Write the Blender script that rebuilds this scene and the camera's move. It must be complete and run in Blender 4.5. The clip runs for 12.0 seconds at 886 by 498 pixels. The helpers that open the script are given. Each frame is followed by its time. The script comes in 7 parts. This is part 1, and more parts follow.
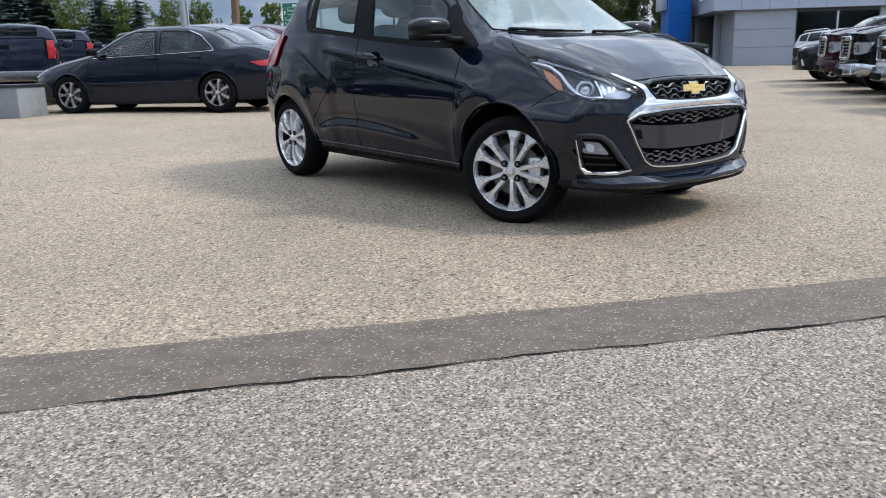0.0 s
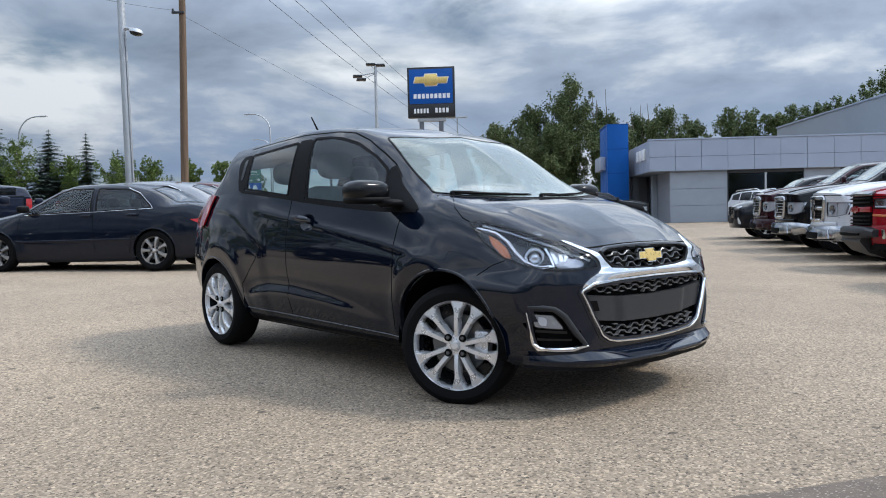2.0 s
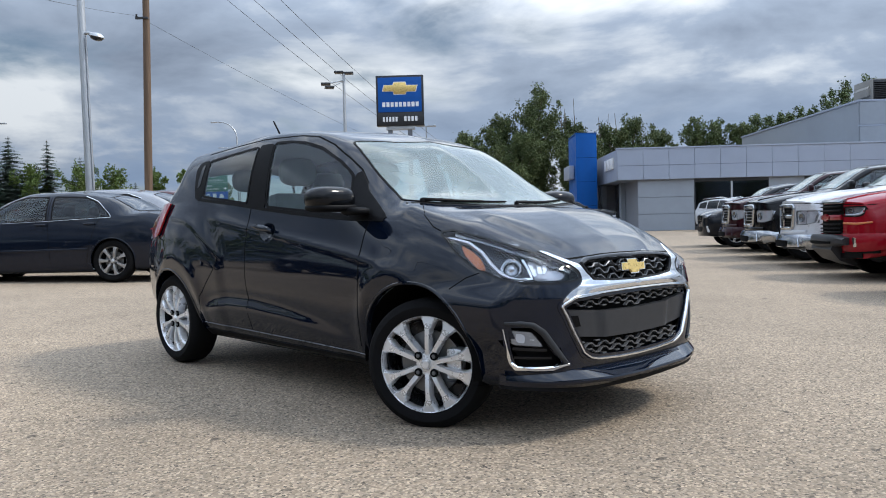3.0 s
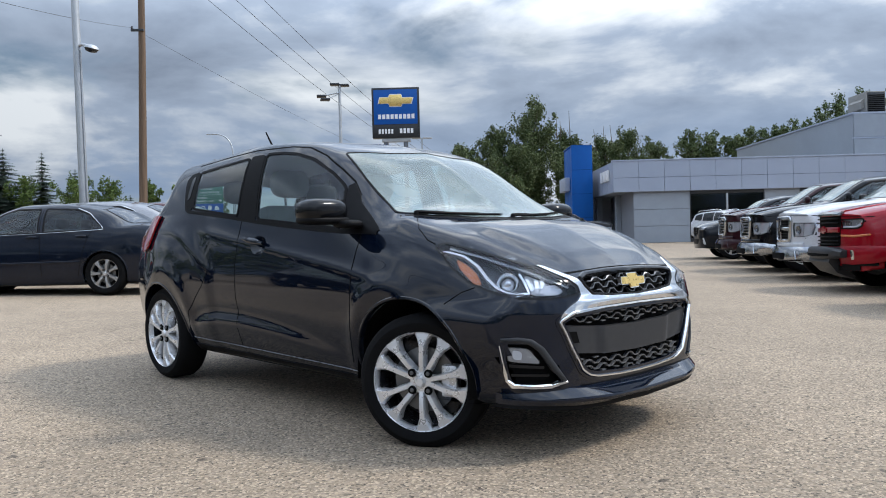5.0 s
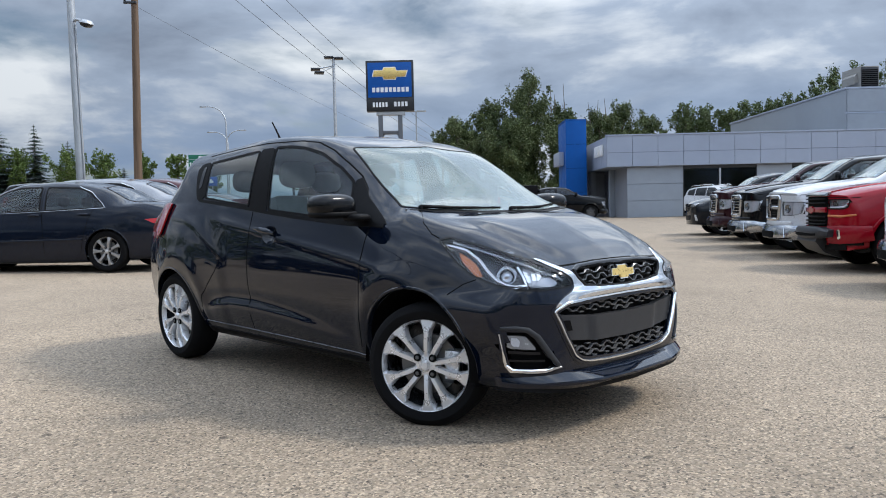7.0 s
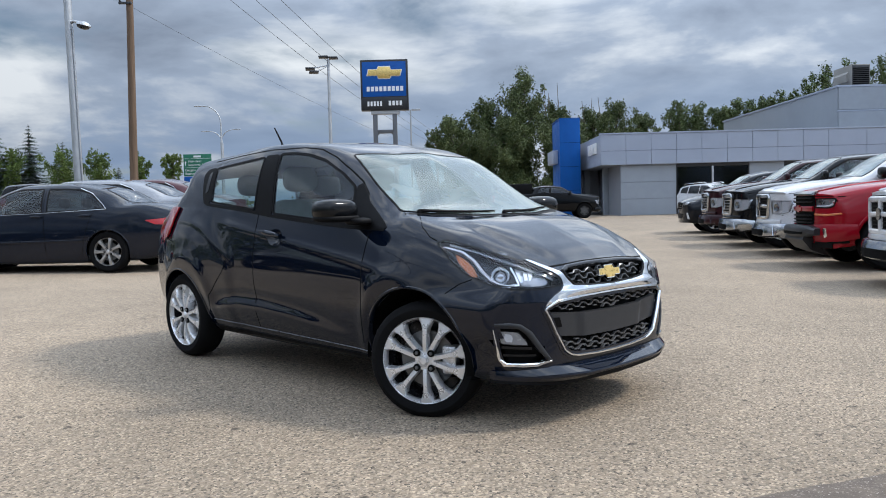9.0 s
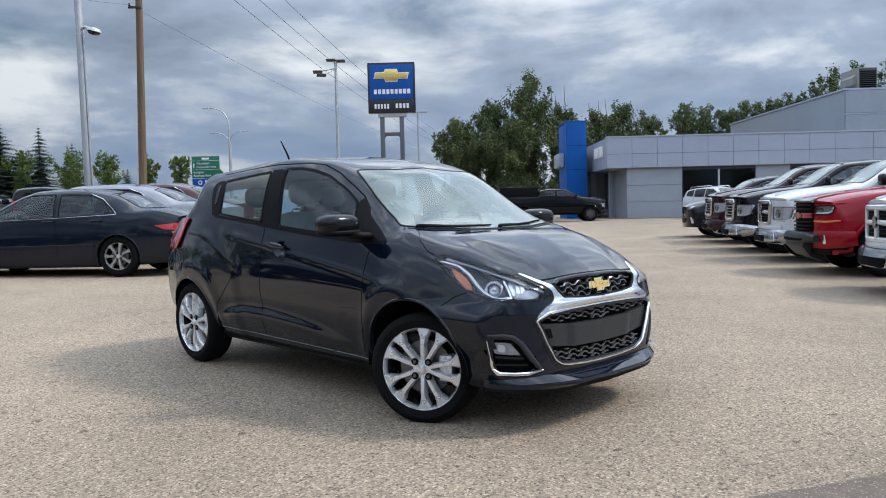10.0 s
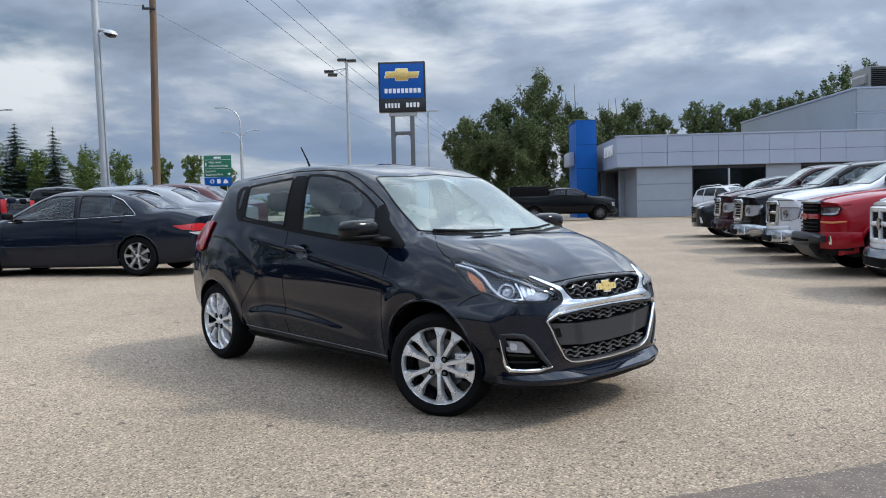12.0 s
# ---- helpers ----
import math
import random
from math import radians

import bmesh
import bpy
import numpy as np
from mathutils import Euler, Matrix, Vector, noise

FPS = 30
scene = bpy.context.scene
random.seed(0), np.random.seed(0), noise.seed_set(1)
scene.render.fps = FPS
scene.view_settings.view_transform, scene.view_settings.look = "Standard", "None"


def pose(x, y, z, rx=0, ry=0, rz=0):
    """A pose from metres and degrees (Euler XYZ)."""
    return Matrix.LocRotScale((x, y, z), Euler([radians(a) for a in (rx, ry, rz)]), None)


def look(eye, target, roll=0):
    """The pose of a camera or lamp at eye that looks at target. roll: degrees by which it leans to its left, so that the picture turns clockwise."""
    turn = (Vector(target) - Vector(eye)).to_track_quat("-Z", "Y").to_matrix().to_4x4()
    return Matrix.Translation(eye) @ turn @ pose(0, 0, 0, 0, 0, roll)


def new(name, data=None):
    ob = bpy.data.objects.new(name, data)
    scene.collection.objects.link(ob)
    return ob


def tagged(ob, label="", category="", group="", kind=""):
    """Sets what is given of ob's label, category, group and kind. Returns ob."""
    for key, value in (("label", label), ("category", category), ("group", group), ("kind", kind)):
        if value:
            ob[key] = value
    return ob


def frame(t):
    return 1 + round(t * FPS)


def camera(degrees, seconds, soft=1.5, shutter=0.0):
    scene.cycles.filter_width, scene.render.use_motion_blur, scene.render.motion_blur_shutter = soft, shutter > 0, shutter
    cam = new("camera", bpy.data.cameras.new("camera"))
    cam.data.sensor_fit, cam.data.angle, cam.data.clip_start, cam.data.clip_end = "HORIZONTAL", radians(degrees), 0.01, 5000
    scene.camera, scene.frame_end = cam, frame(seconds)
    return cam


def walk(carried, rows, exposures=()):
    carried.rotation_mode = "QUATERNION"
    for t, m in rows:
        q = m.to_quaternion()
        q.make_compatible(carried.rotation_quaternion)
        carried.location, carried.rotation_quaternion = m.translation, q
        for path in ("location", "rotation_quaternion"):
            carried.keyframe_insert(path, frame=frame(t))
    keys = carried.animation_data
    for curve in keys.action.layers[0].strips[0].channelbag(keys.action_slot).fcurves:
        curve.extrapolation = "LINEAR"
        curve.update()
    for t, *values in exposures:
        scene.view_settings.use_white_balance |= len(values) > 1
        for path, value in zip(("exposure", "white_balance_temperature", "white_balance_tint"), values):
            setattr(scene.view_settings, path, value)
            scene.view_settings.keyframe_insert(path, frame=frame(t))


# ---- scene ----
cam = camera(58.5, 12.0, 1.0)
PATH = [
    (0, (0.308, -0.252, 0.836), (0.054, 1.679, 0.38), -1.5),
    (0.5, (0.334, -0.163, 0.881), (0.082, 1.796, 0.571), -1.5),
    (1, (0.357, -0.073, 0.897), (0.128, 1.905, 0.714), -1.4),
    (1.5, (0.341, 0.039, 0.884), (0.159, 2.028, 0.779), -1.3),
    (2, (0.313, 0.197, 0.881), (0.19, 2.191, 0.803), -1.3),
    (2.5, (0.311, 0.323, 0.881), (0.241, 2.321, 0.815), -1.4),
    (3, (0.296, 0.457, 0.883), (0.251, 2.455, 0.825), -1.4),
    (3.5, (0.282, 0.546, 0.883), (0.245, 2.545, 0.846), -1.4),
    (5.3, (0.301, 0.552, 0.892), (0.269, 2.552, 0.864), -1.4),
    (5.5, (0.295, 0.519, 0.905), (0.265, 2.519, 0.859), -1.4),
    (6, (0.288, 0.447, 0.923), (0.26, 2.445, 0.843), -1.4),
    (6.5, (0.274, 0.378, 0.964), (0.252, 2.375, 0.868), -1.4),
    (7, (0.261, 0.308, 0.99), (0.242, 2.305, 0.892), -1.3),
    (9, (0.251, 0.075, 1.02), (0.245, 2.073, 0.917), -1.5),
    (9.5, (0.285, -0.03, 1.047), (0.271, 1.968, 0.949), -1.5),
    (10, (0.305, -0.113, 1.092), (0.281, 1.884, 0.993), -1.4),
    (10.5, (0.312, -0.171, 1.13), (0.272, 1.826, 1.029), -1.4),
    (11, (0.295, -0.252, 1.132), (0.243, 1.745, 1.032), -1.4),
    (11.5, (0.281, -0.317, 1.136), (0.229, 1.68, 1.035), -1.3),
    (12, (0.279, -0.36, 1.136), (0.23, 1.637, 1.033), -1.4),
]
walk(cam, [(t, look(eye, target, roll)) for t, eye, target, roll in PATH], [(0.0, 0.0), (0.5, 0.0), (2.0, -0.08), (12.0, -0.08)])

# ---- sky and sun ----
SUN_HIGH, SUN_ROUND = radians(46), radians(86)
world = bpy.data.worlds.new("sky")
scene.world = world
world.use_nodes = True
wn, wl = world.node_tree.nodes, world.node_tree.links
wn.clear()


def wnode(kind, **inputs):
    n = wn.new(kind)
    for k, v in inputs.items():
        n.inputs[k.replace("_", " ")].default_value = v
    return n


sky = wn.new("ShaderNodeTexSky")
sky.sky_type, sky.sun_disc = "NISHITA", False
sky.sun_elevation, sky.sun_rotation = SUN_HIGH, SUN_ROUND
sky.air_density, sky.dust_density, sky.ozone_density = 1.0, 1.2, 1.0
coord = wn.new("ShaderNodeTexCoord")
split = wn.new("ShaderNodeSeparateXYZ")
wl.new(coord.outputs["Generated"], split.inputs[0])


def wmath(op, a, b=None, c=None, clamp=False):
    n = wn.new("ShaderNodeMath")
    n.operation, n.use_clamp = op, clamp
    for i, v in enumerate((a, b, c)):
        if v is None:
            continue
        if isinstance(v, (int, float)):
            n.inputs[i].default_value = v
        else:
            wl.new(v, n.inputs[i])
    return n.outputs[0]


# the cloud layer is a flat sheet overhead: the ray's place on it
up = wmath("ADD", wmath("ABSOLUTE", split.outputs[2]), 0.20)
flat = wn.new("ShaderNodeCombineXYZ")
wl.new(wmath("DIVIDE", split.outputs[0], up), flat.inputs[0])
wl.new(wmath("DIVIDE", split.outputs[1], up), flat.inputs[1])
flat.inputs[2].default_value = 3.7


def cloud(scale, detail, rough, warp=0.6):
    n = wnode("ShaderNodeTexNoise", Scale=scale, Detail=detail, Roughness=rough, Distortion=warp)
    wl.new(flat.outputs[0], n.inputs["Vector"])
    return n.outputs[0]


big, fine, wisp = cloud(1.0, 7.0, 0.52, 0.25), cloud(2.3, 9.0, 0.55, 0.3), cloud(0.6, 3.0, 0.5, 0.2)
# heaped clouds seen from the side, for the lower sky
heap = wn.new("ShaderNodeMapping")
heap.inputs["Scale"].default_value = (1.0, 1.0, 2.6)
wl.new(coord.outputs["Generated"], heap.inputs["Vector"])
puff = wnode("ShaderNodeTexNoise", Scale=3.9, Detail=9.0, Roughness=0.54, Distortion=0.35)
wl.new(heap.outputs[0], puff.inputs["Vector"])
cover = wmath("ADD", wmath("MULTIPLY", big, 0.62), wmath("MULTIPLY", fine, 0.38))
mask = wn.new("ShaderNodeMapRange")
mask.interpolation_type = "SMOOTHSTEP"
mask.inputs[1].default_value, mask.inputs[2].default_value = 0.30, 0.44
wl.new(cover, mask.inputs[0])
tone = wn.new("ShaderNodeValToRGB")
tone.color_ramp.elements[0].position, tone.color_ramp.elements[0].color = 0.405, (0.88, 0.94, 1.0, 1)
tone.color_ramp.elements[1].position, tone.color_ramp.elements[1].color = 0.62, (0.205, 0.258, 0.355, 1)
mid = tone.color_ramp.elements.new(0.50)
mid.color = (0.39, 0.475, 0.61, 1)
wl.new(wmath("ADD", wmath("MULTIPLY", fine, 0.22), wmath("ADD", wmath("MULTIPLY", wisp, 0.30), wmath("MULTIPLY", puff.outputs[0], 0.48))), tone.inputs[0])
# blue haze shows between the banks near the horizon
low = wn.new("ShaderNodeMapRange")
low.interpolation_type = "SMOOTHSTEP"
low.inputs[1].default_value, low.inputs[2].default_value, low.inputs[3].default_value, low.inputs[4].default_value = 0.03, 0.20, 1.0, 0.0
wl.new(split.outputs[2], low.inputs[0])
bank = wn.new("ShaderNodeMapRange")
bank.interpolation_type = "SMOOTHSTEP"
bank.inputs[1].default_value, bank.inputs[2].default_value = 0.44, 0.56
wl.new(puff.outputs[0], bank.inputs[0])
haze = wn.new("ShaderNodeMix")
haze.data_type = "RGBA"
haze.inputs[7].default_value = (0.285, 0.41, 0.63, 1)
wl.new(wmath("MULTIPLY", wmath("MULTIPLY", low.outputs[0], bank.outputs[0]), 0.75), haze.inputs[0])
wl.new(tone.outputs[0], haze.inputs[6])
# a clouded sky grows brighter towards the zenith and the sun
high = wn.new("ShaderNodeMapRange")
high.interpolation_type = "SMOOTHSTEP"
high.inputs[1].default_value, high.inputs[2].default_value, high.inputs[4].default_value = 0.20, 0.50, 1.7
wl.new(split.outputs[2], high.inputs[0])
lift = wmath("ADD", wmath("ADD", wmath("MULTIPLY", wmath("MAXIMUM", split.outputs[2], 0.0), 0.9), 0.85), high.outputs[0])
lift = wmath("MULTIPLY", lift, wmath("ADD", wmath("MULTIPLY", split.outputs[0], 0.22), 1.0))
bg_sky, bg_cloud, mixed, out = wnode("ShaderNodeBackground", Strength=0.085), wnode("ShaderNodeBackground", Strength=0.92), wn.new("ShaderNodeMixShader"), wn.new("ShaderNodeOutputWorld")
wl.new(sky.outputs[0], bg_sky.inputs[0])
wl.new(haze.outputs[2], bg_cloud.inputs[0])
wl.new(lift, bg_cloud.inputs["Strength"])
wl.new(mask.outputs[0], mixed.inputs[0])
wl.new(bg_sky.outputs[0], mixed.inputs[1])
wl.new(bg_cloud.outputs[0], mixed.inputs[2])
wl.new(mixed.outputs[0], out.inputs[0])

sun = new("sun", bpy.data.lights.new("sun", "SUN"))
sun.data.energy, sun.data.angle, sun.data.color = 3.05, radians(10.0), (1.0, 0.95, 0.87)
sun.matrix_basis = look((0, 0, 0), (-math.sin(SUN_ROUND) * math.cos(SUN_HIGH), -math.cos(SUN_ROUND) * math.cos(SUN_HIGH), -math.sin(SUN_HIGH)))
sun.location = (30, 10, 40)


# ---- materials ----
class Mat:
    """A node material with a principled shader, and short ways to wire textures into it."""

    def __init__(self, name, color=(0.5, 0.5, 0.5), rough=0.5, metal=0.0, **more):
        self.m = bpy.data.materials.new(name)
        self.m.use_nodes = True
        self.n, self.l = self.m.node_tree.nodes, self.m.node_tree.links
        self.b = self.n["Principled BSDF"]
        self.set(Base_Color=(*color, 1), Roughness=rough, Metallic=metal, **more)
        self.m.diffuse_color = (*color, 1)
        self.space = None

    def set(self, **more):
        for k, v in more.items():
            self.b.inputs[k.replace("_", " ")].default_value = v
        return self

    def place(self, world_space=False):
        if not self.space:
            if world_space:
                g = self.n.new("ShaderNodeNewGeometry")
                self.space = g.outputs["Position"]
            else:
                self.space = self.n.new("ShaderNodeTexCoord").outputs["Object"]
        return self.space

    def noise(self, scale, detail=3.0, rough=0.55, stretch=None):
        n = self.n.new("ShaderNodeTexNoise")
        n.inputs["Scale"].default_value, n.inputs["Detail"].default_value, n.inputs["Roughness"].default_value = scale, detail, rough
        src = self.place()
        if stretch:
            s = self.n.new("ShaderNodeMapping")
            s.inputs["Scale"].default_value = stretch
            self.l.new(src, s.inputs["Vector"])
            src = s.outputs[0]
        self.l.new(src, n.inputs["Vector"])
        return n.outputs[0]

    def cells(self, scale, out="Color", feature="F1"):
        n = self.n.new("ShaderNodeTexVoronoi")
        n.feature = feature
        n.inputs["Scale"].default_value = scale
        self.l.new(self.place(), n.inputs["Vector"])
        return n.outputs[out]

    def ramp(self, fac, *stops):
        r = self.n.new("ShaderNodeValToRGB")
        e = r.color_ramp.elements
        while len(e) < len(stops):
            e.new(0.5)
        for x, (p, c) in zip(e, stops):
            x.position = p
            x.color = (*c, 1) if isinstance(c, tuple) else (c, c, c, 1)
        self.l.new(fac, r.inputs[0])
        return r.outputs[0]

    def mix(self, fac, a, b, how="MIX"):
        m = self.n.new("ShaderNodeMix")
        m.data_type, m.blend_type = "RGBA", how
        for sock, v in ((m.inputs[0], fac), (m.inputs[6], a), (m.inputs[7], b)):
            if isinstance(v, (int, float)):
                sock.default_value = v
            elif isinstance(v, tuple):
                sock.default_value = (*v, 1)
            else:
                self.l.new(v, sock)
        return m.outputs[2]

    def math(self, op, a, b=0.0):
        m = self.n.new("ShaderNodeMath")
        m.operation = op
        for i, v in enumerate((a, b)):
            if isinstance(v, (int, float)):
                m.inputs[i].default_value = v
            else:
                self.l.new(v, m.inputs[i])
        return m.outputs[0]

    def color(self, sock):
        self.l.new(sock, self.b.inputs["Base Color"])
        return self

    def rough(self, sock):
        self.l.new(sock, self.b.inputs["Roughness"])
        return self

    def bump(self, sock, strength=0.3, dist=0.01):
        b = self.n.new("ShaderNodeBump")
        b.inputs["Strength"].default_value, b.inputs["Distance"].default_value = strength, dist
        self.l.new(sock, b.inputs["Height"])
        self.l.new(b.outputs[0], self.b.inputs["Normal"])
        return self

    def grain(self, color, scale, amount=0.25, rough=None, bump=0.0, dist=0.005, stretch=None):
        """Colour that wanders by amount at two scales, and a fine relief."""
        a, b = self.noise(scale, 4, 0.6, stretch), self.noise(scale * 0.13, 3, 0.5, stretch)
        low, high = tuple(c * (1 - amount) for c in color), tuple(min(1.0, c * (1 + amount)) for c in color)
        mixed_noise = self.math("ADD", self.math("MULTIPLY", a, 0.5), self.math("MULTIPLY", b, 0.5))
        self.color(self.ramp(mixed_noise, (0.3, low), (0.7, high)))
        if rough:
            self.rough(self.ramp(a, (0.3, rough[0]), (0.7, rough[1])))
        if bump:
            self.bump(a, bump, dist)
        return self


def paint(name, color, metal=0.5, rough=0.35, dirt=0.06, scale=1.0, gloss=0.12, coat=1.5):
    """Car paint: a flaked base under clear coat, with a thin film of dust."""
    m = Mat(name, color, rough, metal)
    m.set(Specular_IOR_Level=gloss, Coat_Weight=1.0, Coat_Roughness=0.03, Coat_IOR=coat)
    flake = m.cells(900, "Color")
    low, high = tuple(c * 0.8 for c in color), tuple(min(1, c * 1.25 + 0.0008) for c in color)
    base = m.ramp(flake, (0.2, low), (0.8, high))
    dust = m.ramp(m.noise(3.0 * scale, 5, 0.65), (0.45, 0.0), (0.8, dirt))
    m.color(m.mix(dust, base, (0.30, 0.27, 0.22)))
    m.l.new(m.ramp(m.noise(2.3 * scale, 4, 0.6), (0.35, 0.015), (0.8, 0.045)), m.b.inputs["Coat Roughness"])
    return m.m


def glass(name, tint=(0.75, 0.8, 0.8), see=0.85, rough=0.0, ior=1.52, film=0.0):
    """Thin sheet glass: light passes tinted, and the surface mirrors more at a slant."""
    m = bpy.data.materials.new(name)
    m.use_nodes = True
    n, l = m.node_tree.nodes, m.node_tree.links
    n.clear()
    o, mixer, clear, gloss, slant, power, gain = (n.new("ShaderNode" + k) for k in ("OutputMaterial", "MixShader", "BsdfTransparent", "BsdfGlossy", "LayerWeight", "Math", "Math"))
    clear.inputs[0].default_value = (*(c * see for c in tint), 1)
    gloss.inputs["Roughness"].default_value = rough
    gloss.inputs["Color"].default_value = (0.95, 0.97, 1, 1)
    least = ((ior - 1) / (ior + 1)) ** 2
    slant.inputs["Blend"].default_value = 0.5
    power.operation, gain.operation = "POWER", "MULTIPLY_ADD"
    power.inputs[1].default_value = 5.0
    gain.inputs[1].default_value, gain.inputs[2].default_value = 1 - least, least
    l.new(slant.outputs["Facing"], power.inputs[0])
    l.new(power.outputs[0], gain.inputs[0])
    l.new(gain.outputs[0], mixer.inputs[0])
    l.new(clear.outputs[0], mixer.inputs[1])
    l.new(gloss.outputs[0], mixer.inputs[2])
    last = mixer.outputs[0]
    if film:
        # a thin pale streaked film, coloured in for the sky sheen on the pane
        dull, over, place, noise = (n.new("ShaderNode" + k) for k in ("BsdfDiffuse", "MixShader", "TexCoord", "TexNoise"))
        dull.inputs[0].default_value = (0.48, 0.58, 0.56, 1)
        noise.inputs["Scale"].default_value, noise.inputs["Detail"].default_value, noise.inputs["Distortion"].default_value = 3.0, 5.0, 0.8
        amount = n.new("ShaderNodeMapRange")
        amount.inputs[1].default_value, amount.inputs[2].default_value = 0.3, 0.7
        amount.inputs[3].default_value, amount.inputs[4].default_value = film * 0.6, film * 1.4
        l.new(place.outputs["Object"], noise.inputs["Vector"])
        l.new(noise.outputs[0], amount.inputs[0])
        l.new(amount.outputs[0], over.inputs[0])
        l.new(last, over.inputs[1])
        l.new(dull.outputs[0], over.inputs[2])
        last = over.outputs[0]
    l.new(last, o.inputs[0])
    m.diffuse_color = (*tint, 0.4)
    return m


def plain(name, color, rough=0.5, metal=0.0, scale=40, amount=0.15, bump=0.0, dist=0.002, **more):
    return Mat(name, color, rough, metal, **more).grain(color, scale, amount, (max(0.02, rough - 0.08), min(1, rough + 0.1)), bump, dist).m


# paving: pale exposed stone chips in asphalt; greyer and coarser on the street side of the sealed joint
g = Mat("paving", (0.3, 0.27, 0.22), 0.9)
g.place(True)
sep = g.n.new("ShaderNodeSeparateXYZ")
g.l.new(g.place(), sep.inputs[0])
side = g.math("SUBTRACT", g.math("SUBTRACT", sep.outputs[1], g.math("MULTIPLY", sep.outputs[0], 0.33)), 2.0)
yard = g.ramp(g.math("ADD", g.math("MULTIPLY", side, 4.0), 0.5), (0.35, 0.0), (0.65, 1.0))
chip, stone, fine_chip = g.cells(105, "Color"), g.cells(52, "Color"), g.cells(150, "Color")
gap = g.cells(105, "Distance")
tone_chip = g.mix(yard, g.ramp(fine_chip, (0.05, 0.10), (0.35, 0.62), (0.65, 1.05), (0.95, 2.1)), g.ramp(chip, (0.04, 0.12), (0.30, 0.70), (0.68, 1.06), (0.97, 1.85)))
patch_tone = g.ramp(g.noise(0.55, 5, 0.6), (0.3, 0.82), (0.7, 1.16))
track_tone = g.ramp(g.noise(0.12, 4, 0.55, (1.0, 0.35, 1.0)), (0.35, 0.86), (0.65, 1.1))
base_tone = g.mix(yard, (0.232, 0.194, 0.163), (0.292, 0.228, 0.162))
warm = g.mix(g.ramp(stone, (0.35, 0.0), (0.9, 0.55)), base_tone, (0.285, 0.235, 0.18))
c1 = g.mix(1.0, warm, tone_chip, "MULTIPLY")
c2 = g.mix(1.0, c1, patch_tone, "MULTIPLY")
c3 = g.mix(1.0, c2, track_tone, "MULTIPLY")
pits = g.ramp(g.cells(46, "Color"), (0.0, 0.30), (0.06, 0.45), (0.10, 1.0))
dark_gap = g.mix(1.0, g.ramp(gap, (0.0, 1.0), (0.70, 1.0), (1.0, 0.55)), g.mix(g.ramp(g.cells(46, "Distance"), (0.25, 1.0), (0.45, 0.0)), (1.0, 1.0, 1.0), pits), "MULTIPLY")
spots = g.mix(1.0, g.ramp(g.noise(2.6, 6, 0.75), (0.68, 1.0), (0.74, 0.45)), g.ramp(g.noise(11, 2, 0.4), (0.715, 1.0), (0.735, 0.4)), "MULTIPLY")
g.color(g.mix(1.0, g.mix(1.0, c3, dark_gap, "MULTIPLY"), spots, "MULTIPLY"))
g.bump(g.math("ADD", g.math("MULTIPLY", gap, -0.6), g.math("MULTIPLY", g.noise(30, 3), 0.5)), 0.55, 0.006)
PAVING = g.m

s = Mat("sealed_joint", (0.09, 0.085, 0.08), 0.75)
s.place(True)
s.color(s.mix(s.ramp(s.cells(150, "Color"), (0.76, 0.0), (0.92, 0.8)), s.ramp(s.noise(9, 5, 0.65), (0.3, (0.066, 0.049, 0.036)), (0.7, (0.120, 0.091, 0.068))), (0.34, 0.30, 0.26)))
s.bump(s.noise(140, 3), 0.5, 0.004)
JOINT = s.m

HATCH_PAINT = paint("dark_slate_paint", (0.0006, 0.0032, 0.0105), 0.1, 0.4, 0.0003, 1.0, 0.01, 1.49)
# pale colour that paints the glint running along the sill
SILL_GLINT = plain("sill_edge_highlight", (0.17, 0.175, 0.19), 0.3, 0.5, 30, 0.1)
SEDAN_PAINT = paint("grey_blue_paint", (0.0032, 0.0065, 0.015), 0.0, 0.4, 0.012, 1.0, 0.03, 1.40)
RED_PAINT = paint("red_paint", (0.23, 0.003, 0.010), 0.0, 0.35, 0.005, 1.0, 0.03, 1.36)
WHITE_PAINT = paint("white_paint", (0.50, 0.515, 0.54), 0.0, 0.4)
BLACK_PAINT = paint("black_paint", (0.003, 0.0035, 0.0045), 0.0, 0.3, 0.0, 1.0, 0.02, 1.30)
NAVY_PAINT = paint("navy_paint", (0.007, 0.011, 0.026), 0.1, 0.35, 0.02, 1.0, 0.05, 1.40)
MAROON_PAINT = paint("maroon_paint", (0.022, 0.004, 0.007), 0.0, 0.35, 0.005, 1.0, 0.03, 1.32)
PINK_PAINT = paint("faded_red_paint", (0.05, 0.009, 0.013), 0.1, 0.35, 0.01, 1.0, 0.1, 1.38)
GREY_PAINT = paint("grey_paint", (0.005, 0.007, 0.011), 0.0, 0.35, 0.005, 1.0, 0.03, 1.34)
SILVER_PAINT = paint("silver_paint", (0.22, 0.23, 0.25), 0.5, 0.4, 0.02, 1.0, 0.2, 1.4)
CHROME = plain("chrome", (0.78, 0.79, 0.80), 0.07, 1.0, 30, 0.05)
BRIGHT = plain("dulled_chrome", (0.46, 0.47, 0.49), 0.16, 1.0, 12, 0.12)
DARK_CHROME = plain("dark_chrome", (0.22, 0.225, 0.23), 0.2, 1.0, 30, 0.08)
ALLOY = plain("machined_alloy", (0.72, 0.73, 0.75), 0.3, 0.62, 25, 0.03)
DULL_ALLOY = plain("dull_alloy", (0.38, 0.37, 0.36), 0.42, 0.7, 40, 0.15)
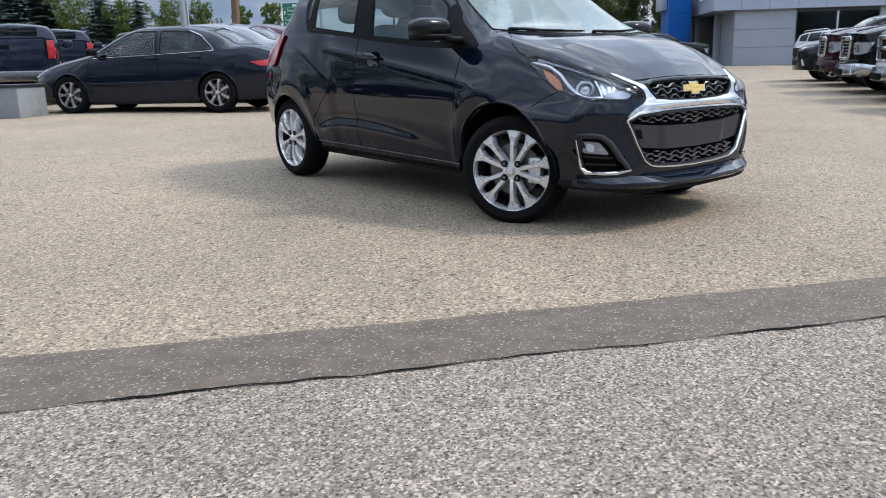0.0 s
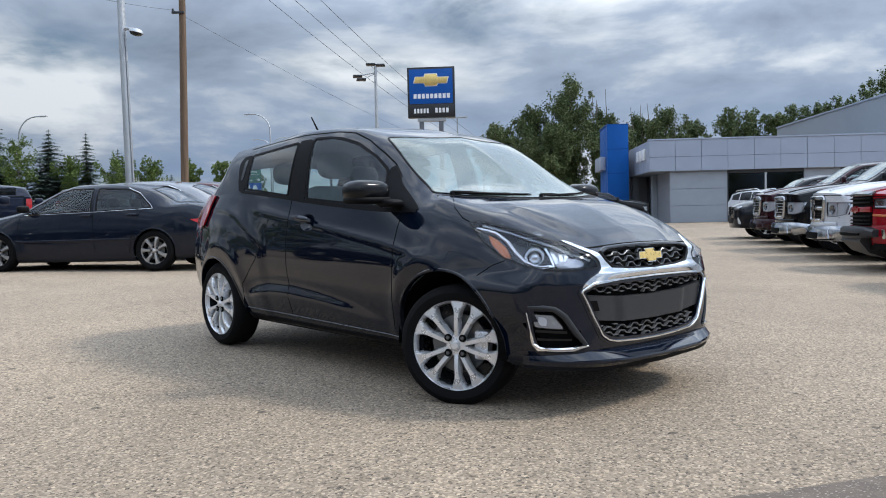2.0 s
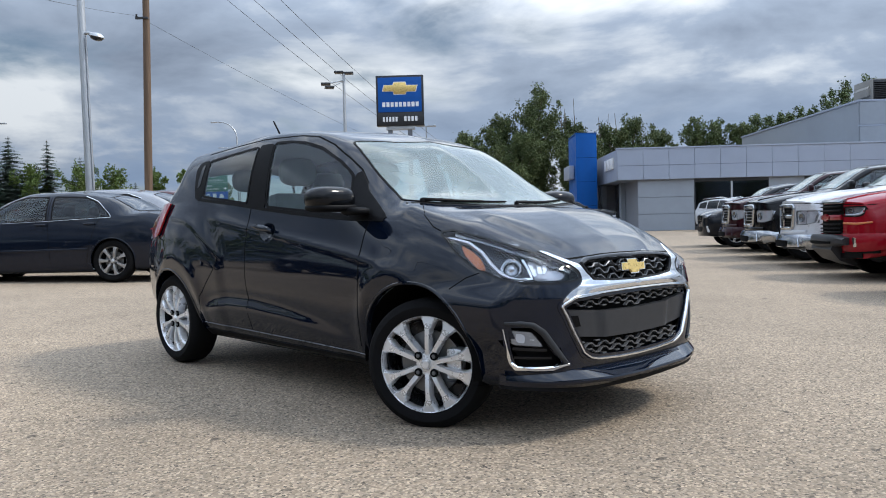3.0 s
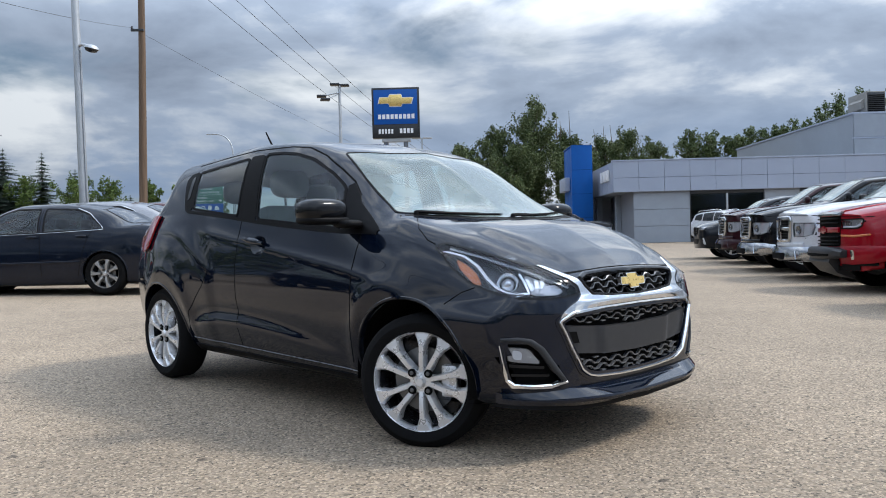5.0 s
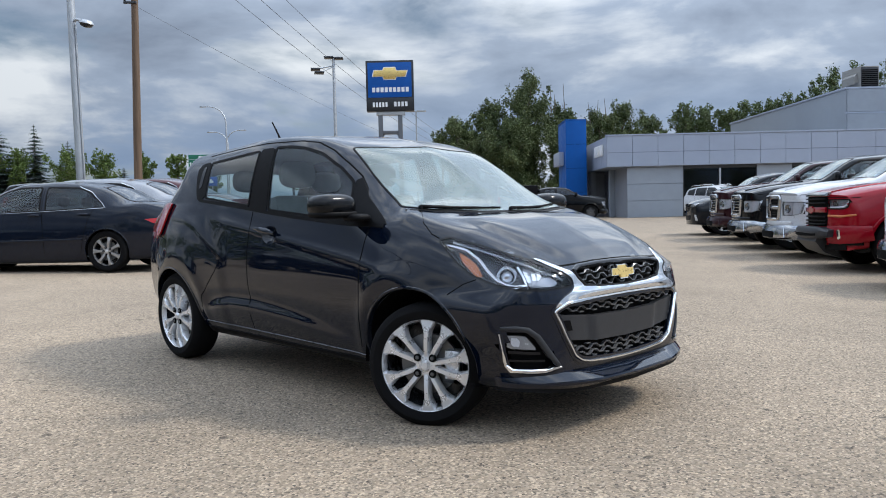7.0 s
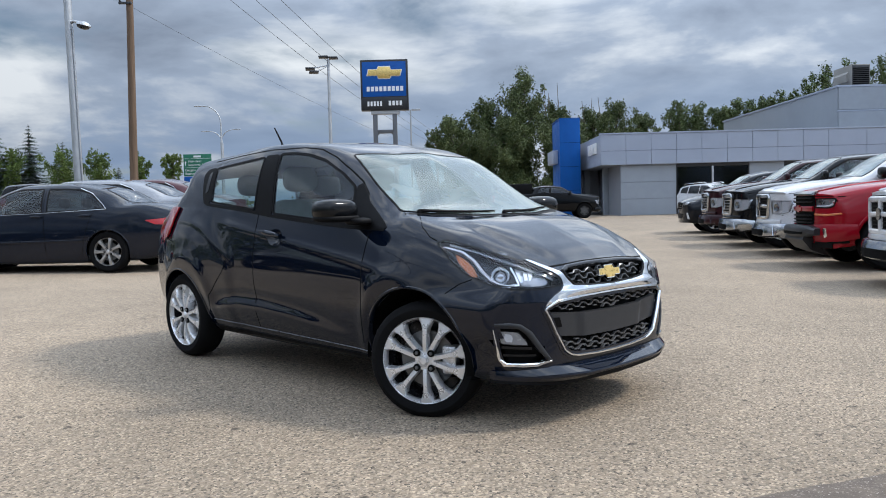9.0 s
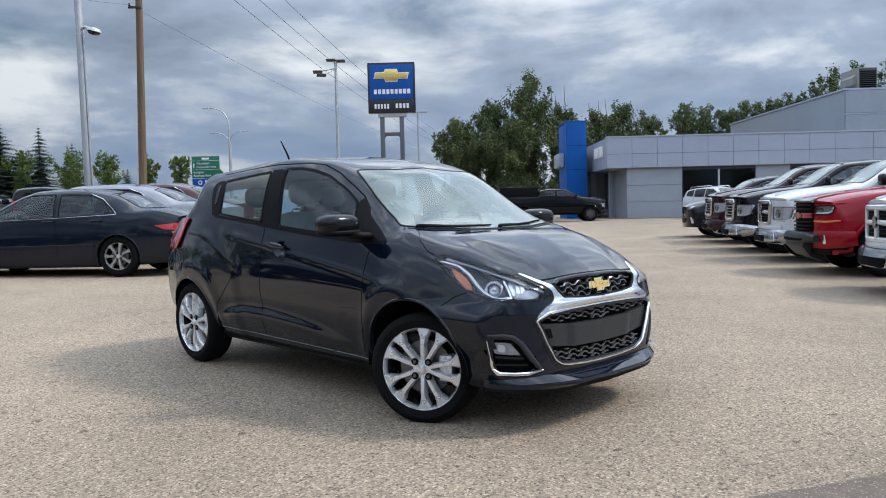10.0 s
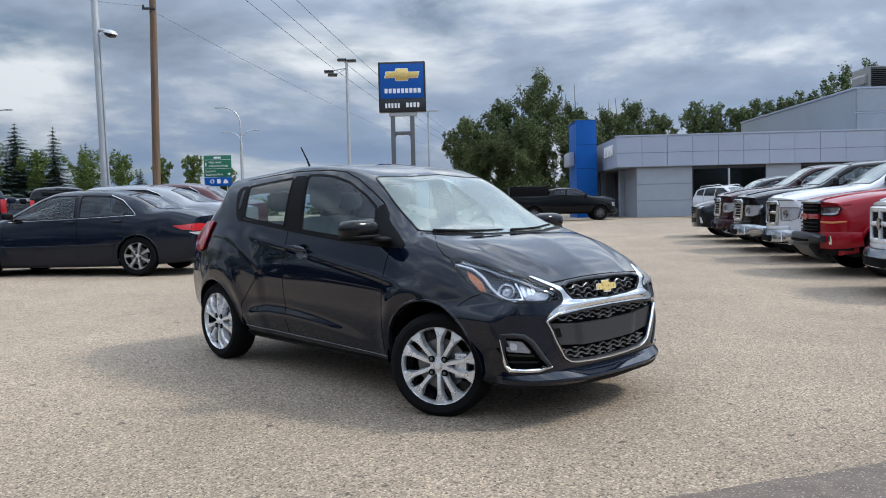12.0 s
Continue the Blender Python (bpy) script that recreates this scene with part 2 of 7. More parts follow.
DARK_ALLOY = plain("grey_alloy", (0.16, 0.165, 0.17), 0.4, 0.8, 60, 0.1)
RUBBER = plain("tyre_rubber", (0.006, 0.006, 0.0065), 0.8, 0.0, 60, 0.3, 0.3, Specular_IOR_Level=0.1)
BLACK_PLASTIC = plain("black_plastic", (0.006, 0.006, 0.0068), 0.5, 0.0, 200, 0.25, 0.1, 0.001, Specular_IOR_Level=0.08)
GLOSS_BLACK = plain("gloss_black_plastic", (0.006, 0.006, 0.0065), 0.16, 0.0, 40, 0.2, Specular_IOR_Level=0.35)
MIRROR_CAP = plain("mirror_cap_paint", (0.0035, 0.004, 0.005), 0.14, 0.0, 40, 0.2, Specular_IOR_Level=0.3)
GREY_PLASTIC = plain("grey_plastic", (0.026, 0.027, 0.03), 0.42, 0.0, 200, 0.15, Specular_IOR_Level=0.3)
GASKET = plain("dark_gap", (0.003, 0.003, 0.003), 0.9, Specular_IOR_Level=0.1)
GRILLE = plain("grille_plastic", (0.15, 0.155, 0.165), 0.28, 0.5, 60, 0.1)
CABIN = plain("cabin_trim", (0.10, 0.10, 0.105), 0.8, 0.0, 80, 0.2)
HEADLINER = plain("headliner", (0.45, 0.46, 0.45), 0.9, 0.0, 60, 0.1)
SEAT = plain("seat_cloth", (0.27, 0.28, 0.285), 0.9, 0.0, 120, 0.2, 0.2)
CAR_GLASS = glass("car_window", (0.80, 0.92, 0.92), 0.86, 0.0, 1.62)
# the film puts a milky sky sheen into the screen as diffuse colour
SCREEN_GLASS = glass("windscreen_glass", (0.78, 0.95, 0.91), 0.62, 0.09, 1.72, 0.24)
DARK_GLASS = glass("tinted_window", (0.4, 0.45, 0.46), 0.5)
LENS = glass("clear_lens", (0.95, 0.97, 1.0), 0.95)
LAMP_WHITE = plain("lamp_reflector", (0.62, 0.64, 0.68), 0.16, 0.55, 60, 0.12)
LAMP_DARK = plain("lamp_housing", (0.030, 0.032, 0.037), 0.22, 0.4)
FOG_GLASS = plain("fog_reflector", (0.36, 0.37, 0.39), 0.2, 0.7, 60, 0.12)
AMBER = plain("amber_reflector", (0.52, 0.16, 0.055), 0.25, 0.0, 90, 0.2)
TAIL_RED = plain("red_lens", (0.42, 0.012, 0.016), 0.12, 0.0, 60, 0.2, Coat_Weight=1.0)
GOLD = plain("gold_badge", (0.74, 0.53, 0.19), 0.3, 0.8, 60, 0.15)
GALV = plain("galvanised_steel", (0.42, 0.44, 0.46), 0.45, 0.7, 6, 0.15)
POLE_WOOD = Mat("pole_wood", (0.2, 0.12, 0.07), 0.85).grain((0.118, 0.077, 0.050), 9, 0.5, None, 0.6, 0.01, (1, 1, 0.06)).m
CONCRETE = plain("concrete", (0.40, 0.39, 0.37), 0.85, 0.0, 14, 0.22, 0.3)
PLINTH_GREY = plain("painted_plinth", (0.20, 0.215, 0.23), 0.8, 0.0, 9, 0.25, 0.3)
POST_GREY = plain("dark_steel_post", (0.12, 0.125, 0.135), 0.45, 0.5, 6, 0.12)
UNIT_GREY = plain("weathered_unit_steel", (0.24, 0.235, 0.22), 0.6, 0.1, 3, 0.15)
PANEL_GREY = plain("pale_grey_panel", (0.325, 0.367, 0.455), 0.45, 0.15, 1.3, 0.07)
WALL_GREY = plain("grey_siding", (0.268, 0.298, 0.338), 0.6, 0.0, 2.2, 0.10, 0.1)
# the siding again with shade put into its colour, for backing and turned-away walls
WALL_SHADED = plain("shaded_siding", (0.235, 0.25, 0.28), 0.6, 0.0, 2.2, 0.10, 0.1)
BLUE_PANEL = plain("blue_panel", (0.002, 0.085, 0.34), 0.5, 0.0, 2.0, 0.12, Specular_IOR_Level=0.2)
SIGN_BLUE = plain("sign_blue", (0.003, 0.08, 0.34), 0.4, 0.0, 5, 0.1, Specular_IOR_Level=0.25)
SIGN_BLACK = plain("sign_black", (0.012, 0.013, 0.016), 0.35)
SIGN_WHITE = plain("sign_white", (0.78, 0.79, 0.8), 0.4)
SIGN_GREEN = plain("sign_green", (0.006, 0.135, 0.075), 0.4)
WINDOW_FRAME = plain("dark_aluminium", (0.05, 0.052, 0.056), 0.4, 0.6)
SHOP_GLASS = glass("shop_window", (0.55, 0.6, 0.62), 0.75, 0.0, 1.4)
INDOOR = plain("showroom_inside", (0.22, 0.22, 0.24), 0.8, 0.0, 0.8, 0.4)
BARK = Mat("bark", (0.12, 0.10, 0.08), 0.9).grain((0.13, 0.11, 0.085), 12, 0.45, None, 0.5, 0.02, (1, 1, 0.2)).m


def leafy(name, low, high):
    m = Mat(name, low, 0.6)
    info = m.n.new("ShaderNodeNewGeometry")
    m.color(m.mix(m.ramp(m.noise(0.5, 3), (0.35, 0.0), (0.65, 0.5)), m.ramp(info.outputs["Random Per Island"], (0.0, low), (1.0, high)), tuple(0.6 * c for c in low)))
    m.set(Subsurface_Weight=0.0, Transmission_Weight=0.0, Specular_IOR_Level=0.3)
    return m.m


LEAF = leafy("poplar_leaf", (0.048, 0.076, 0.026), (0.16, 0.195, 0.075))
LEAF_LIGHT = leafy("young_leaf", (0.055, 0.10, 0.02), (0.145, 0.20, 0.05))
LEAF_FAR = leafy("far_poplar_leaf", (0.065, 0.10, 0.035), (0.16, 0.20, 0.085))
NEEDLE = leafy("spruce_needle", (0.065, 0.105, 0.092), (0.17, 0.23, 0.20))


# ---- building tools ----
def mesh_of(bm, name, mat, smooth=True):
    me = bpy.data.meshes.new(name)
    bm.normal_update()
    bm.to_mesh(me)
    bm.free()
    if mat:
        me.materials.append(mat)
    if smooth:
        me.polygons.foreach_set("use_smooth", [True] * len(me.polygons))
        me.set_sharp_from_angle(angle=radians(smooth if smooth is not True else 38))
    return me


def part(name, bm, mat, parent=None, label="", smooth=True):
    """Links a bmesh as one mesh object under a thing or under a part."""
    ob = new(name, bm if isinstance(bm, bpy.types.Mesh) else mesh_of(bm, name, mat, smooth))
    ob.parent = parent
    if label:
        ob["label"] = label
    return ob


def thing(name, label, category, m=None, group="", kind=""):
    ob = new(name)
    ob.empty_display_size = 0.3
    if m is not None:
        ob.matrix_basis = m
    return tagged(ob, label, category, group, kind)


def box(x0, y0, z0, x1, y1, z1, bevel=0.0, bm=None, seg=2):
    """A box between two corners with rounded edges."""
    b = bmesh.new()
    bmesh.ops.create_cube(b, size=1)
    bmesh.ops.transform(b, matrix=Matrix.Translation(((x0 + x1) / 2, (y0 + y1) / 2, (z0 + z1) / 2)) @ Matrix.Diagonal((abs(x1 - x0), abs(y1 - y0), abs(z1 - z0), 1)), verts=b.verts)
    if bevel:
        bmesh.ops.bevel(b, geom=b.edges[:], offset=bevel, segments=seg, affect="EDGES", profile=0.6)
    return joined(bm, b)


def joined(bm, b):
    if bm is None:
        return b
    me = bpy.data.meshes.new("tmp")
    b.to_mesh(me)
    b.free()
    bm.from_mesh(me)
    bpy.data.meshes.remove(me)
    return bm


def tube(points, radii, sides=12, bm=None, closed_ends=True):
    """A round bar along points, its radius given at each."""
    b = bm or bmesh.new()
    pts = [Vector(p) for p in points]
    if isinstance(radii, (int, float)):
        radii = [radii] * len(pts)
    rings = []
    ref = Vector((0, 0, 1)) if abs((pts[-1] - pts[0]).normalized().z) < 0.9 else Vector((1, 0, 0))
    for i, p in enumerate(pts):
        d = (pts[min(i + 1, len(pts) - 1)] - pts[max(i - 1, 0)]).normalized()
        u = d.cross(ref).normalized()
        v = d.cross(u)
        rings.append([b.verts.new(p + radii[i] * (math.cos(a) * u + math.sin(a) * v)) for a in (2 * math.pi * k / sides for k in range(sides))])
    for r, q in zip(rings, rings[1:]):
        for k in range(sides):
            b.faces.new((r[k], r[(k + 1) % sides], q[(k + 1) % sides], q[k]))
    if closed_ends:
        b.faces.new(rings[0][::-1])
        b.faces.new(rings[-1])
    bmesh.ops.recalc_face_normals(b, faces=b.faces)
    return b


def lathe(profile, steps=40, bm=None, axis="Y"):
    """Turns (radius, offset along the axis) round that axis."""
    b = bm or bmesh.new()
    rows = []
    for k in range(steps):
        a = 2 * math.pi * k / steps
        c, s_ = math.cos(a), math.sin(a)
        rows.append([b.verts.new((r * c, o, r * s_) if axis == "Y" else (r * c, r * s_, o)) for r, o in profile])
    for k in range(steps):
        p, q = rows[k], rows[(k + 1) % steps]
        for i in range(len(profile) - 1):
            b.faces.new((p[i], p[i + 1], q[i + 1], q[i]))
    bmesh.ops.recalc_face_normals(b, faces=b.faces)
    return b


def prism(poly, lo, hi, plane="xz", bevel=0.0, bm=None):
    """A flat outline drawn out between two offsets across its plane."""
    b = bmesh.new()

    def at(p, o):
        return {"xz": (p[0], o, p[1]), "yz": (o, p[0], p[1]), "xy": (p[0], p[1], o)}[plane]

    a = [b.verts.new(at(p, lo)) for p in poly]
    c = [b.verts.new(at(p, hi)) for p in poly]
    b.faces.new(a)
    b.faces.new(c[::-1])
    for i in range(len(poly)):
        j = (i + 1) % len(poly)
        b.faces.new((a[j], a[i], c[i], c[j]))
    bmesh.ops.recalc_face_normals(b, faces=b.faces)
    if bevel:
        bmesh.ops.bevel(b, geom=b.edges[:], offset=bevel, segments=2, affect="EDGES", profile=0.6)
    return joined(bm, b)


def curve_through(keys):
    """A smooth curve through (x, value) keys that never overshoots them."""
    xs, ys = np.array([k[0] for k in keys], float), np.array([k[1] for k in keys], float)
    h, d = np.diff(xs), np.diff(ys) / np.diff(xs)
    m = np.zeros(len(xs))
    if len(xs) > 2:
        same = d[:-1] * d[1:] > 0
        w1, w2 = 2 * h[1:] + h[:-1], h[1:] + 2 * h[:-1]
        with np.errstate(divide="ignore", invalid="ignore"):
            m[1:-1] = np.where(same, (w1 + w2) / (w1 / np.where(d[:-1] == 0, 1, d[:-1]) + w2 / np.where(d[1:] == 0, 1, d[1:])), 0)
    m[0], m[-1] = d[0], d[-1]

    def value(x):
        x = np.clip(x, xs[0], xs[-1])
        i = np.clip(np.searchsorted(xs, x) - 1, 0, len(h) - 1)
        t = (x - xs[i]) / h[i]
        return (2 * t**3 - 3 * t**2 + 1) * ys[i] + (t**3 - 2 * t**2 + t) * h[i] * m[i] + (3 * t**2 - 2 * t**3) * ys[i + 1] + (t**3 - t**2) * h[i] * m[i + 1]

    return value


def body_shell(keys, x0, x1, stations=120, counts=(3, 3, 8, 8, 11, 10), front=(0.9, 3.6), rear=(0.5, 3.0), crease=None, caps=10, rake=0.0, swell=None):
    """The closed skin of a car, nose to +x: rings of (half width, height) at stations along it, drawn back towards the corners at both ends.
    keys: curves over x of zs, wl (sill), wm, zm (widest), wb, zb (belt), wr, ze (roof edge), zr (roof or bonnet at the middle)."""
    c = {k: curve_through(v) for k, v in keys.items()}
    xs = np.linspace(x0, x1, stations)
    rows = []
    for x in xs:
        v = {k: float(fn(x)) for k, fn in c.items()}
        ctrl = np.array([(0, v["zs"]), (v["wl"] - 0.07, v["zs"]), (v["wl"], v["zs"] + 0.04), (v["wm"], v["zm"]), (v["wb"], v["zb"]), (v["wr"], v["ze"]), (0, v["zr"])])
        u = np.r_[0, np.cumsum(np.hypot(*np.diff(ctrl, axis=0).T))]
        fy, fz = curve_through(list(zip(u, ctrl[:, 0]))), curve_through(list(zip(u, ctrl[:, 1])))
        t = np.concatenate([np.linspace(u[i], u[i + 1], n, endpoint=False) for i, n in enumerate(counts)] + [[u[-1]]])
        y, z = fy(t), fz(t)
        # round the roof edge a little and let the side bow between belt and roof
        if crease:
            y = y + crease(x, y, z)
        rows.append(np.c_[np.full(len(t), x), y, z])
    half = np.array(rows)
    other = half[:, -2:0:-1] * (1, -1, 1)
    full = np.concatenate([half, other], axis=1)
    tail, nose = full[0], full[-1]
    lead = [tail * (1, k, 1) + (0, 0, 0) if False else np.c_[tail[:, 0], tail[:, 1] * k, tail[:, 2].mean() + (tail[:, 2] - tail[:, 2].mean()) * k] for k in np.linspace(0.04, 1, caps, endpoint=False)]
    end = [np.c_[nose[:, 0], nose[:, 1] * k, nose[:, 2].mean() + (nose[:, 2] - nose[:, 2].mean()) * k] for k in np.linspace(0.04, 1, caps, endpoint=False)[::-1]]
    full = np.concatenate([np.array(lead), full, np.array(end)])
    x, y = full[..., 0], np.abs(full[..., 1])
    ahead, back = np.clip((x - 0.35 * x1) / (0.65 * x1), 0, 1), np.clip((0.35 * x0 - x) / (-0.65 * x0), 0, 1)
    full[..., 0] = x - front[0] * y ** front[1] * ahead**2 * (3 - 2 * ahead) + rear[0] * y ** rear[1] * back**2 * (3 - 2 * back)
    # the upper nose leans back
    full[..., 0] -= rake * np.clip(full[..., 2] - 0.60, 0, 0.5) * np.clip((x - 0.75 * x1) / (0.25 * x1), 0, 1)
    if swell:
        full[..., 2] += swell(full[..., 0], full[..., 1], full[..., 2])
    b = bmesh.new()
    grid = [[b.verts.new(p) for p in row] for row in full]
    n = len(grid[0])
    for p, q in zip(grid, grid[1:]):
        for i in range(n):
            b.faces.new((p[i], p[(i + 1) % n], q[(i + 1) % n], q[i]))
    b.faces.new(grid[0])
    b.faces.new(grid[-1][::-1])
    bmesh.ops.recalc_face_normals(b, faces=b.faces)
    return b


# a view is (right, up, towards): drawing axes, and the way from the skin to the eye
SIDE_R = (Vector((1, 0, 0)), Vector((0, 0, 1)), Vector((0, -1, 0)))
SIDE_L = (Vector((1, 0, 0)), Vector((0, 0, 1)), Vector((0, 1, 0)))
FRONT = (Vector((0, 1, 0)), Vector((0, 0, 1)), Vector((1, 0, 0)))
REAR = (Vector((0, 1, 0)), Vector((0, 0, 1)), Vector((-1, 0, 0)))
TOP = (Vector((1, 0, 0)), Vector((0, 1, 0)), Vector((0, 0, 1)))
R2 = math.sqrt(0.5)
CORNER_R = (Vector((R2, R2, 0)), Vector((0, 0, 1)), Vector((R2, -R2, 0)))
CORNER_L = (Vector((R2, -R2, 0)), Vector((0, 0, 1)), Vector((R2, R2, 0)))


def smooth_poly(poly, round_by=0.02, steps=3):
    """The outline with its corners rounded."""
    out_pts = []
    n = len(poly)
    for i in range(n):
        p, a, b = (Vector(poly[k % n]) for k in (i, i - 1, i + 1))
        da, db = (a - p), (b - p)
        ra, rb = min(round_by, 0.45 * da.length), min(round_by, 0.45 * db.length)
        s0, s1 = p + da.normalized() * ra, p + db.normalized() * rb
        for k in range(steps + 1):
            t = k / steps
            out_pts.append(tuple((1 - t) ** 2 * s0 + 2 * t * (1 - t) * p + t * t * s1))
    return out_pts


class Outline:
    """A flat closed outline: inside or not, and the nearest place on it."""

    def __init__(self, poly):
        self.a = np.array(poly, float)
        self.b = np.roll(self.a, -1, axis=0)

    def inside(self, p):
        a, b = self.a, self.b
        hit = ((a[:, 1] > p[1]) != (b[:, 1] > p[1])) & (p[0] < (b[:, 0] - a[:, 0]) * (p[1] - a[:, 1]) / np.where(b[:, 1] == a[:, 1], 1e-12, b[:, 1] - a[:, 1]) + a[:, 0])
        return bool(hit.sum() % 2)

    def nearest(self, p):
        d = self.b - self.a
        t = np.clip(((np.array(p) - self.a) * d).sum(1) / np.maximum((d * d).sum(1), 1e-12), 0, 1)
        q = self.a + t[:, None] * d
        r = np.hypot(*(q - p).T)
        i = int(r.argmin())
        return q[i], float(r[i])


class Skin:
    """A shell to draw on: projects flat outlines onto it and cuts openings into it."""

    def __init__(self, bm):
        from mathutils.bvhtree import BVHTree

        self.bm = bm
        bm.normal_update()
        self.tree = BVHTree.FromBMesh(bm)

    def drop(self, view, u, v, off=0.0):
        r, up_, to = view
        start = r * u + up_ * v + to * 6
        place, normal, _, _ = self.tree.ray_cast(start, -to)
        if place is None:
            place, normal, _, _ = self.tree.find_nearest(r * u + up_ * v + to * 0.8)
        if normal.dot(to) < 0:
            normal = -normal
        return place + normal * off, normal

    def cut(self, view, poly, reach=0.02, facing=0.15):
        """Takes out the faces inside the outline on the side that the view sees; the rim is drawn onto the outline first."""
        r, up_, to = view
        o = Outline(poly)
        lo, hi = o.a.min(0) - reach, o.a.max(0) + reach
        near = []
        for f in self.bm.faces:
            c = f.calc_center_median()
            u, v = c.dot(r), c.dot(up_)
            if f.normal.dot(to) > facing and lo[0] < u < hi[0] and lo[1] < v < hi[1]:
                near.append(f)
        verts = {w for f in near for w in f.verts}
        for w in verts:
            p = np.array((w.co.dot(r), w.co.dot(up_)))
            q, d = o.nearest(p)
            if d < reach:
                place, _ = self.drop(view, *q)
                w.co = place
        gone = []
        for f in near:
            c = f.calc_center_median()
            if o.inside((c.dot(r), c.dot(up_))):
                gone.append(f)
        bmesh.ops.delete(self.bm, geom=gone, context="FACES")

    def patch(self, view, poly, off=0.003, cell=0.02, thick=0.006, bm=None, relief=None):
        """A plate of that outline laid on the skin, with a turned-in rim."""
        o = Outline(poly)
        lo, hi = o.a.min(0), o.a.max(0)
        nx, ny = (max(2, int(math.ceil((hi - lo)[k] / cell)) + 1) for k in (0, 1))
        U, V = np.meshgrid(np.linspace(lo[0], hi[0], nx), np.linspace(lo[1], hi[1], ny), indexing="ij")
        cu, cv = (hi - lo) / (max(nx - 1, 1), max(ny - 1, 1))
        pts = np.stack([U, V], -1)
        keep = 0.55 * max(cu, cv)
        for i in range(nx):
            for j in range(ny):
                q, d = o.nearest(pts[i, j])
                if d < keep or (not o.inside(pts[i, j]) and d < 1.6 * keep):
                    pts[i, j] = q
        for corner in o.a:
            d = np.hypot(*(pts - corner).transpose(2, 0, 1))
            i, j = np.unravel_index(d.argmin(), d.shape)
            if d[i, j] < keep:
                pts[i, j] = corner
        b = bmesh.new()
        made = {}

        def vert(i, j):
            if (i, j) not in made:
                place, normal = self.drop(view, *pts[i, j], off)
                if relief:
                    place = place + normal * relief(*pts[i, j])
                made[i, j] = b.verts.new(place)
            return made[i, j]

        for i in range(nx - 1):
            for j in range(ny - 1):
                c = (pts[i, j] + pts[i + 1, j] + pts[i, j + 1] + pts[i + 1, j + 1]) / 4
                if o.inside(c):
                    b.faces.new((vert(i, j), vert(i + 1, j), vert(i + 1, j + 1), vert(i, j + 1)))
        bmesh.ops.remove_doubles(b, verts=b.verts, dist=1e-5)
        b.normal_update()
        to = view[2]
        for f in b.faces:
            if f.normal.dot(to) < 0:
                f.normal_flip()
        if thick:
            rim = [e for e in b.edges if len(e.link_faces) == 1]
            grown = bmesh.ops.extrude_edge_only(b, edges=rim)["geom"]
            for w in grown:
                if isinstance(w, bmesh.types.BMVert):
                    w.co -= to * thick
            bmesh.ops.recalc_face_normals(b, faces=b.faces)
        return joined(bm, b)

    def band(self, view, line, width, off=0.003, thick=0.004, closed=False, step=0.025, bm=None, crown=0.0):
        """A strip of even or given width along a line drawn on the skin."""
        pts = [Vector(p) for p in line] + ([Vector(line[0])] if closed else [])
        ws = list(width) if isinstance(width, (list, tuple)) else [width] * len(pts)
        if closed and len(ws) < len(pts):
            ws.append(ws[0])
        path, wide = [], []
        for (p, q), (a, c) in zip(zip(pts, pts[1:]), zip(ws, ws[1:])):
            n = max(1, int((q - p).length / step))
            for k in range(n):
                path.append(p.lerp(q, k / n))
                wide.append(a + (c - a) * k / n)
        path.append(pts[-1])
        wide.append(ws[-1])
        b = bmesh.new()
        rows = []
        n = len(path)
        for i, p in enumerate(path):
            before, after = (path[i - 1] if i else (path[-2] if closed else path[0])), (path[i + 1] if i < n - 1 else (path[1] if closed else path[-1]))
            d = (after - before).normalized()
            across = Vector((-d.y, d.x)) * wide[i] / 2
            row = []
            for k, o in ((-1, -thick), (-1, 0), (-0.5, crown), (0.5, crown), (1, 0), (1, -thick)):
                q = p + across * k
                place, normal = self.drop(view, q.x, q.y, off + o)
                row.append(b.verts.new(place))
            rows.append(row)
        for r, q in zip(rows, rows[1:]):
            for k in range(5):
                b.faces.new((r[k], r[k + 1], q[k + 1], q[k]))
        if not closed:
            b.faces.new(rows[0])
            b.faces.new(rows[-1][::-1])
        bmesh.ops.recalc_face_normals(b, faces=b.faces)
        return joined(bm, b)


def mirrored(poly):
    return [(-u, v) for u, v in poly][::-1]


# ---- ground ----
def ground_height(x, y):
    left = 0.014 * np.minimum(7.0, 0.5 * (np.sqrt(x * x + 1) - x))
    away = 0.008 * np.clip(y - 4.0, 0, 42)
    # the paving dips towards the truck row
    fx, fy = np.clip((x - 2.5) / 3.2, 0, 1), np.clip((y - 4) / 5, 0, 1) * np.clip((24 - y) / 10, 0, 1)
    dip = 0.085 * fx * fx * (3 - 2 * fx) * fy * fy * (3 - 2 * fy) * np.clip((30 - x) / 15, 0, 1)
    return left * np.clip((y + 2) / 7, 0, 1) * np.clip((60 - y) / 30, 0, 1) + away - 0.012 - dip


def sheet(xs, ys, lift=0.0):
    b = bmesh.new()
    grid = [[b.verts.new((x, y, float(ground_height(x, y)) + lift)) for y in ys] for x in xs]
    for p, q in zip(grid, grid[1:]):
        for i in range(len(ys) - 1):
            b.faces.new((p[i], q[i], q[i + 1], p[i + 1]))
    return b


near = np.linspace(-12, 14, 66)
far_x = np.r_[-1500, -700, -300, -120, -60, -40, -25, -17, near, 18, 25, 40, 60, 120, 300, 700, 1500]
far_y = np.r_[-1500, -500, -150, -60, -30, -15, -8, np.linspace(-4, 22, 66), 26, 30, 36, 42, 50, 60, 80, 120, 300, 700, 2500]
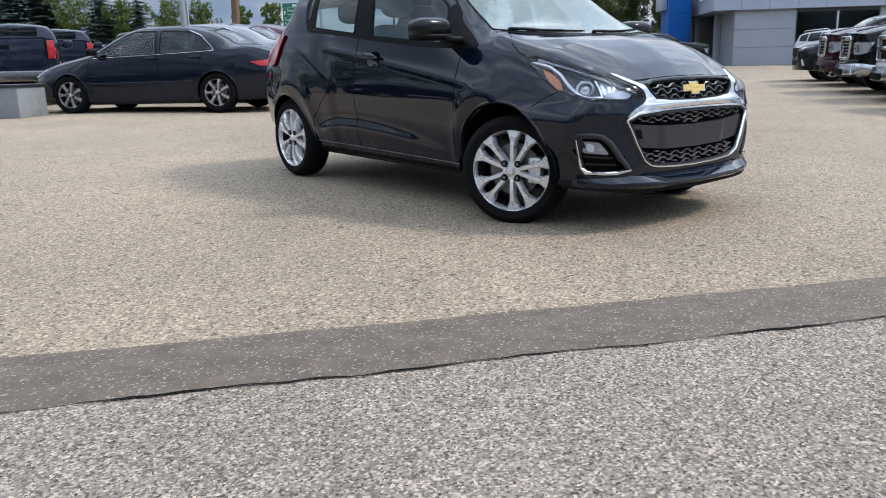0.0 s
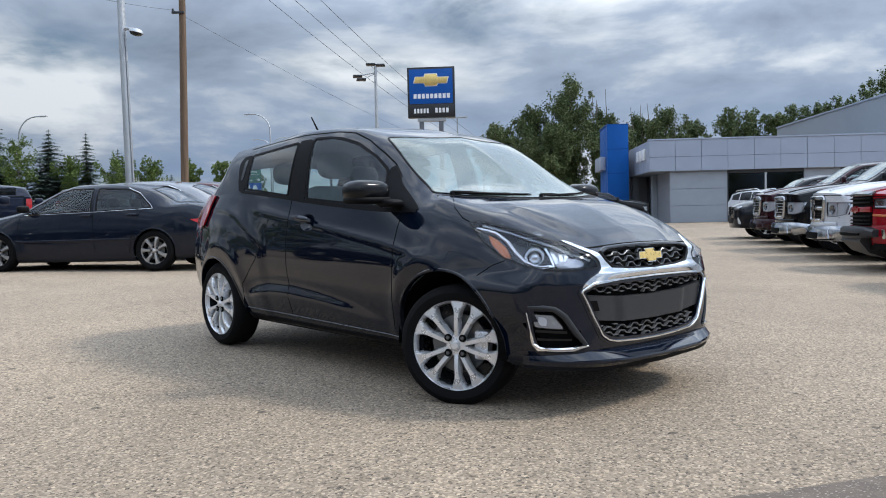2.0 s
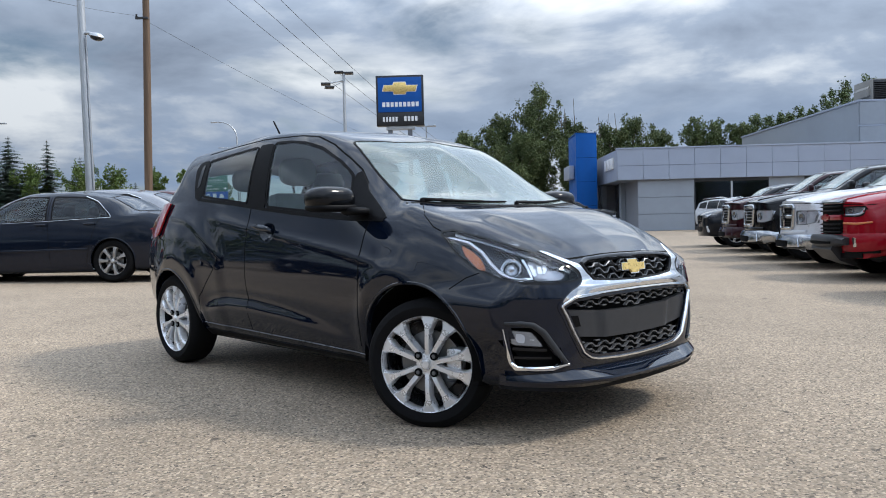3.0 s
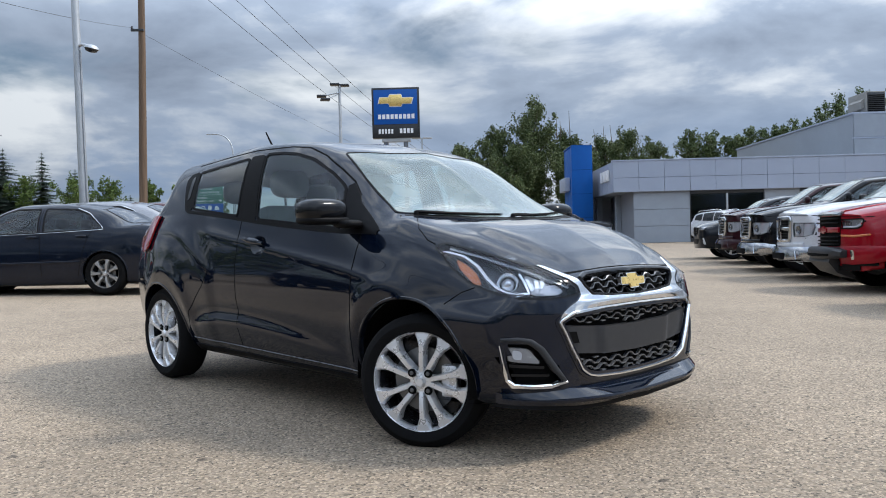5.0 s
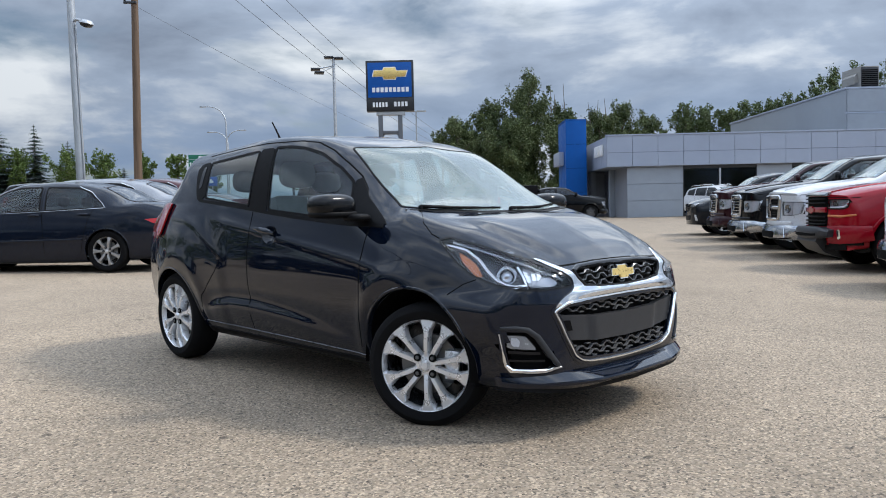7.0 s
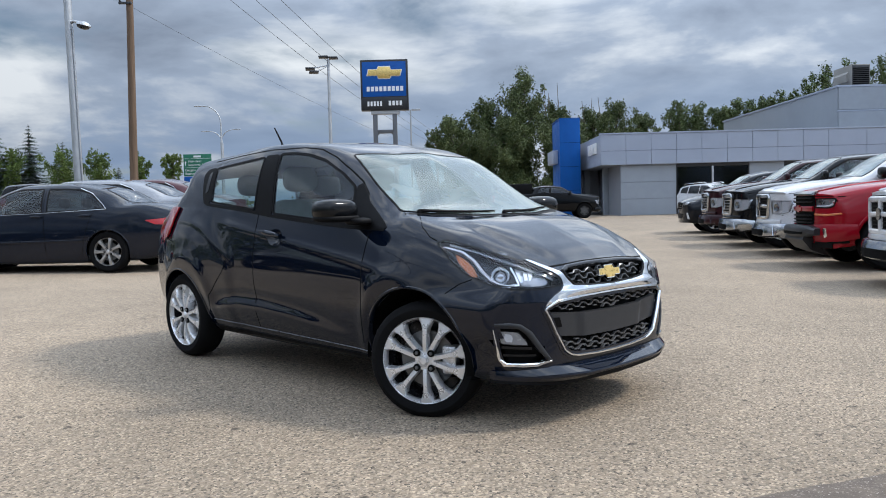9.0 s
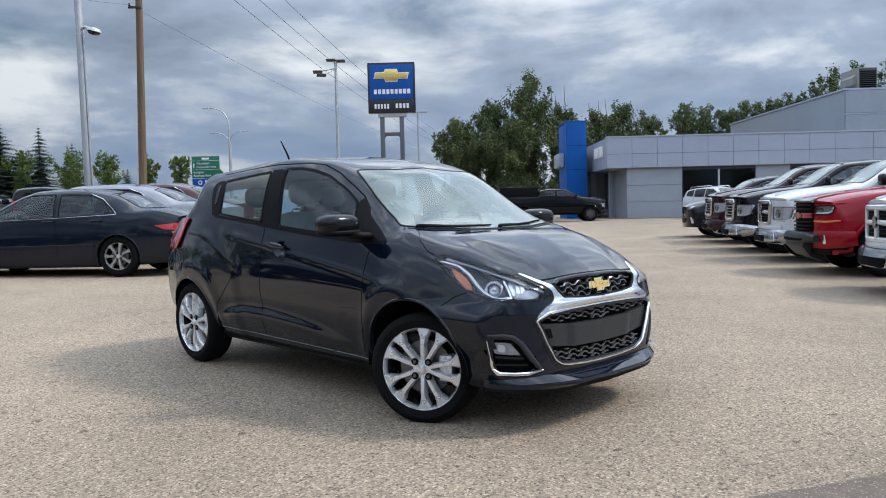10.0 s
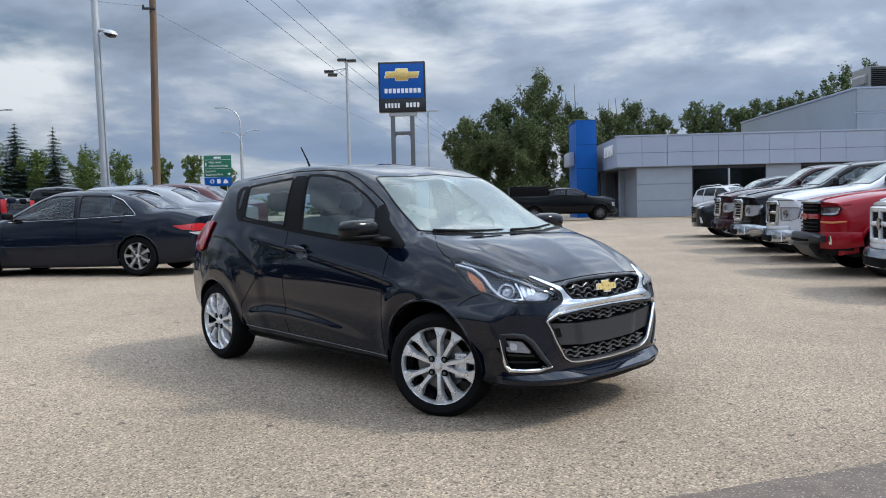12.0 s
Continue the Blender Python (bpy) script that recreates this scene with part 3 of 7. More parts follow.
tagged(part("ground", sheet(far_x, far_y), PAVING), "pale exposed-aggregate asphalt car park", "ground", kind="structure")

# sealed joint across the paving: a dark strip with ragged edges
b = bmesh.new()
rows = []
for i in range(420):
    x = -16 + i * 0.08
    lo, hi = 1.872 + 0.33 * x, 2.275 + 0.325 * x
    lo += 0.018 * noise.noise((x * 2.1, 0, 0)) + 0.012 * noise.noise((x * 9, 3, 0))
    hi += 0.022 * noise.noise((x * 1.7, 7, 0)) + 0.014 * noise.noise((x * 8, 9, 0))
    rows.append([b.verts.new((x - 0.31 * (y - 2), y, float(ground_height(x, y)) + 0.001 + (0.004 if 0 < k < 4 else 0))) for k, y in enumerate(np.linspace(lo, hi, 5))])
for p, q in zip(rows, rows[1:]):
    for k in range(4):
        b.faces.new((p[k], q[k], q[k + 1], p[k + 1]))
tagged(part("pavement", b, JOINT), "dark sealed asphalt strip across the car park", "pavement", kind="structure")
# the open crack along its street side
b = bmesh.new()
row = None
for i in range(1100):
    x = -12 + i * 0.022
    y = 1.869 + 0.33 * x + 0.018 * noise.noise((x * 2.1, 0, 0)) + 0.012 * noise.noise((x * 9, 3, 0)) + 0.004 * noise.noise((x * 40, 5, 0))
    half = 0.0065 * max(0.0, 0.55 + 1.3 * noise.noise((x * 3.1, 11, 0)))
    cur = [b.verts.new((x - 0.31 * (y - 2), y + s_ * half, float(ground_height(x, y)) + 0.0045)) for s_ in (-1, 1)]
    if row and half > 0:
        b.faces.new((row[0], cur[0], cur[1], row[1]))
    row = cur
tagged(part("pavement_crack", b, GASKET), "dark open crack along the sealed strip", "pavement", kind="structure")


def gz(x, y):
    return float(ground_height(x, y))


# ---- dealership building ----
BZ = gz(12, 46)
FY, FZ0, FZ1 = 46.0, 3.25, 5.03  # fascia plane and its lower and upper edge
house = thing("showroom_building", "low grey dealership building with a pale panelled fascia", "building", pose(0, 0, 0))
# walls: garage front, glazing piers, sides
WY = FY + 0.25
SPANS = ((10.55, 13.78), (18.03, 20.05), (23.6, 45.0))
for a, c in SPANS:
    w = part("wall", box(a, WY + 0.03, BZ - 0.3, c, WY + 0.3, FZ0 + 0.1), WALL_SHADED, house)
    z, k = BZ - 0.02, 0
    while z < FZ0:
        top = min(z + 0.965, FZ0 + 0.05)
        n = max(1, round((c - a) / 3.3))
        for i in range(n):
            part("cladding_panel", box(a + (c - a) * i / n + 0.012, WY, z + 0.012, a + (c - a) * (i + 1) / n - 0.012, WY + 0.05, top - 0.012, 0.006, seg=1), WALL_GREY, w)
        z += 0.965
part("side_wall", box(10.55, WY + 0.3, BZ - 0.3, 10.85, 62, FZ0 + 0.1), WALL_SHADED, house)
part("recess_wall", box(8.95, 52.9, BZ - 0.3, 10.55, 53.2, 4.9), WALL_SHADED, house)
part("pilaster", box(10.2, 49.6, BZ - 0.3, 10.54, 49.95, FZ0, 0.02), WALL_GREY, house)
part("pilaster", box(9.55, 52.4, BZ - 0.3, 9.9, 52.88, FZ0, 0.02), WALL_GREY, house)


def showcase(a, c, panes):
    w = part("window", box(a, WY + 0.02, BZ - 0.1, c, WY + 0.2, BZ + 0.2, 0.01), WINDOW_FRAME, house)
    part("head", box(a, WY + 0.02, FZ0 - 0.18, c, WY + 0.2, FZ0 + 0.06, 0.01), WINDOW_FRAME, w)
    for i in range(panes + 1):
        x = a + (c - a) * i / panes
        part("mullion", box(max(a, x - 0.05), WY - 0.02, BZ + 0.2, min(c, x + 0.05), WY + 0.18, FZ0 - 0.18, 0.008), GALV if 0 < i < panes else WINDOW_FRAME, w)
    for i in range(panes):
        p = part("pane", box(a + (c - a) * i / panes + 0.05, WY + 0.07, BZ + 0.2, a + (c - a) * (i + 1) / panes - 0.05, WY + 0.09, FZ0 - 0.18), SHOP_GLASS, w)
        p.visible_shadow = False


showcase(13.78, 18.03, 2)
showcase(20.05, 23.6, 2)
part("floor_slab", box(10.9, WY + 0.35, BZ - 0.2, 45, 61.9, BZ + 0.05), CONCRETE, house)
part("back_wall", box(10.55, 62, BZ - 0.3, 45, 62.3, FZ0 + 0.4), INDOOR, house)
part("flat_roof", box(9.6, FY + 0.2, FZ1 - 0.5, 45, 62.2, FZ1 - 0.25), WALL_SHADED, house)
# fascia: a box of metal panels with open joints
fascia = part("fascia", box(9.45, FY + 0.06, FZ0 + 0.02, 45, FY + 0.35, FZ1 - 0.03), WINDOW_FRAME, house)
part("soffit", box(9.42, FY + 0.05, FZ0, 45, 52.8, FZ0 + 0.06), WALL_GREY, house)
part("coping", box(9.33, FY - 0.04, FZ1 - 0.02, 45, FY + 0.4, FZ1 + 0.06, 0.01), PANEL_GREY, fascia, "pale metal coping")
x, k = 9.36, 0
while x < 44:
    PW = 1.462 if k < 9 else 2.2
    k += 1
    for z0, z1 in ((FZ0, 4.06), (4.06, FZ1 - 0.02)):
        part("panel", box(x + 0.008, FY, z0 + 0.008, x + PW - 0.008, FY + 0.05, z1 - 0.008, 0.005, seg=1), PANEL_GREY, fascia)
    x += PW
side_fascia = part("side_fascia", box(9.42, FY + 0.35, FZ0 + 0.02, 9.7, 52.7, FZ1 - 0.05), WINDOW_FRAME, house)
for i in range(4):
    y = FY + 0.05 + i * 1.66
    part("panel", box(9.36, y + 0.012, FZ0 + 0.012, 9.41, y + 1.648, FZ1 - 0.03, 0.006, seg=1), PANEL_GREY, side_fascia)
# raised letters on the return of the fascia read only as pale blocks from here
for i in range(3):
    y = FY + 1.0 + i * 0.95
    part("raised_block", box(9.24, y, 3.98, 9.35, y + 0.62, 4.62, 0.02), SIGN_WHITE, side_fascia, "white raised block on the fascia")
# tall rear hall
hall = part("rear_hall", box(26.0, 52.0, FZ1 - 0.3, 60, 73, 8.2), WALL_GREY, house, "tall grey rear hall")
part("roof_edge", box(25.92, 51.92, 8.2, 60, 73.08, 8.32, 0.01), PANEL_GREY, hall)
part("lower_band", box(25.95, 51.94, 6.62, 60, 51.99, 6.72, 0.005), PANEL_GREY, hall)
for i in range(8):
    part("wall_panel", box(26.05 + i * 3.2, 51.93, FZ1, 26.05 + i * 3.2 + 3.17, 51.985, 6.6, 0.005, seg=1), WALL_GREY, hall)
    part("wall_panel", box(26.05 + i * 3.2, 51.93, 6.74, 26.05 + i * 3.2 + 3.17, 51.985, 8.18, 0.005, seg=1), WALL_GREY, hall)

roof_unit = thing("rooftop_unit", "grey rooftop air unit with a dark louvre on the rear hall", "air unit", pose(25.2, 53.0, 8.3))
part("casing", box(2.2, 0, 0.05, 3.45, 2.4, 1.52, 0.04), UNIT_GREY, roof_unit)
part("curb", box(2.25, 0.1, -0.02, 3.4, 2.3, 0.07), GALV, roof_unit)
louvre = part("louvre", box(2.27, -0.03, 0.12, 3.40, 0.01, 1.45, 0.01), WINDOW_FRAME, roof_unit)
for i in range(9):
    part("slat", box(2.31, -0.06, 0.22 + i * 0.125, 3.36, -0.02, 0.28 + i * 0.125), GASKET, louvre)
part("hood", prism([(2.2, 0.5), (2.0, 0.4), (2.0, 0.9), (2.2, 1.1)], 0.3, 2.0, "xz"), UNIT_GREY, roof_unit)

# blue entrance tower
tower = thing("entrance_tower", "tall blue entrance tower beside the showroom", "tower", pose(7.62, 50.2, BZ))
part("front_panel", box(0, 0, -0.2, 1.30, 0.3, 6.1, 0.02), BLUE_PANEL, tower, "bright blue front panel")
part("side_panel", box(0.02, 0.3, -0.2, 0.3, 3.4, 6.05, 0.02), BLUE_PANEL, tower)
part("inner_face", box(1.0, 0.3, -0.2, 1.28, 3.4, 6.05, 0.02), WALL_SHADED, tower)
part("lintel", box(-0.34, 0.8, 3.35, 0.0, 3.3, 4.2, 0.03), PANEL_GREY, tower, "pale canopy box on the tower")
part("cap", box(-0.01, -0.02, 6.1, 1.31, 3.42, 6.16, 0.01), BLUE_PANEL, tower)
for i in range(3):
    part("panel_joint", box(-0.004, -0.006, 1.6 + i * 1.5, 1.304, 0.0, 1.615 + i * 1.5), GASKET, tower)

# ---- pylon sign ----
sign = thing("pylon_sign", "square blue and black roadside sign on two steel posts", "sign", pose(-4.13, 62, gz(-4, 62), 0, 0, 0))
SB, ST = 8.38, 12.25
cab = part("cabinet", box(-1.83, -0.35, SB, 1.83, 0.35, ST, 0.03), SIGN_BLACK, sign)
part("blue_face", box(-1.68, -0.372, SB + 1.05, 1.68, -0.34, ST - 0.16, 0.01), SIGN_BLUE, cab, "blue sign face")
part("black_face", box(-1.74, -0.37, SB + 0.06, 1.74, -0.34, SB + 1.0, 0.01), SIGN_BLACK, cab, "black sign face")
TIE = [(-1.3, -0.22), (-0.52, -0.22), (-0.44, -0.44), (0.44, -0.44), (0.52, -0.26), (1.2, -0.26), (1.34, 0.2), (0.52, 0.2), (0.44, 0.44), (-0.44, 0.44), (-0.52, 0.24), (-1.18, 0.24)]
part("emblem_rim", prism([(u * 1.05, 11.25 + v * 1.12) for u, v in TIE], -0.385, -0.36, "xz"), SIGN_WHITE, cab)
part("emblem", prism([(u, 11.25 + v) for u, v in TIE], -0.42, -0.36, "xz", 0.02), GOLD, cab, "gold cross-shaped emblem")
# brand words stand as plain white blocks
for x0, width, z0, high, count in ((-1.40, 2.9, 9.83, 0.36, 9), (-1.38, 1.22, 8.70, 0.36, 5), (0.26, 1.12, 8.72, 0.36, 4)):
    step = width / count
    for i in range(count):
        part("letter_block", box(x0 + i * step + 0.04, -0.392, z0, x0 + (i + 1) * step - 0.05, -0.37, z0 + high, 0.012, seg=1), SIGN_WHITE, cab)
for x in (-0.80, 0.72):
    part("post", box(x - 0.17, -0.17, -0.2, x + 0.17, 0.17, SB, 0.02), POST_GREY, sign)
part("cross_bar", box(-0.65, -0.12, 6.62, 0.57, 0.12, 6.90, 0.02), POST_GREY, sign)
for x, s_ in ((-0.63, 1), (0.55, -1)):
    part("gusset", prism([(x, 6.45), (x, 6.62), (x + s_ * 0.14, 6.62)], -0.1, 0.1, "xz"), POST_GREY, sign)
part("top_plate", box(-1.1, -0.22, SB - 0.3, 1.1, 0.22, SB, 0.02), GALV, sign)


# ---- lamp posts and poles ----
def flood_head(parent, at, turn, tilt=-12, name="lamp_head"):
    h = part(name, box(-0.30, -0.20, -0.05, 0.30, 0.20, 0.05, 0.03), WINDOW_FRAME, parent)
    h.matrix_basis = pose(*at, tilt, 0, turn)
    part("lens_panel", box(-0.25, -0.15, -0.065, 0.25, 0.15, -0.045, 0.01), LAMP_DARK, h)
    return h


post = thing("lamp_post", "tall grey steel car-park lamp post with floodlights", "lamp post", pose(-6.9, 51, gz(-7, 51)))
part("pole", tube([(0, 0, -0.1), (0, 0, 5), (0, 0, 10.4)], [0.13, 0.11, 0.085], 14), GALV, post)
part("arm", tube([(0, 0, 9.95), (-1.0, -0.2, 9.75)], 0.04, 8), GALV, post)
flood_head(post, (-1.12, -0.25, 9.70), 8)
flood_head(post, (-0.85, -0.5, 9.45), 15)
part("arm", tube([(-0.02, 0, 9.9), (-0.7, -0.4, 9.5)], 0.03, 8), GALV, post)
flood_head(post, (-0.28, -0.1, 10.45), 0, -8)
flood_head(post, (0.30, 0.1, 10.42), 0, -8)

post = thing("lamp_post", "square grey steel lamp post with a small domed floodlight", "lamp post", pose(-9.83, 22, gz(-9.8, 22)))
part("pole", tube([(0.03, 0, -0.1), (-0.06, 0, 6), (-0.14, 0, 10.8)], [0.125, 0.105, 0.085], 10), GALV, post)
part("base_plate", box(-0.2, -0.2, -0.02, 0.2, 0.2, 0.03, 0.005), GALV, post)
part("arm", tube([(-0.06, 0, 6.1), (0.10, -0.05, 6.15), (0.25, -0.08, 6.1)], 0.045, 8), GALV, post)
dome = part("lamp_head", lathe([(0.0, 0.10), (0.12, 0.08), (0.19, 0.02), (0.20, -0.02), (0.18, -0.03)], 20, axis="Z"), GALV, post)
dome.matrix_basis = pose(0.38, -0.1, 6.03, 0, 12, 0)
part("lens_dome", lathe([(0.175, -0.02), (0.15, -0.08), (0.08, -0.11), (0.0, -0.12)], 20, axis="Z"), LAMP_DARK, dome)
part("cable", tube([(0.16, -0.06, 0.1), (0.10, -0.06, 3), (0.05, -0.05, 6.0)], 0.02, 6), GALV, post)

wood = thing("utility_pole", "weathered brown timber utility pole", "utility pole", pose(-14.58, 38, gz(-14, 38)))
part("pole", tube([(0, 0, -0.2), (0.07, 0, 4), (0.2, 0.0, 10), (0.28, 0, 17.5)], [0.20, 0.185, 0.16, 0.13], 16), POLE_WOOD, wood)
part("bracket", box(-0.25, -0.2, 10.68, 0.35, -0.08, 10.78, 0.01), WINDOW_FRAME, wood)
part("insulator", lathe([(0, 0.12), (0.05, 0.1), (0.03, 0.05), (0.06, 0.02), (0.04, -0.04), (0, -0.05)], 10, axis="Z"), SIGN_BLACK, wood).matrix_basis = pose(-0.2, -0.14, 10.81)
part("crossarm", box(-1.6, -0.25, 16.3, 2.0, -0.1, 16.5, 0.01), POLE_WOOD, wood)

far_pole = thing("utility_pole", "thin distant timber utility pole with crossarm", "utility pole", pose(-0.5, 104, gz(0, 60)))
part("pole", tube([(0, 0, -0.2), (0, 0, 9.7)], [0.17, 0.12], 8), POLE_WOOD, far_pole)
part("crossarm", box(-1.2, -0.08, 8.9, 1.2, 0.06, 9.05), POLE_WOOD, far_pole)


def wire(name, a, c, sag, r=0.008):
    pts = [tuple(Vector(a).lerp(Vector(c), t) - Vector((0, 0, 4 * sag * t * (1 - t)))) for t in np.linspace(0, 1, 28)]
    tagged(part(name, tube(pts, r, 6), WINDOW_FRAME), "thin dark overhead power line", "cable", "overhead lines")


for dx in (-1.2, 0.0, 1.2):
    wire("power_line", (-14.42 + dx * 1.4, 38, 16.8), (-0.5 + dx, 104, 9.9), 1.0, 0.016)
    wire("power_line", (-14.42 + dx * 1.4, 38, 16.8), (-25.5 + dx, -36, 13.0), 1.2)
wire("power_line", (-14.85, 38, 11.23), (-0.5, 104, 8.2), 0.7)
wire("power_line", (-14.85, 38, 11.23), (-8.02, -1.60, 3.55), 0.5)


def street_lamp(x, y, high, reach, label="tall curved-arm street lamp on the road verge"):
    t = thing("street_lamp", label, "street lamp", pose(x, y, gz(x, min(y, 50))), "street lamps")
    k = high - 1.6
    pts = [(0, 0, 0), (0, 0, k * 0.6), (0, 0, k)] + [(reach * (1 - math.cos(a)) * 0.8, 0, k + 1.6 * math.sin(a)) for a in np.linspace(0.25, 1.5, 6)] + [(reach, 0, high + 0.02)]
    part("pole", tube(pts, [0.11, 0.09, 0.07] + [0.055] * 7, 10), GALV, t)
    part("lamp_head", box(reach - 0.1 if reach > 0 else reach - 0.5, -0.13, high - 0.05, reach + 0.5 if reach > 0 else reach + 0.1, 0.13, high + 0.06, 0.04), GALV, t)


street_lamp(-20.3, 74, 10.7, -1.9)
street_lamp(-26.2, 95, 10.7, 1.9)
street_lamp(-26.4, 96.5, 10.7, -2.0)
street_lamp(-37.5, 62, 9.4, 1.9)

tpost = thing("lamp_post", "distant thin steel lamp post with a flat twin head", "lamp post", pose(-3.2, 88, gz(0, 60)))
part("pole", tube([(0, 0, 0), (0, 0, 11.6)], [0.12, 0.08], 10), GALV, tpost)
part("lamp_head", box(-1.1, -0.2, 11.55, -0.1, 0.2, 11.72, 0.03), GALV, tpost)
part("lamp_head", box(0.1, -0.2, 11.55, 1.1, 0.2, 11.72, 0.03), GALV, tpost)

# concrete lamp base with its post, beside the parked cars
base = thing("concrete_plinth", "square grey concrete plinth with a steel post", "plinth", pose(-8.62, 12.1, gz(-8.6, 12.1)))
part("block", box(-0.53, -0.38, -0.02, 0.53, 0.38, 0.5, 0.04), PLINTH_GREY, base)
part("cap", box(-0.56, -0.41, 0.495, 0.56, 0.41, 0.535, 0.012), WINDOW_FRAME, base)
part("post", tube([(-0.42, 0, 0.5), (-0.42, 0, 9)], [0.09, 0.07], 12), GALV, base)

# ---- green road sign ----
def words(text, size, mat, parent, at):
    cu = bpy.data.curves.new("lettering", "FONT")
    cu.body, cu.size, cu.extrude, cu.align_x = text, size, 0.004, "LEFT"
    tmp = bpy.data.objects.new("lettering", cu)
    scene.collection.objects.link(tmp)
    me = bpy.data.meshes.new_from_object(tmp.evaluated_get(bpy.context.evaluated_depsgraph_get()))
    bpy.data.objects.remove(tmp)
    me.materials.clear()
    me.materials.append(mat)
    ob = new("lettering", me)
    ob.parent = parent
    ob.matrix_basis = pose(*at, 90, 0, 0)
    return ob


road_sign = thing("road_sign", "green and blue road direction sign on two posts", "road sign", pose(-21.3, 66, gz(-20, 50) - 0.3))
board = part("board", box(0, 0, 4.17, 2.33, 0.04, 5.98, 0.01), SIGN_GREEN, road_sign)
part("blue_board", box(0, -0.002, 3.38, 2.33, 0.04, 4.14, 0.01), SIGN_BLUE, road_sign, "blue service board")
part("border", box(0.05, -0.012, 5.60, 2.28, -0.002, 5.62), SIGN_WHITE, board)
part("border", box(0.05, -0.012, 4.86, 2.28, -0.002, 4.88), SIGN_WHITE, board)
part("number_bar", box(0.85, -0.012, 5.71, 1.45, -0.002, 5.86), SIGN_WHITE, board)
for i, t in enumerate(("Heartland", "Industrial Area")):
    words(t, 0.27, SIGN_WHITE, board, (0.40, -0.01, 5.31 - i * 0.30))
for i, t in enumerate(("Eastgate", "Business Park")):
    words(t, 0.27, SIGN_WHITE, board, (0.12, -0.01, 4.58 - i * 0.29))
part("arrow", prism([(0.13, 5.05), (0.2, 5.05), (0.2, 5.25), (0.27, 5.25), (0.165, 5.41), (0.06, 5.25), (0.13, 5.25)], -0.012, -0.002), SIGN_WHITE, board)
part("arrow", prism([(1.98, 4.36), (2.11, 4.36), (2.11, 4.28), (2.25, 4.40), (2.11, 4.52), (2.11, 4.44), (1.98, 4.44)], -0.012, -0.002), SIGN_WHITE, board)
blue = [o for o in road_sign.children if o.name.startswith("blue_board")][0]
part("symbol", lathe([(0.12, -0.012), (0.19, -0.012), (0.19, -0.003)], 6), SIGN_WHITE, blue).location = (0.66, 0, 3.80)
part("symbol", box(1.08, -0.012, 3.62, 1.36, -0.003, 3.98), SIGN_WHITE, blue)
part("symbol", prism([(1.6, 3.62), (2.0, 3.62), (2.0, 3.75), (1.82, 3.98), (1.66, 3.9)], -0.012, -0.003), SIGN_WHITE, blue)
for x in (0.4, 1.9):
    part("post", tube([(x, 0.08, -0.1), (x, 0.08, 5.9)], 0.05, 8), GALV, road_sign)


# ---- trees ----
def unit(v):
    return v / (np.linalg.norm(v, axis=1, keepdims=True) + 1e-9)


def leaf_cloud(spots, count, size, seed, flat=0.5):
    """Small bent leaf clumps scattered round the given (centre, radius) spots."""
    rng = np.random.default_rng(seed)
    centre, radius = np.array([c for c, _ in spots], float), np.array([r for _, r in spots], float)
    pick = rng.choice(len(spots), count, p=radius**2 / (radius**2).sum())
    d = unit(rng.normal(size=(count, 3)))
    p = centre[pick] + rng.normal(size=(count, 3)) * radius[pick][:, None] * (0.45, 0.45, 0.62)
    a = unit(rng.normal(size=(count, 3)))
    q = unit(np.cross(a, d + 0.7 * rng.normal(size=(count, 3))))
    s_ = (size * rng.uniform(0.6, 1.4, count))[:, None]
    bend = np.cross(a, q) * s_ * 0.25
    vs = np.stack([p - a * s_, p - q * s_ * 0.45 + bend, p + a * s_, p + q * s_ * 0.45 + bend], 1).reshape(-1, 3)
    n = np.arange(count)[:, None] * 4
    fs = np.concatenate([n, n + 1, n + 2, n, n + 2, n + 3], 1).reshape(-1, 3)
    me = bpy.data.meshes.new("crown")
    me.from_pydata(vs.tolist(), [], fs.tolist())
    return me


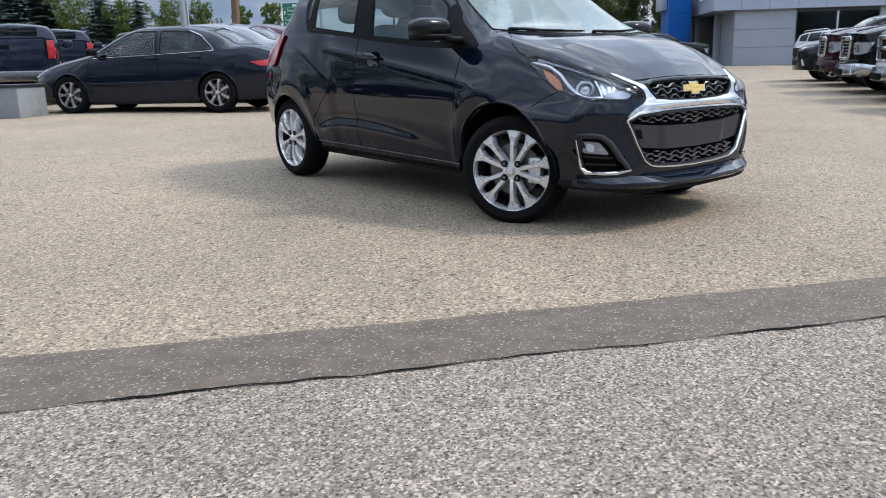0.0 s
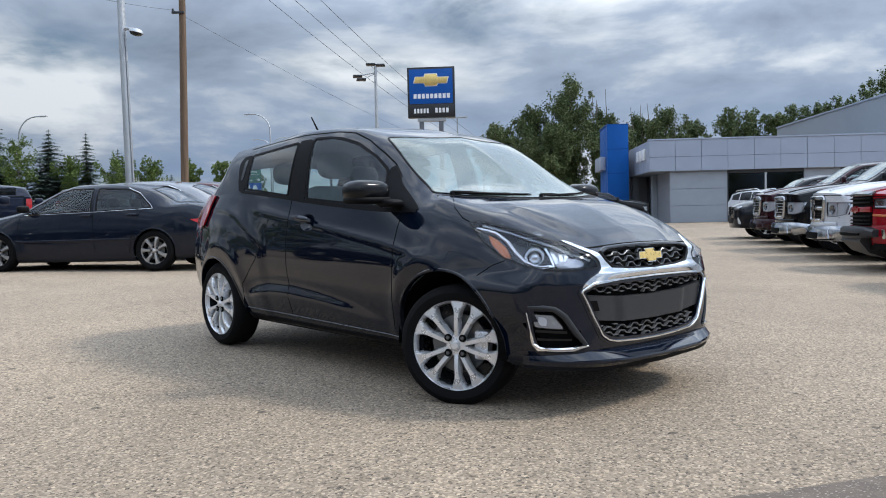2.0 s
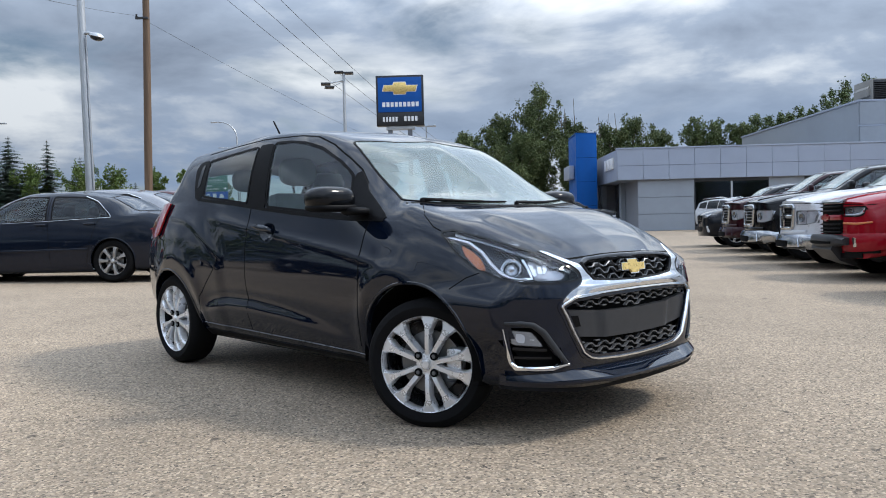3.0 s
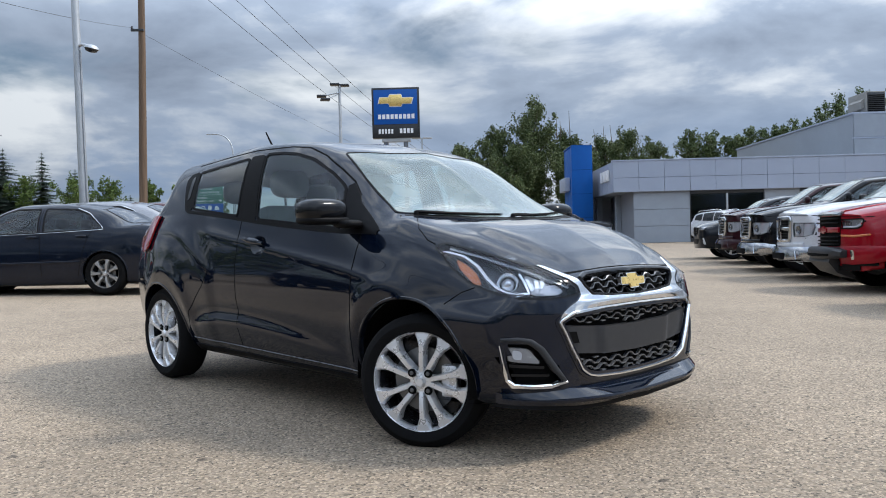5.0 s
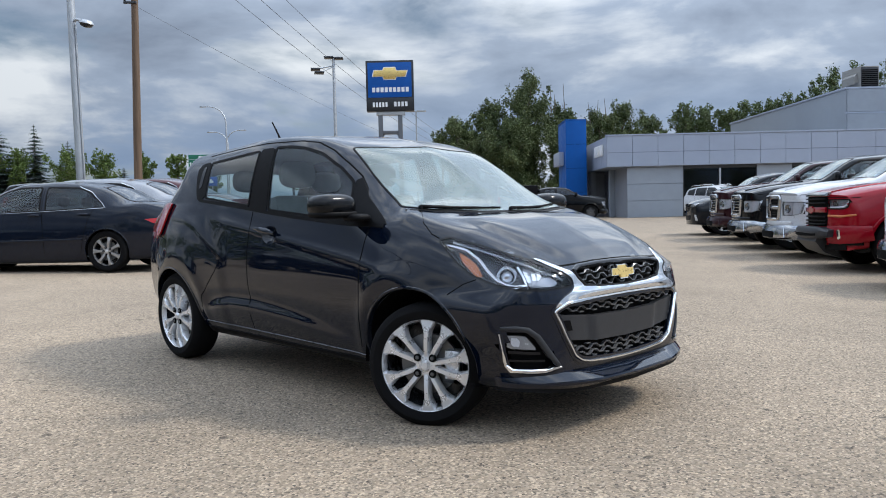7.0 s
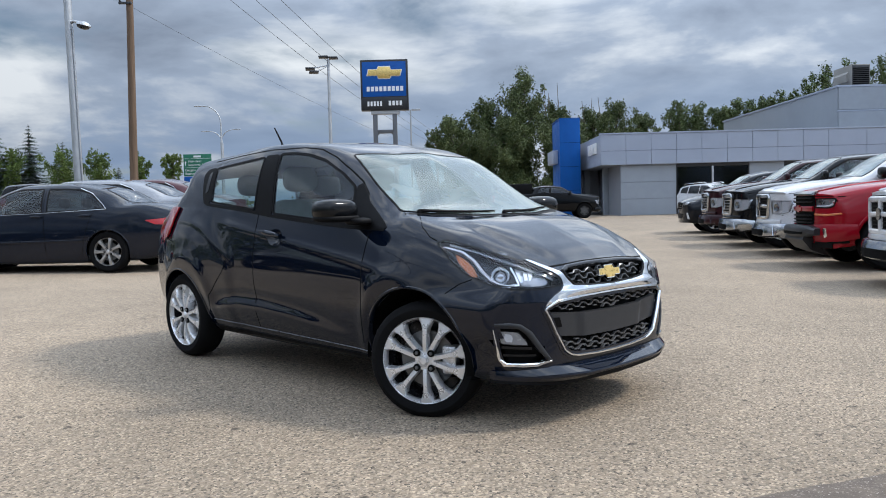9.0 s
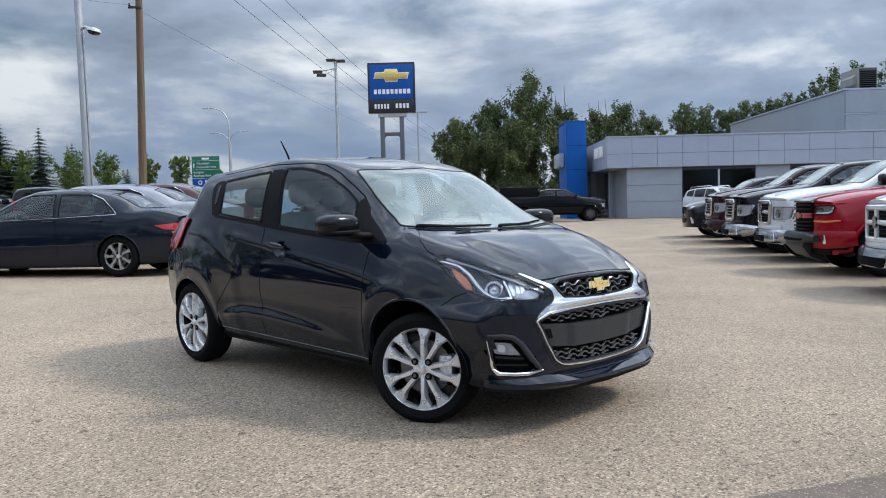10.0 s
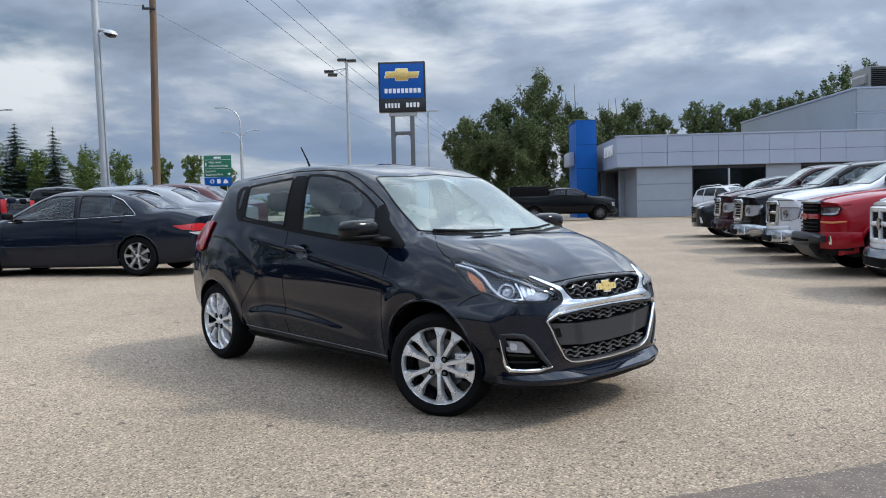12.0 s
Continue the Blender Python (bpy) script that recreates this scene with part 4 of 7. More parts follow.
def broadleaf(name, label, high, wide, seed, leaf_mat, leaves, leaf, trunk_r, m, low=0.25, group="", bare=0):
    rng = random.Random(seed)
    t = thing(name, label, "tree", m, group)
    b = tube([(0, 0, -0.2), (0.03 * high * rng.uniform(-1, 1), 0, high * 0.35), (0.02 * high * rng.uniform(-1, 1), 0.01 * high, high * 0.7), (0, 0, high * 0.95)], [trunk_r, trunk_r * 0.8, trunk_r * 0.45, trunk_r * 0.1], 8)
    spots = []
    limbs = 26
    for i in range(limbs):
        f_ = low + (0.95 - low) * i / (limbs - 1)
        a = i * 2.4 + rng.uniform(-0.4, 0.4)
        span = wide * (math.sin(math.pi * min(1, 0.22 + 0.80 * (1 - abs(2 * f_ - 0.75) ** 1.4))) ** 0.7 if f_ < 0.97 else 0.2) * rng.uniform(0.55, 1.1) * 0.5
        z0, z1 = high * f_ * 0.88, high * min(1.0, f_ * 0.95 + 0.12) * rng.uniform(0.94, 1.02)
        end = Vector((math.cos(a) * span, math.sin(a) * span, z1))
        tube([(0, 0, z0), tuple(end * 0.55 + Vector((0, 0, z0 * 0.45))), tuple(end)], [trunk_r * 0.3, trunk_r * 0.2, trunk_r * 0.05], 5, b)
        for k in range(13):
            c = Vector((0, 0, z0)).lerp(end, rng.uniform(0.25, 1.05)) + Vector((rng.uniform(-1, 1), rng.uniform(-1, 1), rng.uniform(-0.8, 1.0))) * wide * 0.09
            spots.append((tuple(c), wide * rng.uniform(0.03, 0.085)))
        for k in range(2):
            spots.append((tuple(end + Vector((rng.uniform(-0.3, 0.3), rng.uniform(-0.3, 0.3), rng.uniform(0.0, 0.9))) * wide * 0.12), wide * rng.uniform(0.02, 0.045)))
    part("trunk", b, BARK, t)
    me = leaf_cloud(spots, leaves, leaf, seed)
    me.materials.append(leaf_mat)
    part("crown", me, None, t)
    for i in range(bare):
        x, y = rng.uniform(-0.22, 0.22) * wide, rng.uniform(-0.1, 0.1) * wide
        tip = high * rng.uniform(1.12, 1.24)
        b = tube([(x * 0.7, y, high * 0.75), (x, y, high * 0.95), (x + rng.uniform(-0.3, 0.3), y, tip)], [0.06, 0.045, 0.02], 5)
        for k in range(3):
            z = high * rng.uniform(0.92, 1.0)
            tube([(x, y, z), (x + rng.uniform(-0.7, 0.7), y, z + rng.uniform(0.5, 0.9))], [0.03, 0.015], 4, b)
        part("bare_branch", b, BARK, t, "leafless grey top branch")
    return t


def spruce(m, high, wide, seed, label="dark blue-green spruce tree on the verge"):
    rng = np.random.default_rng(seed)
    t = thing("spruce_tree", label, "tree", m, "spruces")
    part("trunk", tube([(0, 0, -0.2), (0, 0, high)], [high * 0.016, 0.01], 8), BARK, t)
    vs, fs = [], []
    z = high * 0.06
    while z < high * 0.99:
        f_ = z / high
        reach = wide * 0.5 * (1 - f_) ** 0.85 + 0.04
        n = int(16 + 22 * (1 - f_))
        for i in range(n):
            a = rng.uniform(0, 2 * math.pi)
            r = reach * rng.uniform(0.65, 1.12)
            d, side_ = np.array((math.cos(a), math.sin(a), 0)), np.array((-math.sin(a), math.cos(a), 0))
            root, dip = np.array((0, 0, z + rng.uniform(-0.05, 0.05) * high * 0.2)), -0.28 * r
            segs = 5
            for k in range(segs):
                u0, u1 = k / segs, (k + 1) / segs
                for s_ in (-1, 1):
                    p0 = root + d * r * u0 + (0, 0, dip * u0 + 0.12 * r * u0**2)
                    p1 = root + d * r * u1 + (0, 0, dip * u1 + 0.12 * r * u1**2)
                    w = r * 0.26 * (1.15 - u0) * rng.uniform(0.7, 1.3) + 0.05
                    tip = (p0 + p1) / 2 + side_ * s_ * w + d * w * 0.5 + (0, 0, -w * rng.uniform(0.1, 0.5))
                    q = len(vs)
                    vs += [p0, p1, tip]
                    fs += [(q, q + 1, q + 2)]
        z += high * 0.034
    me = bpy.data.meshes.new("crown")
    me.from_pydata([tuple(v) for v in vs], [], fs)
    me.materials.append(NEEDLE)
    part("crown", me, None, t)
    return t


def ground_at(x, y):
    return gz(x, min(y, 46))


# x, y, height, crown width: the grove behind the showroom
GROVE = ((1.2, 77, 9.3, 5.0), (4.6, 80, 11.2, 5.4), (8.2, 79, 13.7, 6.2), (12.2, 83, 11.3, 5.0), (15.8, 82, 10.0, 5.4), (6.4, 76, 9.2, 5.6), (11.4, 77, 9.0, 5.6), (19.0, 86, 11.7, 6.0), (22.3, 88, 10.2, 4.6), (2.6, 84, 9.0, 5.4))
for i, (x, y, h, w) in enumerate(GROVE):
    broadleaf("poplar_tree", "tall dark green poplar behind the showroom", h * 0.97, w * 1.15, 40 + i, LEAF, 22000, 0.125, 0.2, pose(x, y, ground_at(x, y)), 0.06, "poplar grove", 3 if i in (3, 4) else 0)
FAR = ((29.4, 98, 13.0, 4.0), (32.0, 99, 12.8, 4.2), (34.3, 97, 12.0, 4.0), (37.0, 99, 12.9, 4.4), (40.0, 98, 13.4, 4.4), (42.6, 99, 14.0, 4.0), (45.0, 97, 14.6, 4.0), (47.8, 99, 16.4, 4.4), (51.5, 100, 17.0, 4.6), (56.0, 101, 18.0, 5.0))
for i, (x, y, h, w) in enumerate(FAR):
    broadleaf("poplar_tree", "distant poplar above the building roof", h, w * 1.2, 80 + i, LEAF_FAR, 9000, 0.15, 0.2, pose(x, y, ground_at(x, y)), 0.3, "far poplars")
YOUNG = ((-32.5, 62, 6.2, 3.0), (-28.6, 62, 6.0, 3.2), (-25.9, 62, 5.6, 2.9), (-22.6, 62, 5.4, 2.0), (-20.1, 62, 5.6, 1.9), (-18.9, 67, 4.6, 2.0), (-35.7, 60, 7.4, 3.6))
for i, (x, y, h, w) in enumerate(YOUNG):
    broadleaf("young_tree", "small bright green broadleaf tree on the verge", h, w, 120 + i, LEAF_LIGHT, 6000, 0.095, 0.07, pose(x - 0.8, y, ground_at(x, y)), 0.12, "verge trees")
for i, (x, y, h, w) in enumerate(((-34.2, 62.5, 8.3, 3.8), (-31.4, 63, 8.0, 2.6), (-30.2, 66, 6.9, 2.4), (-39.2, 62, 10.2, 4.8), (-42.0, 62.5, 10.4, 4.6), (-25.2, 65, 4.6, 2.0), (-46.5, 66, 10, 5), (-37, 66, 5.0, 2.6))):
    spruce(pose(x - 1.1, y, ground_at(x, y)), h * 1.02, w * 2.2, 160 + i)

# low far woods that close the horizon behind the verge
rng = np.random.default_rng(5)
spots = [((x + rng.uniform(-4, 4), 190 + rng.uniform(-8, 8), rng.uniform(0.5, 2.4)), rng.uniform(2, 3.6)) for x in np.arange(-190, 190, 4.5)]
me = leaf_cloud(spots, 16000, 0.6, 9)
me.materials.append(LEAF)
tagged(part("far_woods", me, None), "low dark line of distant woods", "trees", kind="stuff")

# taller trees across the street behind the camera, which paint and glass mirror
spots = [((x + rng.uniform(-2, 2), -34 + rng.uniform(-3, 3), rng.uniform(0.5, 6.5)), rng.uniform(1.2, 2.6)) for x in np.arange(-70, 60, 0.9)]
spots += [((-48 + rng.uniform(-3, 3), y + rng.uniform(-1, 1), rng.uniform(0.5, 7.0)), rng.uniform(1.3, 2.8)) for y in np.arange(-36, 52, 0.9)]
me = leaf_cloud(spots, 60000, 0.26, 19)
me.materials.append(LEAF)
tagged(part("street_trees", me, None), "dark belt of trees across the street", "trees", kind="stuff")


# ---- wheels ----
def road_wheel(parent, at, side_, radius, rim, width, spokes, spoke_mat, twin=0.0, lugs=4, caliper=True, steer=0.0):
    """A tyre on a spoked rim. side_: -1 when the outer face looks to -y. rim: radius of the rim's lip."""
    w = part("wheel", lathe([(rim * 0.985, -0.45 * width), (rim + 0.012, -0.5 * width), (radius - 0.035, -0.52 * width), (radius - 0.012, -0.44 * width), (radius, -0.33 * width), (radius, 0.33 * width), (radius - 0.012, 0.44 * width), (radius - 0.035, 0.52 * width), (rim + 0.012, 0.5 * width), (rim * 0.985, 0.45 * width)], 56), RUBBER, parent, "black rubber tyre")
    w.matrix_basis = pose(*at, 0, 0, steer if side_ < 0 else 180 + steer)
    o = -0.5 * width
    part("rim", lathe([(rim * 0.94, o + 0.05), (rim * 0.965, o + 0.018), (rim * 0.985, o + 0.010), (rim * 1.005, o + 0.003), (rim * 1.012, o + 0.008), (rim * 0.97, o + 0.02), (rim * 0.93, o + 0.09), (rim * 0.9, o + 0.16)], 56), spoke_mat, w)
    part("barrel", lathe([(rim * 0.92, o + 0.03), (rim * 0.88, 0.4 * width), (0.05, 0.42 * width)], 40), LAMP_DARK, w)
    part("brake_disc", lathe([(0.04, o + 0.075), (rim * 0.66, o + 0.075), (rim * 0.66, o + 0.095)], 36), DARK_ALLOY, w)
    if caliper:
        part("caliper", box(rim * 0.38, o + 0.045, -0.07, rim * 0.72, o + 0.12, 0.07, 0.015), ALLOY, w)
    hub = rim * (0.24 if spokes > 8 else 0.30)
    shared = None
    for i in range(spokes):
        a = 2 * math.pi * (i + 0.5) / spokes + (twin if i % 2 else -twin)
        if shared is None:
            b = bmesh.new()
            rows = []
            for k in range(7):
                t = k / 6
                r = hub * 0.75 + (rim * 0.99 - hub * 0.75) * t
                half = rim * ((0.060 if spokes > 8 else 0.095) - 0.004 * t + (0.15 if spokes > 8 else 0.10) * max(0, (t - 0.55) / 0.45) ** 2.0)
                face = o + 0.016 - 0.012 * math.sin(t * 3.14) - 0.008 * t
                row = [b.verts.new((r, face + 0.05, -half * 1.05)), b.verts.new((r, face + 0.010, -half)), b.verts.new((r, face, -half * 0.72)), b.verts.new((r, face, half * 0.72)), b.verts.new((r, face + 0.010, half)), b.verts.new((r, face + 0.05, half * 1.05))]
                rows.append(row)
            for p, q in zip(rows, rows[1:]):
                for k in range(5):
                    b.faces.new((p[k], q[k], q[k + 1], p[k + 1]))
            bmesh.ops.recalc_face_normals(b, faces=b.faces)
            shared = mesh_of(b, "spoke", spoke_mat)
        part("spoke", shared, None, w).matrix_basis = pose(0, 0, 0, 0, math.degrees(a), 0)
    part("hub", lathe([(0.0, o + 0.006), (hub * 0.42, o + 0.006), (hub * 0.5, o + 0.012), (hub * 0.95, o + 0.016), (hub * 1.0, o + 0.05)], 32), spoke_mat, w)
    lug_r = rim * (0.245 if spokes > 8 else 0.258)
    for i in range(lugs):
        a = 2 * math.pi * (i + 0.5) / lugs
        part("lug_recess", lathe([(0.0, -0.0015), (0.017, -0.0015), (0.019, 0.006)], 14), GASKET, w).location = (math.cos(a) * lug_r, o + 0.006, math.sin(a) * lug_r)
        part("lug_nut", lathe([(0.0, -0.005), (0.007, -0.005), (0.010, -0.001), (0.012, 0.008)], 10), DARK_ALLOY, w).location = (math.cos(a) * lug_r, o + 0.006, math.sin(a) * lug_r)
    part("hub_cap", lathe([(0.0, -0.004), (hub * 0.3, -0.003), (hub * 0.4, 0.004)], 24), ALLOY, w).location = (0, o + 0.003, 0)
    return w


def wheel_well(parent, x, z, y0, y1, r):
    b = bmesh.new()
    rows = []
    for a in np.linspace(radians(-6), radians(186), 26):
        rows.append([b.verts.new((x + r * math.cos(a), y, z + r * math.sin(a))) for y in (y0, (y0 + y1) / 2, y1)] + [b.verts.new((x, y1, z + 0.02))])
    for p, q in zip(rows, rows[1:]):
        for k in range(3):
            b.faces.new((p[k], p[k + 1], q[k + 1], q[k]))
    part("wheel_well", b, GASKET, parent)


def ellipsoid(cx, cy, cz, rx, ry, rz, power=2.4, u=28, v=16):
    """A rounded lump, squarer than an egg as power grows."""
    b = bmesh.new()
    sg = lambda t: math.copysign(abs(t) ** (2 / power), t)  # noqa: E731
    rows = []
    for i in range(1, v):
        p = -math.pi / 2 + math.pi * i / v
        rows.append([b.verts.new((cx + rx * sg(math.cos(p)) * sg(math.cos(a)), cy + ry * sg(math.cos(p)) * sg(math.sin(a)), cz + rz * sg(math.sin(p)))) for a in (2 * math.pi * k / u for k in range(u))])
    for p, q in zip(rows, rows[1:]):
        for k in range(u):
            b.faces.new((p[k], p[(k + 1) % u], q[(k + 1) % u], q[k]))
    b.faces.new(rows[0][::-1])
    b.faces.new(rows[-1])
    bmesh.ops.recalc_face_normals(b, faces=b.faces)
    return b


def seats(parent, x_front, x_rear, wide, floor, high):
    """Front seats, rear bench, dashboard and steering wheel inside a cabin."""
    for y in (-wide, wide):
        part("seat", box(x_front - 0.25, y - 0.24, floor, x_front + 0.27, y + 0.24, floor + 0.22, 0.06), SEAT, parent)
        back = part("seat_back", box(-0.07, -0.24, 0, 0.07, 0.24, high - floor - 0.38, 0.06), SEAT, parent)
        back.matrix_basis = pose(x_front - 0.3, y, floor + 0.18, 0, -14, 0)
        part("headrest", ellipsoid(x_front - 0.46, y, high - 0.08, 0.055, 0.125, 0.085, 3.0), SEAT, parent)
        part("headrest_rod", tube([(x_front - 0.44, y - 0.04, high - 0.25), (x_front - 0.46, y - 0.04, high - 0.12)], 0.008, 6), DARK_CHROME, parent)
    part("rear_bench", box(x_rear - 0.2, -wide * 1.75, floor, x_rear + 0.3, wide * 1.75, floor + 0.24, 0.06), SEAT, parent)
    part("rear_seat_back", box(x_rear - 0.32, -wide * 1.75, floor + 0.1, x_rear - 0.16, wide * 1.75, high - 0.26, 0.06), SEAT, parent)
    for y in (-wide * 0.95, wide * 0.95):
        part("headrest", ellipsoid(x_rear - 0.26, y, high - 0.11, 0.05, 0.12, 0.075, 3.0), SEAT, parent)


# ---- the dark hatchback in front ----
CAR = Matrix.Translation((-0.226, 5.319, 0.009)) @ Euler((0, radians(1.0), radians(-44.6))).to_matrix().to_4x4()
HATCH_KEYS = {
    "zs": [(-1.79, 0.34), (-1.5, 0.23), (-0.8, 0.2), (0.8, 0.2), (1.5, 0.21), (1.83, 0.245)],
    "wl": [(-1.79, 0.65), (-1.5, 0.71), (-0.9, 0.690), (0, 0.684), (0.9, 0.690), (1.5, 0.73), (1.83, 0.66)],
    "wm": [(-1.79, 0.69), (-1.5, 0.765), (-1.1, 0.792), (-0.55, 0.778), (0, 0.772), (0.6, 0.778), (1.1, 0.792), (1.4, 0.775), (1.83, 0.70)],
    "zm": [(-1.79, 0.64), (-1.1, 0.66), (0, 0.64), (0.8, 0.63), (1.83, 0.55)],
    "wb": [(-1.79, 0.60), (-1.4, 0.685), (-0.9, 0.717), (0, 0.732), (0.9, 0.726), (1.2, 0.715), (1.5, 0.69), (1.83, 0.64)],
    "zb": [(-1.79, 0.93), (-1.4, 1.05), (-0.8, 1.06), (0, 0.99), (0.9, 0.925), (1.2, 0.895), (1.5, 0.82), (1.83, 0.69)],
    "wr": [(-1.79, 0.48), (-1.50, 0.52), (-0.8, 0.56), (-0.2, 0.555), (0.35, 0.51), (0.7, 0.54), (0.97, 0.595), (1.1, 0.64), (1.4, 0.62), (1.66, 0.57), (1.83, 0.5)],
    "ze": [(-1.79, 0.93), (-1.57, 1.11), (-1.38, 1.27), (-1.31, 1.335), (-1.22, 1.362), (-1.0, 1.376), (-0.7, 1.398), (-0.28, 1.430), (0.1, 1.416), (0.36, 1.356), (0.97, 1.020), (1.1, 0.985), (1.4, 0.91), (1.66, 0.82), (1.83, 0.72)],
    "zr": [(-1.79, 0.955), (-1.60, 1.13), (-1.42, 1.30), (-1.33, 1.368), (-1.22, 1.398), (-0.7, 1.440), (-0.2, 1.462), (0.2, 1.432), (0.5, 1.355), (1.17, 0.988), (1.25, 0.976), (1.48, 0.922), (1.70, 0.825), (1.83, 0.745)],
}


def ease(t):
    t = np.clip(t, 0, 1)
    return t * t * (3 - 2 * t)


def hatch_crease(x, y, z):
    """The shoulder crease with its undercut, the hollow above the sill and the curved edge over the rear wheel."""
    d = z - (0.858 - 0.132 * x)
    fade = ease((x + 0.78) / 0.25) * ease((1.30 - x) / 0.45)
    above = 0.013 * np.exp(-np.maximum(d, 0) / 0.05)
    below = 0.013 - 0.0045 * ease(-d / 0.034) - 0.003 * ease(-d / 0.2)
    out = fade * np.where(d > 0, above, below)
    e = z - np.interp(x, [-0.86, -0.77, -0.62, -0.47, -0.23, 0.10, 0.40, 0.66, 0.85], [0.40, 0.435, 0.47, 0.49, 0.493, 0.472, 0.439, 0.392, 0.35])
    deep = ease((x + 0.86) / 0.22) * np.interp(x, [-0.4, 0.3, 0.9], [1.0, 0.75, 0.0])
    out = out + deep * np.where(e > 0, -0.013 * np.exp(-np.maximum(e, 0) / 0.06), -0.013 + 0.030 * ease(-e / 0.075) - 0.008 * ease((-e - 0.075) / 0.1))
    arc = np.interp(x, [-1.5, -1.265, -1.08, -0.925, -0.767, -0.638, -0.519], [0.955, 0.952, 0.938, 0.905, 0.835, 0.770, 0.715])
    f_ = z - arc
    arc_fade = ease((x + 1.5) / 0.2) * ease((-0.47 - x) / 0.10)
    out = out + arc_fade * np.where(f_ > 0, 0.010 * np.exp(-np.maximum(f_, 0) / 0.06), 0.010 - 0.0045 * ease(-f_ / 0.03) + 0.004 * ease(-f_ / 0.12))
    # swollen arches over both wheels
    for cx, r0 in ((1.19, 0.40), (-1.19, 0.41)):
        r = np.hypot(x - cx, z - 0.29)
        out = out + 0.010 * np.exp(-(((r - r0) / 0.05) ** 2)) * (z > 0.22)
    # the bumper stands out below the headlights
    out = out + 0.032 * ease((0.668 - z) / 0.105) * ease((z - 0.34) / 0.14) * ease((x - 1.40) / 0.22)
    side_ = (y > 0.45) & (z > 0.22) & (z < 1.03)
    return np.where(side_, out, 0.0)


def hatch_bonnet(x, y, z):
    """The raised middle panel of the bonnet between two folds, and the shallow channels along the roof edges."""
    edge = np.interp(x, [1.15, 1.34, 1.55, 1.70, 1.80], [0.50, 0.47, 0.41, 0.31, 0.20])
    d = np.abs(y) - edge
    on = ease((x - 1.17) / 0.12) * ease((1.76 - x) / 0.14) * (z > 0.70)
    panel = on * (0.009 * ease((0.035 - d) / 0.05) - 0.004 * np.exp(-((d - 0.05) / 0.03) ** 2))
    roof = ease((0.25 - x) / 0.2) * ease((x + 1.3) / 0.2) * (z > 1.3) * -0.006 * np.exp(-((np.abs(y) - 0.50) / 0.018) ** 2)
    return panel + roof


hatch = thing("hatchback_car", "dark slate grey five-door hatchback on silver alloy wheels", "car", CAR)
skin = Skin(body_shell(HATCH_KEYS, -1.79, 1.83, 190, (3, 3, 22, 26, 12, 14), (1.15, 5.3), (0.32, 3.4), hatch_crease, 16, 0.30, hatch_bonnet))

WIN_F = smooth_poly([(-0.135, 1.366), (0.0, 1.364), (0.13, 1.350), (0.275, 1.313), (0.465, 1.228), (0.592, 1.150), (0.625, 1.076), (0.665, 0.948), (-0.075, 1.004)], 0.022)
WIN_R = smooth_poly([(-0.872, 1.303), (-0.296, 1.352), (-0.283, 1.026), (-0.837, 1.080)], 0.022)
SCREEN = smooth_poly([(0.415, -0.50), (0.468, -0.25), (0.480, 0.0), (0.468, 0.25), (0.415, 0.50), (0.665, 0.556), (0.866, 0.587), (0.944, 0.615), (1.064, 0.516), (1.138, 0.26), (1.158, 0.0), (1.138, -0.26), (1.064, -0.516), (0.944, -0.615), (0.866, -0.587), (0.665, -0.556)], 0.03)
BACKLIGHT = smooth_poly([(-0.44, 1.30), (0.44, 1.30), (0.51, 1.02), (-0.51, 1.02)], 0.05)
HEADLIGHT = smooth_poly([(0.416, 0.868), (0.465, 0.880), (0.607, 0.844), (0.721, 0.809), (0.825, 0.779), (0.914, 0.740), (0.986, 0.703), (0.996, 0.668), (0.870, 0.659), (0.755, 0.664), (0.667, 0.678), (0.612, 0.697), (0.556, 0.719), (0.488, 0.775), (0.440, 0.832)], 0.012)
UPPER = [(-0.358, 0.732), (-0.30, 0.747), (-0.15, 0.754), (0, 0.756), (0.15, 0.754), (0.30, 0.747), (0.358, 0.732), (0.342, 0.70), (0.305, 0.667), (0.20, 0.655), (0, 0.648), (-0.20, 0.655), (-0.305, 0.667), (-0.342, 0.70)]
MAIN = smooth_poly([(-0.515, 0.567), (-0.445, 0.598), (-0.27, 0.607), (0, 0.610), (0.27, 0.607), (0.445, 0.598), (0.515, 0.567), (0.487, 0.52), (0.455, 0.455), (0.40, 0.365), (0.355, 0.340), (0.30, 0.329), (0.15, 0.319), (0, 0.316), (-0.15, 0.319), (-0.30, 0.329), (-0.355, 0.340), (-0.40, 0.365), (-0.455, 0.455), (-0.487, 0.52)], 0.012)
FOG = smooth_poly([(0.672, 0.500), (0.786, 0.497), (0.832, 0.466), (0.890, 0.382), (0.935, 0.327), (0.90, 0.316), (0.866, 0.310), (0.718, 0.315), (0.700, 0.343), (0.684, 0.40)], 0.012)
ARCH_F = [(1.168 + 0.350 * math.cos(a), 0.29 + 0.358 * math.sin(a)) for a in np.linspace(0, 2 * math.pi, 60, endpoint=False)]
ARCH_R = [(-1.185 + 0.326 * math.cos(a), 0.29 + 0.326 * math.sin(a)) for a in np.linspace(0, 2 * math.pi, 60, endpoint=False)]

CUP = [(-0.018 + 0.075 * math.cos(a), 0.864 + 0.050 * math.sin(a)) for a in np.linspace(0, 2 * math.pi, 28, endpoint=False)]

BOTH = ((SIDE_R, CORNER_R), (SIDE_L, CORNER_L))
